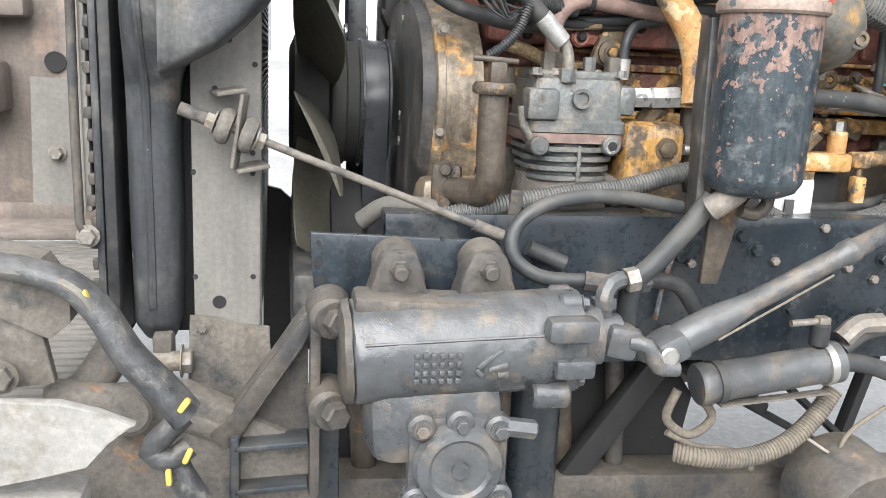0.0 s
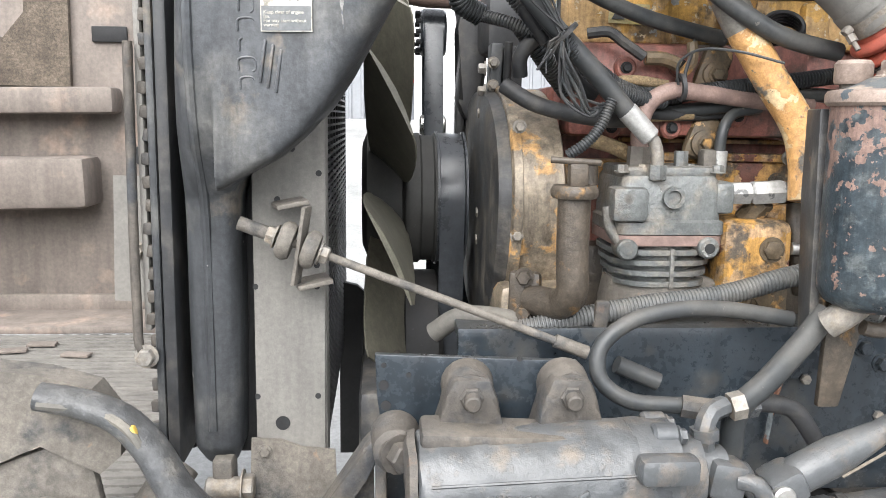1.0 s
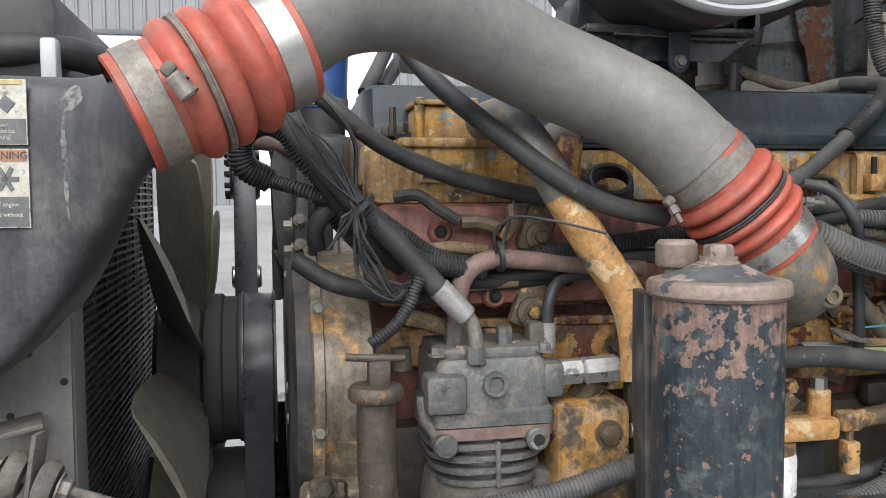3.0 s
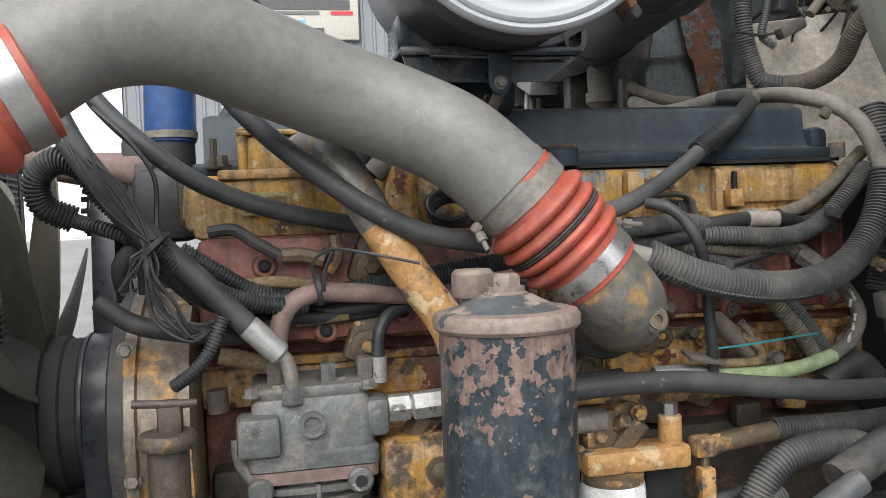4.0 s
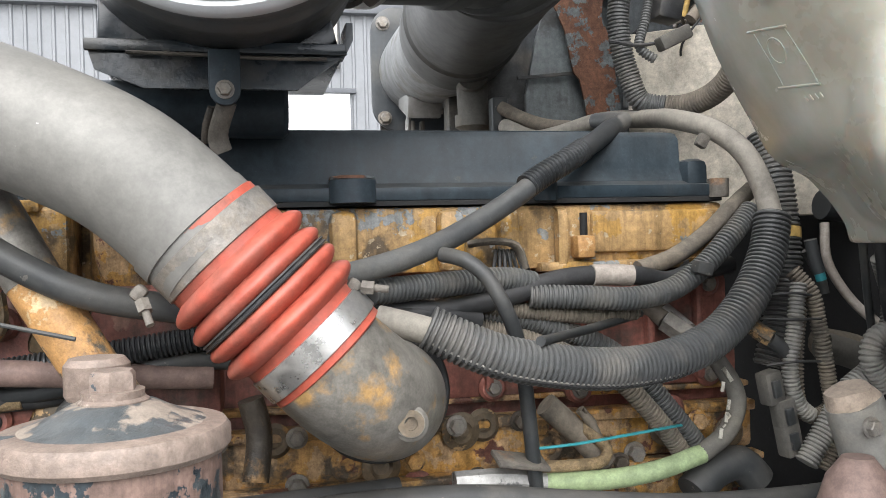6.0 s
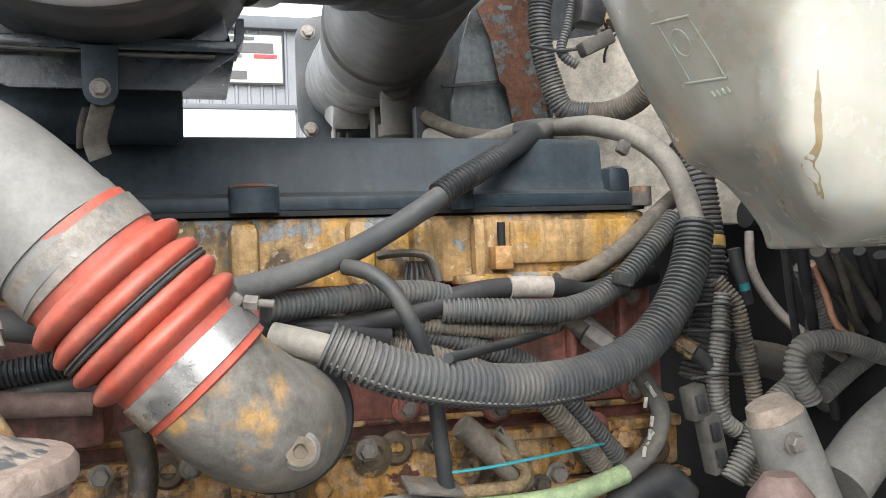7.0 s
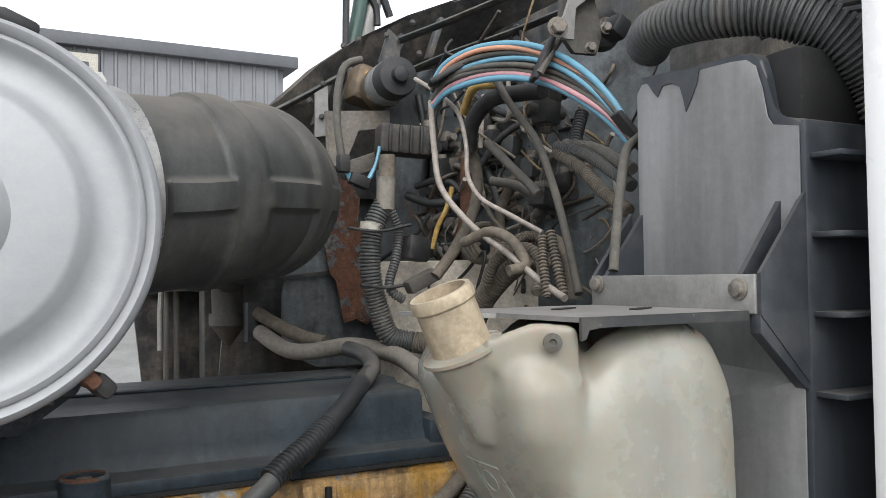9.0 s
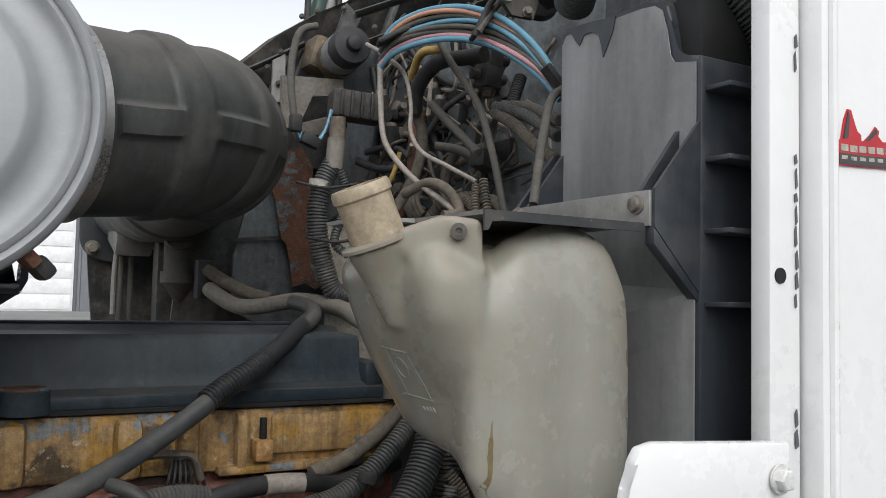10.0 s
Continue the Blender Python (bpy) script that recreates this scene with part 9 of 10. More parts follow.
part("body", add_box(nb(), (1.27, 0.072, 1.968), (0.030, 0.028, 0.036), (0, 10, 20), bevel=0.005), "rubber", v3)
part("collar", add_cyl(nb(), (1.271, 0.072, 1.981), (1.271, 0.072, 1.992), 0.011, n=12), "dull_steel", v3)
part("stud", add_cyl(nb(), (1.318, 0.112, 1.956), (1.272, 0.052, 1.945), 0.009, n=12), "rubber_black", v3)
v3 = thing("bulkhead_fitting", (1.241, 0.148, 2.024), "black push-in fitting on the bulkhead", "fitting", "bulkhead fittings")
part("body", add_box(nb(), (1.235, 0.138, 2.022), (0.030, 0.028, 0.04), (0, -8, 20), bevel=0.005), "rubber_black", v3)
part("collar", add_cyl(nb(), (1.235, 0.138, 2.036), (1.236, 0.138, 2.048), 0.011, n=12), "dull_steel", v3)
part("stud", add_cyl(nb(), (1.281, 0.178, 2.011), (1.238, 0.118, 1.999), 0.009, n=12), "rubber_black", v3)
v3 = thing("bulkhead_fitting", (1.233, 0.162, 2.05), "black push-in fitting on the bulkhead", "fitting", "bulkhead fittings")
part("body", add_box(nb(), (1.227, 0.152, 2.048), (0.030, 0.028, 0.032), (0, -20, 20), bevel=0.005), "rubber_black", v3)
part("collar", add_cyl(nb(), (1.227, 0.152, 2.062), (1.228, 0.152, 2.074), 0.011, n=12), "dull_steel", v3)
part("stud", add_cyl(nb(), (1.272, 0.192, 2.038), (1.23, 0.132, 2.024), 0.009, n=12), "rubber_black", v3)
v3 = thing("bulkhead_fitting", (1.26, 0.115, 2.009), "black push-in fitting on the bulkhead", "fitting", "bulkhead fittings")
part("body", add_box(nb(), (1.254, 0.105, 2.007), (0.030, 0.028, 0.036), (0, 10, 20), bevel=0.005), "rubber", v3)
part("collar", add_cyl(nb(), (1.254, 0.105, 2.021), (1.254, 0.105, 2.032), 0.011, n=12), "dull_steel", v3)
part("stud", add_cyl(nb(), (1.3, 0.145, 1.996), (1.256, 0.085, 1.984), 0.009, n=12), "rubber_black", v3)
v3 = thing("bulkhead_fitting", (1.186, 0.232, 1.983), "black push-in fitting on the bulkhead", "fitting", "bulkhead fittings")
part("body", add_box(nb(), (1.181, 0.222, 1.981), (0.030, 0.028, 0.04), (0, -8, 20), bevel=0.005), "rubber_black", v3)
part("collar", add_cyl(nb(), (1.181, 0.222, 1.995), (1.181, 0.222, 2.007), 0.011, n=12), "dull_steel", v3)
part("stud", add_cyl(nb(), (1.223, 0.262, 1.967), (1.186, 0.202, 1.958), 0.009, n=12), "rubber_black", v3)
v3 = thing("bulkhead_fitting", (1.175, 0.251, 2.045), "black push-in fitting on the bulkhead", "fitting", "bulkhead fittings")
part("body", add_box(nb(), (1.169, 0.241, 2.044), (0.030, 0.028, 0.032), (0, -20, 20), bevel=0.005), "rubber_black", v3)
part("collar", add_cyl(nb(), (1.17, 0.241, 2.058), (1.17, 0.241, 2.07), 0.011, n=12), "dull_steel", v3)
part("stud", add_cyl(nb(), (1.211, 0.281, 2.032), (1.174, 0.221, 2.019), 0.009, n=12), "rubber_black", v3)
rl = thing("relay", (1.231, -0.02, 1.916), "small black relay with a pale wire loom", "relay")
part("body", add_box(nb(), (1.231, -0.02, 1.91), (0.045, 0.03, 0.03), (0, 10, 20), bevel=0.004), "rubber_black", rl)
part("tab", add_box(nb(), (1.231, -0.02, 1.929), (0.03, 0.02, 0.012), (0, 10, 20), bevel=0.003), "rubber_grey", rl)
for i in range(5):
    part("lead", add_tube(nb(), [Vector((1.222, -0.02, 1.924)) + Vector((0.004 * i, 0, 0)), Vector((1.223, -0.03, 1.954)) + Vector((0.005 * i, 0, 0)), Vector((1.226, -0.06, 1.977)) + Vector((0, 0, 0.003 * i))], 0.003, 6), "rubber_grey", rl)
for p, q in (((1.214, -0.06, 2.066), (0.03, 0.03, 0.034)), ((1.209, -0.06, 2.035), (0.036, 0.03, 0.038))):
    so = thing("solenoid_valve", p, "black solenoid valve with ribbed coil on the firewall", "valve", "solenoid valves")
    part("coil", add_box(nb(), p, q, (0, 4, 12), bevel=0.004), "rubber_black", so)
    part("port", add_cyl(nb(), (p[0] - 0.03, p[1] + 0.005, p[2] + 0.004), (p[0] + 0.03, p[1] - 0.005, p[2] - 0.002), 0.009, n=14, bev=0.002), "black_dusty", so)
    part("nut", add_bolt(nb(), (p[0], p[1], p[2] - 0.018), (0, 0, -1), 0.009, 0.012), "oily", so)
# folded strips and brackets under the cowl
fw = bpy.data.objects["firewall"]
for strip in ([(0.923, 0.41, 2.089), (0.994, 0.4, 2.13), (1.069, 0.39, 2.177)], [(1.14, 0.3, 2.225), (1.217, 0.26, 2.258), (1.29, 0.2, 2.29), (1.355, 0.15, 2.317)], [(1.132, 0.3, 2.156), (1.217, 0.24, 2.195), (1.294, 0.17, 2.223), (1.366, 0.1, 2.254)]):
    part("folded_strip", add_tube(nb(), strip, 0.016, 8, flat=0.35), "firewall", fw)
part("cowl_web", add_plate(nb(), [(p[0], p[2]) for p in [(1.122, 0.31, 2.246), (1.144, 0.31, 2.228), (1.142, 0.31, 2.175), (1.155, 0.31, 2.147), (1.125, 0.31, 2.142), (1.101, 0.31, 2.183)]], 0.006, (0, 0.31, 0)), "firewall", fw)
part("cowl_post", add_plate(nb(), [(p[0], p[2]) for p in [(1.001, 0.37, 2.129), (1.025, 0.37, 2.145), (1.027, 0.37, 2.054), (1.001, 0.37, 2.048)]], 0.006, (0, 0.37, 0)), "bracket_grey", fw)
for q in [(1.068, 0.32, 2.223), (1.115, 0.3, 2.232), (1.015, 0.36, 2.146), (1.012, 0.36, 2.085), (1.043, 0.33, 2.211), (1.171, 0.28, 2.2), (1.158, 0.28, 2.255), (0.993, 0.37, 2.115)]:
    part("cowl_bolt", add_bolt(nb(), q, (-0.5, -1, 0), 0.004, 0.004), "black_dusty", fw)
ab = thing("cowl_bracket", (1.22, -0.22, 2.12), "dusty grey arched steel bracket holding up the air lines", "bracket")
part("arch", add_plate(nb(), [(1.287, 2.23), (1.295, 2.158), (1.276, 2.127), (1.264, 2.126), (1.254, 2.144), (1.248, 2.171), (1.231, 2.179), (1.187, 2.164), (1.159, 2.149), (1.14, 2.134), (1.136, 2.093), (1.115, 2.092), (1.113, 2.112), (1.123, 2.123), (1.136, 2.157), (1.15, 2.205)], 0.006, (0, -0.22, 0)), "bracket_grey", ab)
part("foot_bolt", add_bolt(nb(), (1.109, -0.228, 2.104), (-0.3, -1, 0), 0.010, 0.010), "dull_steel", ab)
part("hub", add_lathe(nb(), (1.239, -0.160, 2.139), (-0.4, -1, 0), [(0, -0.02), (0.030, -0.02), (0.028, 0.0), (0.016, 0.006), (0, 0.006)], 24), "rubber_black", ab, "black pivot hub behind the arch")
part("hub_bolt", add_bolt(nb(), (1.236, -0.168, 2.139), (-0.4, -1, 0), 0.009, 0.012), "dull_steel", ab)
part("web", add_plate(nb(), [(1.186, 2.1), (1.219, 2.104), (1.216, 2.175), (1.186, 2.158)], 0.005, (0, -0.16, 0)), "black_dusty", ab)
part("web_bolt", add_bolt(nb(), (1.202, -0.166, 2.110), (0, -1, 0), 0.005, 0.005), "dull_steel", ab)
gm = thing("windshield_post", (1.321, 0.9, 2.46), "green cab windshield post with a wiper arm", "post")
part("post", add_tube(nb(), [(1.169, 0.6, 2.295), (1.183, 0.6, 2.346), (1.201, 0.6, 2.448)], 0.016, 10), "green_frame", gm)
part("post", add_tube(nb(), [(1.202, 0.62, 2.31), (1.219, 0.62, 2.368), (1.247, 0.62, 2.461)], 0.020, 10), "bracket_grey", gm)
part("post", add_tube(nb(), [(1.148, 0.58, 2.281), (1.149, 0.58, 2.336), (1.151, 0.58, 2.433)], 0.008, 8), "rubber_black", gm)
part("wiper_arm", add_tube(nb(), [(1.231, 0.6, 2.346), (1.228, 0.6, 2.383), (1.214, 0.6, 2.412), (1.208, 0.6, 2.449)], 0.008, 8), "rubber_black", gm)
part("wiper_arm", add_tube(nb(), [(1.261, 0.6, 2.369), (1.245, 0.6, 2.411), (1.232, 0.6, 2.453)], 0.009, 8), "rubber_black", gm)

# ---- expansion tank, its bracket and the black housing ----
def expansion_tank():
    t = thing("expansion_tank", (0.92, -0.47, 1.35), "yellowed translucent plastic coolant expansion tank, stained with rust", "tank")
    # section by height: corners of a rounded five-sided plan
    def plan(pts, r):
        out = []
        n = len(pts)
        for i in range(n):
            a, b, c = (Vector(pts[(i + k) % n]) for k in (-1, 0, 1))
            u, v = (a - b).normalized(), (c - b).normalized()
            rr = min(r, (a - b).length * 0.45, (c - b).length * 0.45)
            p, q = b + u * rr, b + v * rr
            for k in range(9):
                s = k / 8
                out.append(p * (1 - s) ** 2 + b * 2 * s * (1 - s) + q * s * s)
        return out

    secs = [(1.472, 0.95, 0.99, 0.5, 0.05), (1.478, 0.925, 1.02, 0.8, 0.06), (1.49, 0.90, 1.032, 0.95, 0.06), (1.51, 0.884, 1.037, 1, 0.06), (1.535, 0.864, 1.04, 1, 0.06), (1.56, 0.85, 1.041, 1, 0.06), (1.60, 0.832, 1.041, 1, 0.06),
            (1.65, 0.814, 1.04, 1, 0.06), (1.69, 0.797, 1.038, 0.99, 0.06), (1.708, 0.79, 1.034, 0.97, 0.065), (1.725, 0.793, 1.026, 0.92, 0.07), (1.738, 0.81, 1.01, 0.83, 0.07), (1.748, 0.84, 0.99, 0.66, 0.06)]
    for _ in range(2):
        cut = [secs[0]]
        for a, b in zip(secs, secs[1:]):
            cut += [tuple(0.75 * p + 0.25 * q for p, q in zip(a, b)), tuple(0.25 * p + 0.75 * q for p, q in zip(a, b))]
        secs = cut + [secs[-1]]
    left, right = [], []
    for z, xl, xr, k, r in secs:
        xb = float(np.interp(z, (1.471, 1.49, 1.51, 1.535, 1.546, 1.56, 1.58, 1.61, 1.64, 1.70, 1.725, 1.75), (1.0, 0.995, 0.98, 0.955, 0.925, 0.910, 0.898, 0.877, 0.86, 0.835, 0.835, 0.85)))
        xl = xb - 0.03
        yc = -0.46
        seam, inner = float(np.interp(z, (1.472, 1.50, 1.535), (0.945, 0.90, 0.88))), max(0.96, xb + 0.03)
        bulge = 0.046 * min(1, max(0, (z - 1.60) / 0.07))
        near, side = Vector((seam, yc - 0.113 * k)), Vector((xl, yc + 0.012))
        mid = side.lerp(near, 0.60) + Vector((-0.45, -0.89)) * bulge
        lp = [tuple(near), (inner, yc - 0.03), (inner, yc + 0.10), (xb, yc + 0.10), tuple(side), tuple(mid)]
        left.append([(p.x, p.y, z - 0.012 * min(1, max(0, (z - 1.70) / 0.03))) for p in plan(lp, r * 0.95)])
        xr += 0.017
        rp = [(seam - 0.012, yc - 0.10 * k), (seam + 0.02, yc - 0.119 * k), (xr, yc - 0.117 * k), (xr + 0.01, yc + 0.10 * k), (max(0.88, xb + 0.01), yc + 0.10 * k)]
        # the top slopes down towards the seam
        slope = 0.046 * min(1, max(0, (z - 1.655) / 0.09))
        right.append([(p.x, p.y, z + 0.010 * min(1, max(0, (z - 1.70) / 0.03)) - slope * (max(0, 0.955 - p.x) / 0.07) ** 1.6) for p in plan(rp, r)])
    nk = Vector((-0.40, 0.0, 0.92)).normalized()
    nbase = Vector((0.812, -0.5, 1.732))
    body = add_loft(add_loft(nb(), left), right)
    # an ear for the screw and a pedestal for the neck, moulded in one with the shell
    add_plate(body, [(0.026, 1.728), (0.028, 1.7425), (0.064, 1.7555), (0.094, 1.7545), (0.1005, 1.749), (0.101, 1.7205), (0.106, 1.706), (0.064, 1.706), (0.040, 1.714)], 0.011, (0.794, -0.507, 0), (0.87, -0.49, 0))
    add_lathe(body, nbase - nk * 0.075, nk, [(0, 0), (0.018, 0), (0.024, 0.045), (0.031, 0.075), (0, 0.075)], 32)
    body = fuse(body, 0.003, 12)
    skin = BVHTree.FromBMesh(body)
    runs = [(0.886, -0.575, 1.584), (0.885, -0.575, 1.554), (0.885, -0.575, 1.538), (0.882, -0.575, 1.526), (0.887, -0.575, 1.517), (0.892, -0.575, 1.507), (0.897, -0.575, 1.496), (0.903, -0.575, 1.485)]
    part("body", body, "tank", t)
    part("stain", add_film(skin, runs, 0.0026), "stain", t, "brown rust stain")

    def face(m, z, lift):
        a = Vector((0.841 - 0.58 * (z - 1.62), -0.448, z)).lerp(Vector((0.88, -0.573, z)), m)
        d = Vector((-0.83, -0.55, 0)).normalized()
        hit = skin.ray_cast(a + d * 0.15, -d)[0]
        return (hit or a) + d * lift

    for z, m0, m1 in ((1.640, 0.11, 0.38), (1.597, 0.14, 0.45)):
        part("embossed_bar", add_tube(nb(), [face(m0, z, -0.0004), face((m0 + m1) / 2, z - 0.002, -0.0004), face(m1, z - 0.004, -0.0004)], 0.0012, 8), "tank", t)
    part("embossed_frame", add_tube(nb(), [face(0.15, 1.638, -0.0003), face(0.17, 1.618, -0.0003), face(0.18, 1.598, -0.0003)], 0.0008, 8), "tank", t)
    part("embossed_frame", add_tube(nb(), [face(0.36, 1.636, -0.0003), face(0.40, 1.615, -0.0003), face(0.43, 1.594, -0.0003)], 0.0008, 8), "tank", t)
    part("embossed_ring", add_tube(nb(), [face(0.25 + 0.055 * math.cos(a), 1.622 + 0.009 * math.sin(a), -0.0003) for a in [2 * math.pi * k / 16 for k in range(17)]], 0.0009, 6, step=0.004), "tank", t)
    for k in range(4):
        part("embossed_mark", add_tube(nb(), [face(0.30 + 0.04 * k, 1.587, -0.0003), face(0.315 + 0.04 * k, 1.583, -0.0003)], 0.0013, 6), "tank", t)
    part("neck_flange", add_lathe(nb(), nbase, nk, [(0, 0), (0.034, 0), (0.034, 0.003), (0.027, 0.005), (0, 0.005)], 32), "tank", t)
    part("filler_neck", add_lathe(nb(), nbase, nk, [(0.022, 0), (0.0245, 0.003), (0.0245, 0.041), (0.0265, 0.043), (0.0265, 0.050), (0.025, 0.053), (0.0215, 0.053), (0.0215, 0.01), (0, 0.008)], 36), "neck", t, "brownish open filler neck")
    part("lug_screw", add_lathe(nb(), (0.8555, -0.5608, 1.741), (-0.49, -0.87, 0), [(0, -0.003), (0.0072, -0.003), (0.0072, 0.001), (0.003, 0.002), (0.002, 0.0), (0, 0.0)], 18), "rubber_grey", t)
    b = thing("tank_bracket", (1.0, -0.47, 1.76), "dusty grey folded steel tank bracket with two screws", "bracket")
    part("shelf", add_plate(nb(), [(0.872, -0.572), (1.052, -0.572), (1.054, -0.36), (0.82, -0.36), (0.82, -0.445), (0.868, -0.46)], 0.004, (0, 0, 1.756), (1, 0, 0), (0, 1, 0)), "bracket_grey", b)
    part("front_lip", add_plate(nb(), [(0.872, 1.742), (0.876, 1.743), (0.8795, 1.750), (0.89, 1.7515), (1.05, 1.7515), (1.05, 1.760), (0.872, 1.760)], 0.003, (0, -0.572, 0)), "rubber", b)
    part("back_flange", add_box(nb(), (1.054, -0.47, 1.774), (0.005, 0.22, 0.034), (0, 0, 0), bevel=0.001), "bracket_grey", b)
    for x, y in ((0.955, -0.44), (1.005, -0.49)):
        part("slot", add_plate(nb(), rounded(-0.022, -0.005, 0.022, 0.005, 0.0045, 4), 0.001, (x, y, 1.7604), (0.85, 0.5, 0), (-0.5, 0.85, 0)), "dark", b)
    for y, z in ((-0.372, 1.782), (-0.564, 1.778)):
        part("screw", add_lathe(nb(), (1.051, y, z), (-1, 0, 0), [(0, 0), (0.0095, 0), (0.0095, 0.002), (0.0065, 0.003), (0.0065, 0.007), (0.004, 0.008), (0, 0.007)], 22), "dull_steel", b)


expansion_tank()


def black_housing():
    h = thing("heater_housing", (1.2, -0.47, 1.2), "black moulded plastic heater housing with ribs and a dusty face", "housing")
    xf = 1.112
    top = [(y, z) for x, y, z in [(1.109, -0.368, 1.996), (1.109, -0.376, 2.006), (1.109, -0.468, 2.003), (1.109, -0.512, 2.002), (1.109, -0.530, 2.000), (1.109, -0.541, 1.992), (1.109, -0.547, 1.972), (1.109, -0.552, 1.942), (1.109, -0.558, 1.933), (1.109, -0.587, 1.928)]]
    face = [(top[-1][0], 1.49), (top[0][0], 1.49)] + top
    bm = nb()
    add_loft(bm, [[(xf, y, z) for y, z in face], [(xf + 0.16, y, z) for y, z in face]])
    bmesh.ops.bevel(bm, geom=[e for e in bm.edges], offset=0.004, segments=2, affect="EDGES", profile=0.5)
    part("shell", bm, "box_dark", h)
    # black block puts the shade of the duct's hollow into colour
    part("recess", add_box(nb(), (xf + 0.085, -0.553, 1.955), (0.15, 0.05, 0.09), bevel=0.01), "dark", h, "black block painting the shade of the hollow under the air duct")
    cy = sum(y for y, z in top) / len(top)
    panel = [(top[-1][0] + 0.006, 1.52), (top[0][0] - 0.004, 1.52)] + [(y + (0.005 if y < cy else -0.004), z - 0.006) for y, z in top]
    # the thin plate carries the paler colour: dust plus light falling on this face
    part("face_panel", add_plate(nb(), [(-y, z) for y, z in panel], 0.002, (xf - 0.0005, 0, 0), (0, -1, 0), (0, 0, 1), bevel=0.0008), "box_lit_dusty", h, "front face grey with dust and painted light")
    for z in (1.895, 1.825, 1.755, 1.685, 1.545, 1.49):
        part("side_rib", add_box(nb(), (xf + 0.080, -0.60, z), (0.15, 0.036, 0.005), bevel=0.001), "box_dark", h)
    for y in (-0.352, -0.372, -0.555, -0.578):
        part("gusset", add_plate(nb(), [(0, 0), (0.058, 0), (0.058, 0.075)], 0.006, (xf - 0.058, y, 1.785), (1, 0, 0), (0, 0, 1)), "box_dark", h)
    part("strut", add_plate(nb(), [(0, 0.058), (0.016, 0.058), (0.0595, 0.012), (0.0595, -0.014), (0.048, -0.004), (0, 0.040)], 0.012, (xf - 0.058, -0.572, 1.70), (1, 0, 0), (0, 0, 1), bevel=0.001), "box_dark", h)
    part("side_web", add_plate(nb(), [(0, 0.092), (0, 0.056), (0.060, -0.006), (0.060, 0.165)], 0.004, (xf - 0.058, -0.581, 1.70), (1, 0, 0), (0, 0, 1)), "box_dark", h)
    wd = nb()
    base = [wd.verts.new((xf + 0.001, y, z)) for y, z in ((-0.5815, 1.707), (-0.5815, 1.687), (-0.512, 1.628), (-0.47, 1.62), (-0.47, 1.71))]
    ridge = [wd.verts.new((xf - 0.004, -0.575, 1.696)), wd.verts.new((xf - 0.024, -0.485, 1.668))]
    for f in ((0, 1, 5), (1, 2, 5), (5, 2, 6), (2, 3, 6), (3, 4, 6), (4, 0, 5), (4, 5, 6), (0, 4, 3, 2, 1)):
        wd.faces.new([(base + ridge)[i] for i in f])
    part("wedge", wd, "box_lit_dusty", h, "dusty moulded wedge painted paler as lit")
    part("dimple", add_cyl(nb(), (xf - 0.001, -0.467, 1.834), (xf + 0.001, -0.467, 1.834), 0.004, n=10), "dark", h)
    part("water_mark", add_plate(nb(), [(-p[1], p[2]) for p in [(1.11, -0.381, 2.007), (1.11, -0.427, 2.004), (1.11, -0.467, 1.999), (1.11, -0.463, 1.984), (1.11, -0.455, 1.97), (1.11, -0.447, 1.958), (1.11, -0.444, 1.972), (1.11, -0.439, 1.986), (1.11, -0.428, 1.992), (1.11, -0.414, 1.992), (1.11, -0.406, 1.981), (1.11, -0.4, 1.987), (1.11, -0.392, 1.998)]], 0.001, (xf - 0.003, 0, 0), (0, -1, 0), (0, 0, 1)), "box_dark", h, "dark run mark")
    hose("drain_hose", [(1.148, -0.335, 1.954), (1.117, -0.345, 1.934), (1.094, -0.36, 1.89), (1.079, -0.37, 1.845), (1.065, -0.38, 1.796)], 0.0054, "rubber_grey", "grey vent hose from the housing to the bracket")
    hose("air_duct", [(1.125, -0.375, 2.046), (1.106, -0.41, 2.052), (1.104, -0.455, 2.051), (1.113, -0.495, 2.048), (1.132, -0.53, 2.043), (1.152, -0.56, 2.029), (1.176, -0.582, 2.006), (1.201, -0.595, 1.97), (1.211, -0.602, 1.93)], 0.0248, "conduit", "thick black corrugated air duct over the housing", 0.0062, 0.0042, n=24)
    u = thing("firewall_corner", (1.3, -0.3, 2.0), "dark firewall corner with bolted brackets above the housing", "panel")
    part("panel", add_box(nb(), (1.385, -0.35, 1.90), (0.03, 0.75, 0.9), bevel=0.004), "firewall", u)
    part("panel", add_plate(nb(), [(p[0], p[2]) for p in [(1.134, -0.2, 2.181), (1.176, -0.2, 2.187), (1.197, -0.2, 2.114), (1.187, -0.2, 2.083), (1.15, -0.2, 2.082), (1.128, -0.2, 2.106)]], 0.008, (0, -0.2, 0)), "rubber_grey", u)
    for p in [(1.118, -0.22, 2.107), (1.193, -0.22, 2.116), (1.175, -0.21, 2.09)]:
        part("bolt", add_bolt(nb(), p, (-0.4, -1, 0), 0.006, 0.008), "dull_steel", u)
    for k in range(7):
        part("lead", add_tube(nb(), [(1.21 + 0.003 * k, -0.44, 2.075 - 0.004 * k), (1.235 + 0.002 * k, -0.47, 2.098 - 0.006 * k), (1.27, -0.52, 2.118 - 0.009 * k), (1.31, -0.57, 2.125 - 0.010 * k)], 0.0035, 6), "rubber_black", u)
    part("bracket", add_box(nb(), (1.206, -0.3, 2.118), (0.03, 0.03, 0.06), bevel=0.004), "rubber_grey", u)
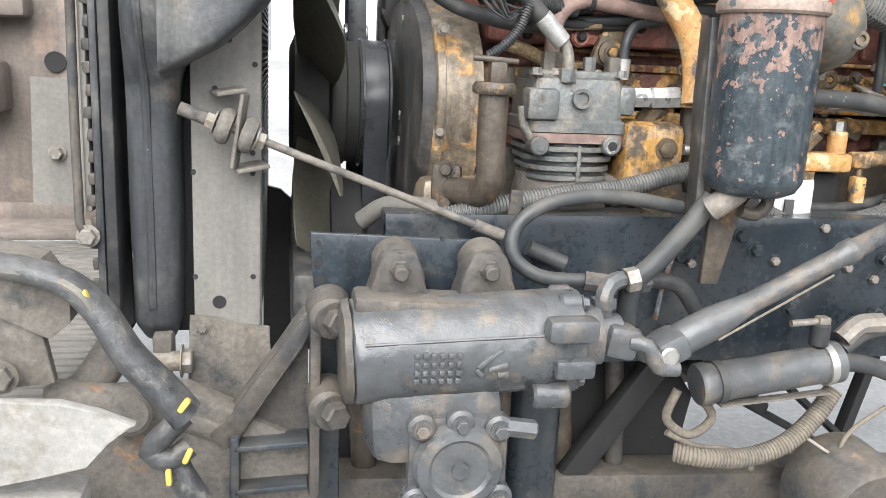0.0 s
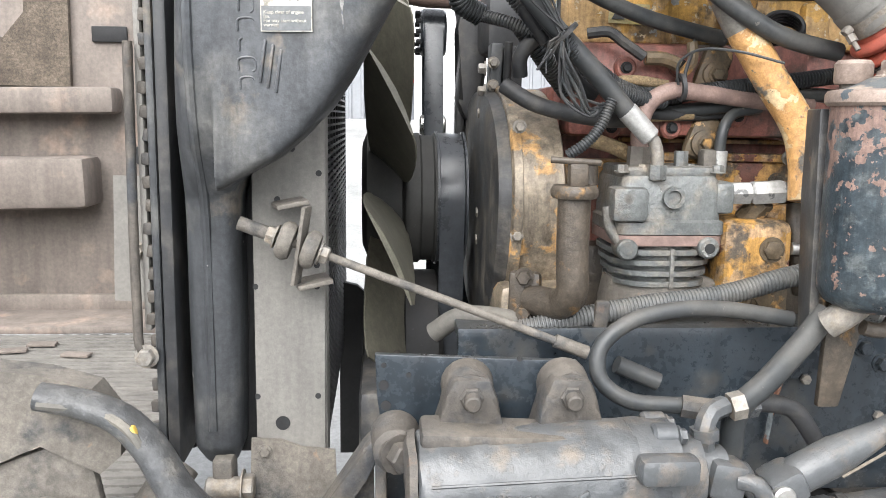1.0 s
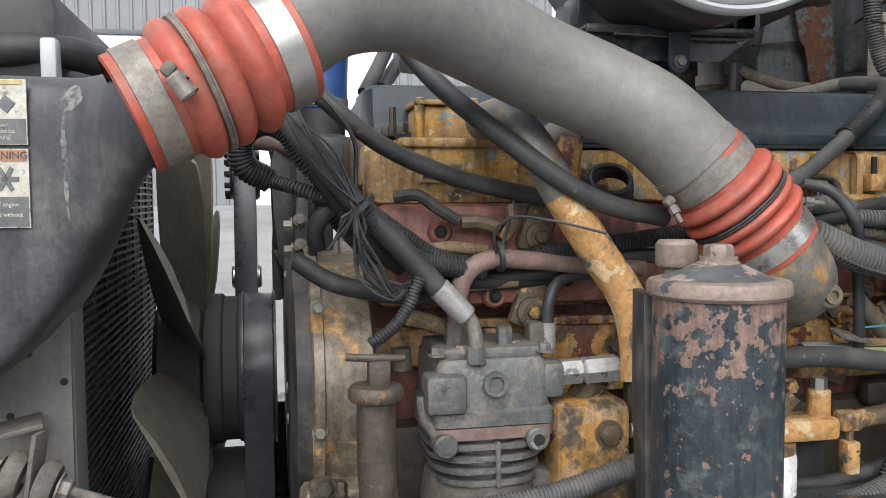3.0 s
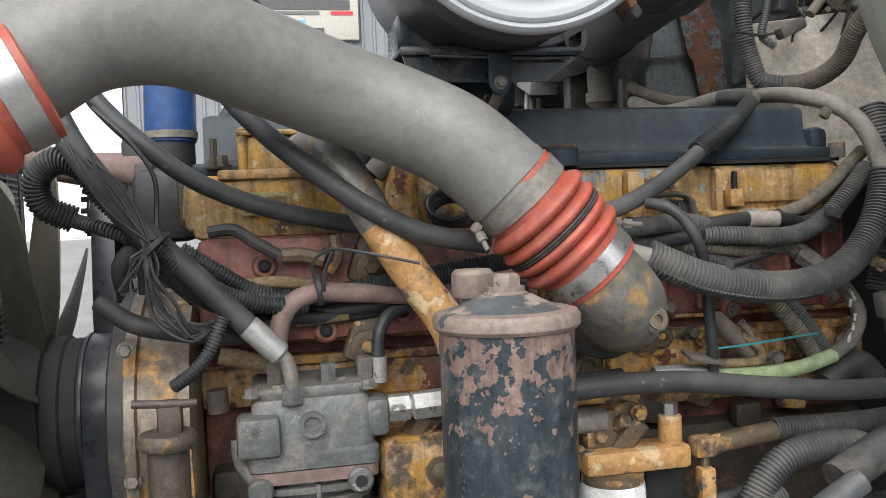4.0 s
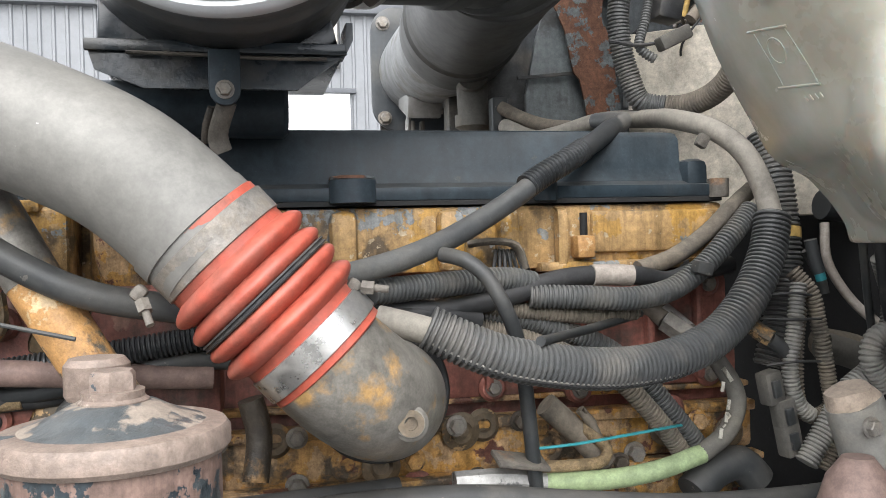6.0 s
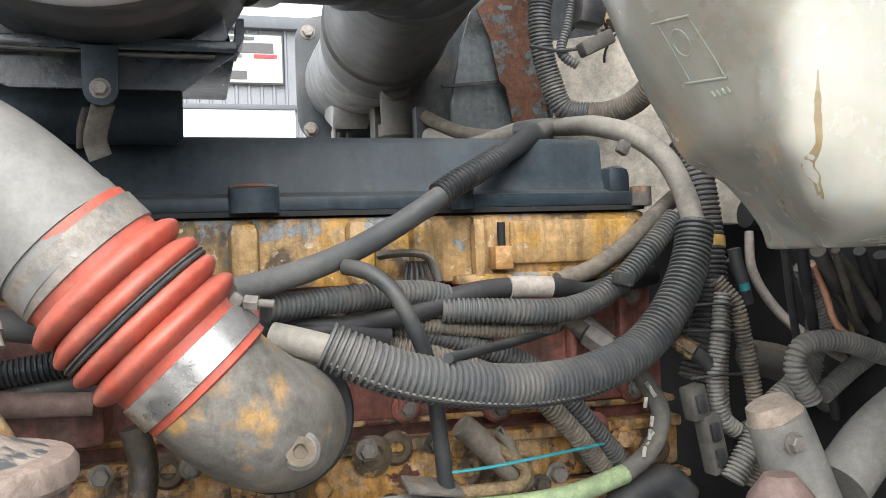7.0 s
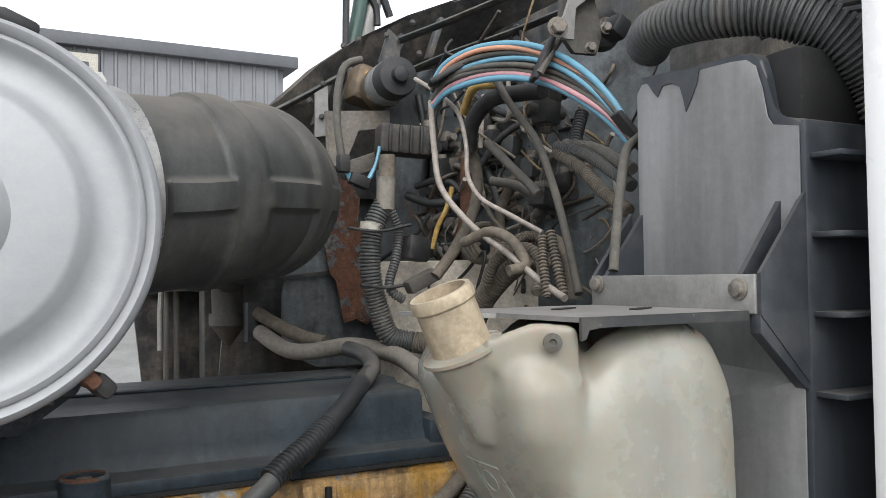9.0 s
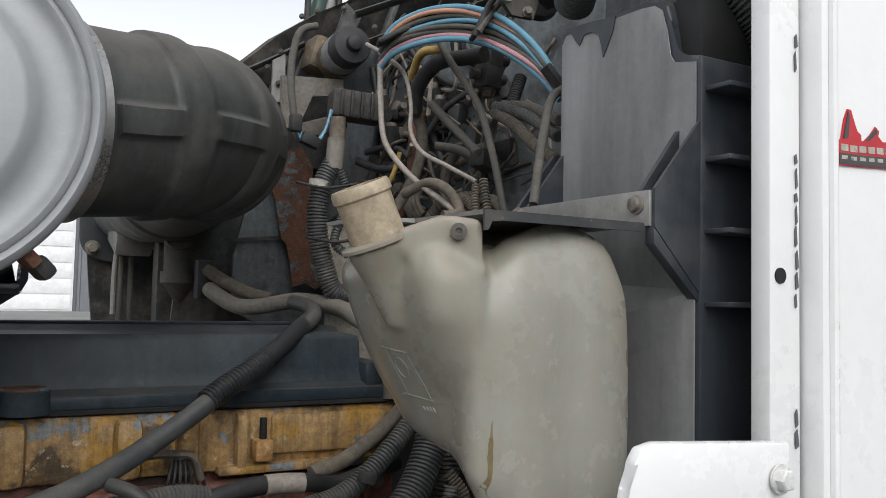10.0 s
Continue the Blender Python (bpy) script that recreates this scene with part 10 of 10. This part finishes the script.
    part("latch", add_box(nb(), (1.21, -0.22, 2.118), (0.025, 0.03, 0.03), (0, 30, 0), bevel=0.005), "rubber_black", u)


black_housing()


def cab_side():
    c = thing("cab_side", (1.5, -0.6, 0.9), "white painted cab side panel with chipped edges and a sticker", "cab panel")
    y = -0.66
    bm = nb()
    add_box(bm, (1.141, y + 0.011, 1.76), (0.042, 0.022, 0.75), bevel=0.003)
    part("flange_strip", bm, "white_paint", c)
    part("skin", add_box(nb(), (2.0, y - 0.006, 1.70), (1.67, 0.03, 1.5), bevel=0.006), "white_paint", c)
    part("bead", add_tube(nb(), [(1.178, y - 0.022, 1.1), (1.178, y - 0.022, 2.4)], 0.005, 8), "white_paint", c)
    for z in (1.712, 1.99):
        part("hole", add_cyl(nb(), (1.133, y - 0.0015, z), (1.133, y + 0.002, z), 0.0072, n=16), "dark", c)
    rc = random.Random(41)
    for z0, z1 in ((1.683, 1.818), (1.557, 1.585), (1.90, 1.93)):
        z = z0
        while z < z1:
            h = rc.uniform(0.008, 0.022)
            w = rc.uniform(0.0016, 0.0045)
            part("chip", add_plate(nb(), [(0, 0), (w, 0.15 * h), (0.8 * w, 0.6 * h), (w * 0.5, h), (-0.0008, 0.8 * h), (-0.0004, 0.3 * h)], 0.001, (1.1535 + rc.uniform(-0.001, 0.001), y - 0.0006, z)), "trim_grey", c)
            z += h + rc.uniform(0, 0.004)
    part("upper_strip", add_box(nb(), (1.14, y + 0.005, 2.12), (0.062, 0.03, 0.16), bevel=0.005), "white_paint", c)
    out = [(p[0], p[2]) for p in [(0.922, -0.7, 1.549), (0.924, -0.7, 1.569), (0.931, -0.7, 1.579), (0.946, -0.7, 1.582), (1.095, -0.7, 1.573), (1.095, -0.7, 1.474), (0.906, -0.7, 1.5)]]
    part("lower_skirt", add_plate(nb(), out, 0.012, (0, -0.688, 0), bevel=0.003), "white_paint", c, "white lower panel with scuffs")
    part("skirt_bolt", add_bolt(nb(), (1.079, -0.702, 1.545), (0, -1, 0), 0.009, 0.008), "white_can", c)
    s = thing("sticker", (1.22, -0.682, 1.819), "red and black dealer sticker with peaks above two white lines", "sticker")
    ys = -0.682
    part("plate", add_plate(nb(), [(1.1845, 1.8165), (1.1865, 1.8145), (1.215, 1.8155), (1.31, 1.8205), (1.31, 1.849), (1.27, 1.8445), (1.215, 1.840), (1.1885, 1.8395), (1.185, 1.836)], 0.001, (0, ys, 0)), "sticker_red", s)
    for k, ridge in enumerate(([(1.189, 1.838), (1.194, 1.858), (1.199, 1.868), (1.2045, 1.868), (1.2105, 1.855), (1.214, 1.849), (1.2195, 1.846), (1.22, 1.838)], [(1.221, 1.839), (1.233, 1.848), (1.2415, 1.8565), (1.2475, 1.853), (1.246, 1.848), (1.257, 1.840)], [(1.255, 1.841), (1.272, 1.853), (1.281, 1.862), (1.288, 1.855), (1.296, 1.846)])):
        part("peak", add_plate(nb(), ridge, 0.001, (0, ys + 0.0004, 0)), "sticker_red", s)
        (ax, az), (bx, bz) = ridge[0], max(ridge, key=lambda q: q[1])
        part("peak_shade", add_plate(nb(), [(ax + 0.003, az + 0.002), (bx, bz - 0.002), (bx + 0.002, bz - 0.006), (ax + 0.010, az + 0.003)], 0.001, (0, ys - 0.0006, 0)), "sticker_black", s)
    part("lower_band", add_plate(nb(), [(1.186, 1.8158), (1.215, 1.8165), (1.31, 1.8215), (1.31, 1.831), (1.215, 1.8265), (1.186, 1.8262)], 0.001, (0, ys - 0.0006, 0)), "sticker_black", s)
    for k in range(9):
        x = 1.1885 + 0.0135 * k
        z = 1.8285 + 0.055 * max(0, x - 1.2)
        part("writing_bar", add_box(nb(), (x + 0.005, ys - 0.0012, z + 0.003), (0.0105, 0.0006, 0.0062), (0, -2.5, 0)), "sticker_white", s)
        part("writing_bar", add_box(nb(), (x + 0.0045, ys - 0.0016, z - 0.0062), (0.0085, 0.0006, 0.0034), (0, -2.5, 0)), "sticker_white", s)


cab_side()

# ---- lower right: conduits behind the tank and the column top ----
R2 = "conduits behind the tank"
hose("conduit", [(1.156, 0.0, 1.621), (1.157, -0.02, 1.566), (1.159, -0.03, 1.506), (1.156, -0.04, 1.432), (1.141, -0.05, 1.361), (1.125, -0.05, 1.305)], 0.024, "conduit", "thick black conduit down the firewall", 0.0065, 0.0025, group=R2)
hose("conduit", [(1.126, -0.1, 1.435), (1.145, -0.11, 1.407), (1.155, -0.11, 1.365), (1.167, -0.11, 1.295), (1.169, -0.11, 1.261), (1.144, -0.11, 1.25), (1.124, -0.11, 1.266), (1.12, -0.11, 1.327), (1.135, -0.1, 1.393)], 0.0105, "conduit_brown", "dusty conduit loop tied behind the tank", 0.005, 0.0023, group=R2)
hose("conduit", [(1.11, -0.14, 1.201), (1.144, -0.14, 1.249), (1.171, -0.14, 1.286), (1.205, -0.14, 1.31), (1.241, -0.13, 1.346), (1.258, -0.12, 1.4), (1.265, -0.11, 1.442)], 0.0145, "conduit_lit_grey", "corrugated conduit rising to the tank", 0.0052, 0.0025, group=R2)
hose("conduit", [(1.211, -0.16, 1.289), (1.189, -0.16, 1.327), (1.198, -0.16, 1.353), (1.248, -0.16, 1.359), (1.333, -0.15, 1.334), (1.408, -0.14, 1.312)], 0.0135, "conduit_lit_grey", "dusty conduit curling behind the tank", 0.0055, 0.0026, group=R2)
hose("conduit", [(1.393, -0.1, 1.435), (1.377, -0.08, 1.458), (1.383, -0.08, 1.405), (1.459, -0.08, 1.37)], 0.02, "conduit_lit_grey", "grey conduit bend below the tank", 0.006, 0.002, group=R2)
hose("air_line", [(1.235, -0.02, 1.496), (1.231, -0.03, 1.443), (1.252, -0.05, 1.39), (1.278, -0.08, 1.353), (1.34, -0.08, 1.318)], 0.0065, "wire_white", "pale air line in a long bow", group=R2)
hose("air_line", [(1.282, -0.12, 1.434), (1.306, -0.12, 1.397), (1.313, -0.12, 1.361), (1.348, -0.12, 1.337)], 0.005, "wire_yellow", "thin ochre wire below the tank", category="wire", group=R2)
hose("air_line", [(1.32, -0.1, 1.446), (1.354, -0.1, 1.408), (1.387, -0.1, 1.361)], 0.006, "rubber_grey", "grey air line in front of the firewall", group=R2)
hose("hose", [(1.211, -0.04, 1.329), (1.282, -0.04, 1.304), (1.354, -0.04, 1.251), (1.41, -0.04, 1.198)], 0.02, "rubber_grey", "dusty pipe behind the conduits", group=R2)
hose("air_line", [(1.163, -0.08, 1.461), (1.178, -0.08, 1.432), (1.185, -0.08, 1.403)], 0.008, "rubber", "black plug lead behind the tank", group=R2)
for p in [(1.077, -0.12, 1.293), (1.095, -0.12, 1.258), (1.101, -0.12, 1.227)]:
    c = thing("connector", p, "dusty grey wiring connector on a conduit", "connector", "wiring connectors")
    part("body", add_box(nb(), p, (0.026, 0.022, 0.042), (0, -12, 8), bevel=0.004), "rubber_grey", c)
    part("clip", add_box(nb(), (p[0], p[1] - 0.013, p[2]), (0.012, 0.006, 0.022), (0, -12, 8), bevel=0.002), "rubber", c)
cl = thing("column_joint", (1.071, -0.3, 1.29), "dusty black steering column joint with a rubber boot", "joint")
part("stub", add_tube(nb(), [(1.051, -0.3, 1.309), (1.063, -0.3, 1.278), (1.082, -0.3, 1.225), (1.099, -0.3, 1.168)], 0.029, 24, r_end=0.036), "conduit_lit_grey", cl)
part("stub_cap", lumpy(add_tube(nb(), [(1.044, -0.3, 1.323), (1.047, -0.3, 1.316), (1.053, -0.3, 1.304)], 0.021, 24, step=0.004, r_end=0.0275), 0.004, 45), "dust_end", cl, "crumbling brown end of the stub")
part("stub_bolt", add_bolt(nb(), (1.042, -0.335, 1.29), (0.1, -1, 0), 0.008, 0.008), "dull_steel", cl)
part("shaft", add_tube(nb(), [(1.141, -0.28, 1.226), (1.198, -0.27, 1.269), (1.257, -0.26, 1.297)], 0.03, 18), "conduit_lit_grey", cl)
part("rusty_collar", add_lathe(nb(), (1.031, -0.33, 1.211), (0, 0, 1), [(0, 0), (0.04, 0), (0.03, 0.03), (0.015, 0.05), (0, 0.05)], 24), "mauve", cl)
for i, (p, q, o) in enumerate(zip([(1.148, -0.2, 1.484), (1.171, -0.2, 1.476), (1.194, -0.2, 1.469), (1.218, -0.2, 1.468), (1.27, -0.18, 1.466), (1.32, -0.16, 1.46)], [(1.203, -0.14, 1.405), (1.234, -0.14, 1.375), (1.306, -0.12, 1.397), (1.321, -0.12, 1.353), (1.379, -0.1, 1.362), (1.415, -0.1, 1.329)], [(1.248, -0.1, 1.3), (1.298, -0.1, 1.252), (1.397, -0.08, 1.328), (1.372, -0.08, 1.241), (1.453, -0.06, 1.26), (1.491, -0.06, 1.224)])):
    hose("air_line", [p, q, o], 0.005 + 0.002 * (i % 3), ("rubber", "rubber_black", "rubber_grey", "conduit_brown", "rubber", "rubber_black")[i], "dark line dropping below the expansion tank", group=R2)
for tie in ([(1.071, -0.13, 1.408), (1.095, -0.14, 1.41), (1.133, -0.125, 1.405)], [(1.054, -0.13, 1.38), (1.093, -0.14, 1.378), (1.146, -0.125, 1.375)], [(1.066, -0.13, 1.322), (1.098, -0.14, 1.326), (1.144, -0.125, 1.322)]):
    solo("cable_tie", add_tube(nb(), tie, 0.0035, 6, flat=0.5), "rubber_black", "black cable tie round the conduits", "cable tie")
hose("bump_stop", [(1.261, 0.02, 1.524), (1.299, 0.02, 1.519), (1.323, 0.02, 1.514)], 0.022, "rubber", "black rubber bump stop on the firewall", category="stop")
# plain black sheet, put in for the shade beyond the conduits
solo("depth_shade", add_box(nb(), (1.50, 0.05, 1.25), (0.02, 0.9, 0.7), bevel=0.004), "dark", "black sheet for the shade behind the engine", "panel", kind="structure")

hose("conduit", [(1.242, -0.14, 1.291), (1.299, -0.13, 1.32), (1.36, -0.12, 1.342), (1.428, -0.1, 1.352)], 0.0125, "conduit_lit_grey", "corrugated conduit slanting up behind the stub", 0.0052, 0.0024, group=R2)
hose("conduit", [(1.208, -0.16, 1.451), (1.227, -0.15, 1.416), (1.246, -0.14, 1.38), (1.251, -0.14, 1.359)], 0.0135, "conduit_lit_grey", "corrugated conduit hanging below the tank", 0.0052, 0.0024, group=R2)
hose("conduit", [(1.248, -0.12, 1.329), (1.23, -0.12, 1.296), (1.204, -0.12, 1.277), (1.186, -0.12, 1.251)], 0.014, "conduit_lit_grey", "corrugated conduit running behind the stub", 0.0052, 0.0024, group=R2)
hose("conduit", [(1.139, -0.13, 1.189), (1.152, -0.13, 1.215), (1.162, -0.13, 1.241), (1.159, -0.13, 1.275)], 0.012, "conduit_brown", "dusty conduit beside the wiring connectors", 0.005, 0.0022, group=R2)
hose("conduit", [(1.124, -0.115, 1.42), (1.113, -0.12, 1.366), (1.105, -0.12, 1.312), (1.115, -0.12, 1.271), (1.138, -0.12, 1.25)], 0.0105, "conduit_lit_grey", "slim corrugated conduit tied to the trunk", 0.005, 0.0022, group=R2)
hose("air_line", [(1.186, -0.16, 1.489), (1.229, -0.15, 1.45), (1.269, -0.14, 1.414), (1.318, -0.13, 1.361)], 0.006, "rubber_grey", "grey air line slanting below the tank", group=R2)
hose("air_line", [(1.254, -0.16, 1.459), (1.294, -0.15, 1.427), (1.332, -0.14, 1.382), (1.37, -0.13, 1.351)], 0.0075, "rubber_grey", "grey air line slanting below the tank", group=R2)
hose("air_line", [(1.21, -0.17, 1.451), (1.232, -0.165, 1.416), (1.248, -0.16, 1.381), (1.278, -0.155, 1.359), (1.324, -0.15, 1.345)], 0.0042, "wire_salmon", "thin tan wire below the tank", category="wire", group=R2)
hose("tape_band", [(1.158, -0.034, 1.476), (1.1585, -0.033, 1.483), (1.1588, -0.032, 1.490)], 0.0252, "wire_yellow", "yellow tape band on the trunk conduit", category="tape")
hose("hose", [(1.249, 0.02, 1.327), (1.316, 0.02, 1.31), (1.372, 0.02, 1.273), (1.429, 0.02, 1.203)], 0.021, "conduit_brown", "dusty pipe bending down behind the conduits", group=R2)
pg = thing("sensor_connector", (1.161, -0.1, 1.439), "dark sensor connector with a teal tip", "connector", "wiring connectors")
part("body", add_tube(nb(), [(1.153, -0.1, 1.474), (1.16, -0.1, 1.446), (1.165, -0.1, 1.432)], 0.0085, 10), "rubber", pg)
part("tip", add_tube(nb(), [(1.165, -0.1, 1.432), (1.168, -0.1, 1.422)], 0.007, 10), "teal", pg, "teal plastic tip")
br = thing("brass_union", (1.073, -0.1, 1.36), "brass hose union on the red cover", "fitting")
part("nut", add_tube(nb(), [(1.062, -0.1, 1.373), (1.069, -0.11, 1.362), (1.08, -0.12, 1.353)], 0.011, 6), "pump", br)
part("hose", add_tube(nb(), [(1.078, -0.12, 1.353), (1.095, -0.12, 1.34), (1.11, -0.11, 1.321)], 0.0085, 10), "rubber", br)
un = thing("hose_union", (0.982, -0.05, 1.369), "dusty zinc union joining the grey rubber hose", "fitting")
part("nut", add_tube(nb(), [(0.974, -0.05, 1.376), (0.986, -0.06, 1.365), (0.998, -0.07, 1.354)], 0.016, 6), "dull_steel", un)
part("sleeve", add_tube(nb(), [(0.961, -0.03, 1.393), (0.974, -0.05, 1.376)], 0.013, 12), "conduit_brown", un)
# writing on the grey hose
for q in [(1.002, -0.136, 1.301), (1.009, -0.136, 1.279), (0.998, -0.136, 1.245), (1.006, -0.136, 1.264)]:
    solo("print_mark", add_box(nb(), q, (0.004, 0.002, 0.012), (0, 10, 0)), "sticker_white", "white printed mark on the grey hose", "print")

# ---- dark looms gathered under the charge pipe ----
W = "looms under the charge pipe"
hose("loom", [(-0.123, -0.17, 1.575), (-0.088, -0.19, 1.525), (-0.05, -0.21, 1.475), (-0.021, -0.225, 1.443)], 0.013, "rubber", "grey taped loom running down to the cable tie", group=W)
hose("loom", [(-0.139, -0.12, 1.62), (-0.115, -0.14, 1.575), (-0.076, -0.16, 1.516), (-0.037, -0.18, 1.458)], 0.011, "rubber_black", "black loom behind the boot", group=W)
hose("loom", [(-0.051, -0.15, 1.441), (-0.07, -0.15, 1.416), (-0.068, -0.14, 1.387)], 0.012, "rubber_black", "black loom hooking behind the housing", group=W)
hose("loom", [(-0.018, -0.21, 1.44), (0.015, -0.2, 1.408), (0.058, -0.18, 1.376), (0.104, -0.16, 1.358), (0.167, -0.14, 1.35)], 0.012, "conduit_black", "black corrugated loom towards the compressor", 0.005, 0.0018, group=W)
hose("loom", [(-0.043, -0.16, 1.473), (-0.017, -0.17, 1.436), (0.01, -0.16, 1.385), (0.047, -0.14, 1.359)], 0.012, "rubber_black", "black loom beside the front housing", group=W)
for i in range(5):
    r = random.Random(700 + i)
    a, b, c = [(-0.105, -0.2, 1.565), (-0.065, -0.225, 1.506), (-0.024, -0.24, 1.446)]
    j = lambda p, q: (p[0] + r.uniform(-q, q), p[1] + r.uniform(-q, q) * 0.5, p[2] + r.uniform(-q, q))
    hose("wire", [j(a, 0.014), j(b, 0.016), j(c, 0.005)], 0.0018, r.choice(("rubber", "rubber_black", "rubber_black")), "thin wire gathered into the cable tie", n=6, category="wire", group="loose wires")
for i in range(5):
    r = random.Random(800 + i)
    a, b, c = [(-0.024, -0.24, 1.441), (-0.039, -0.24, 1.421), (-0.049, -0.235, 1.398)]
    j = lambda p, q: (p[0] + r.uniform(-q, q), p[1] + r.uniform(-q, q) * 0.5, p[2] + r.uniform(-q, q))
    hose("wire", [j(a, 0.004), j(b, 0.012), j(c, 0.012)], 0.0018, "rubber_black", "frayed tape end on the loom", n=6, category="tape", group="loose wires")
solo("cable_tie", add_lathe(nb(), (-0.023, -0.225, 1.444), (0.7, 0, -0.75), [(0.014, 0), (0.026, 0.001), (0.026, 0.007), (0.014, 0.008)], 20), "rubber_black", "wide black cable tie round the looms", "cable tie")
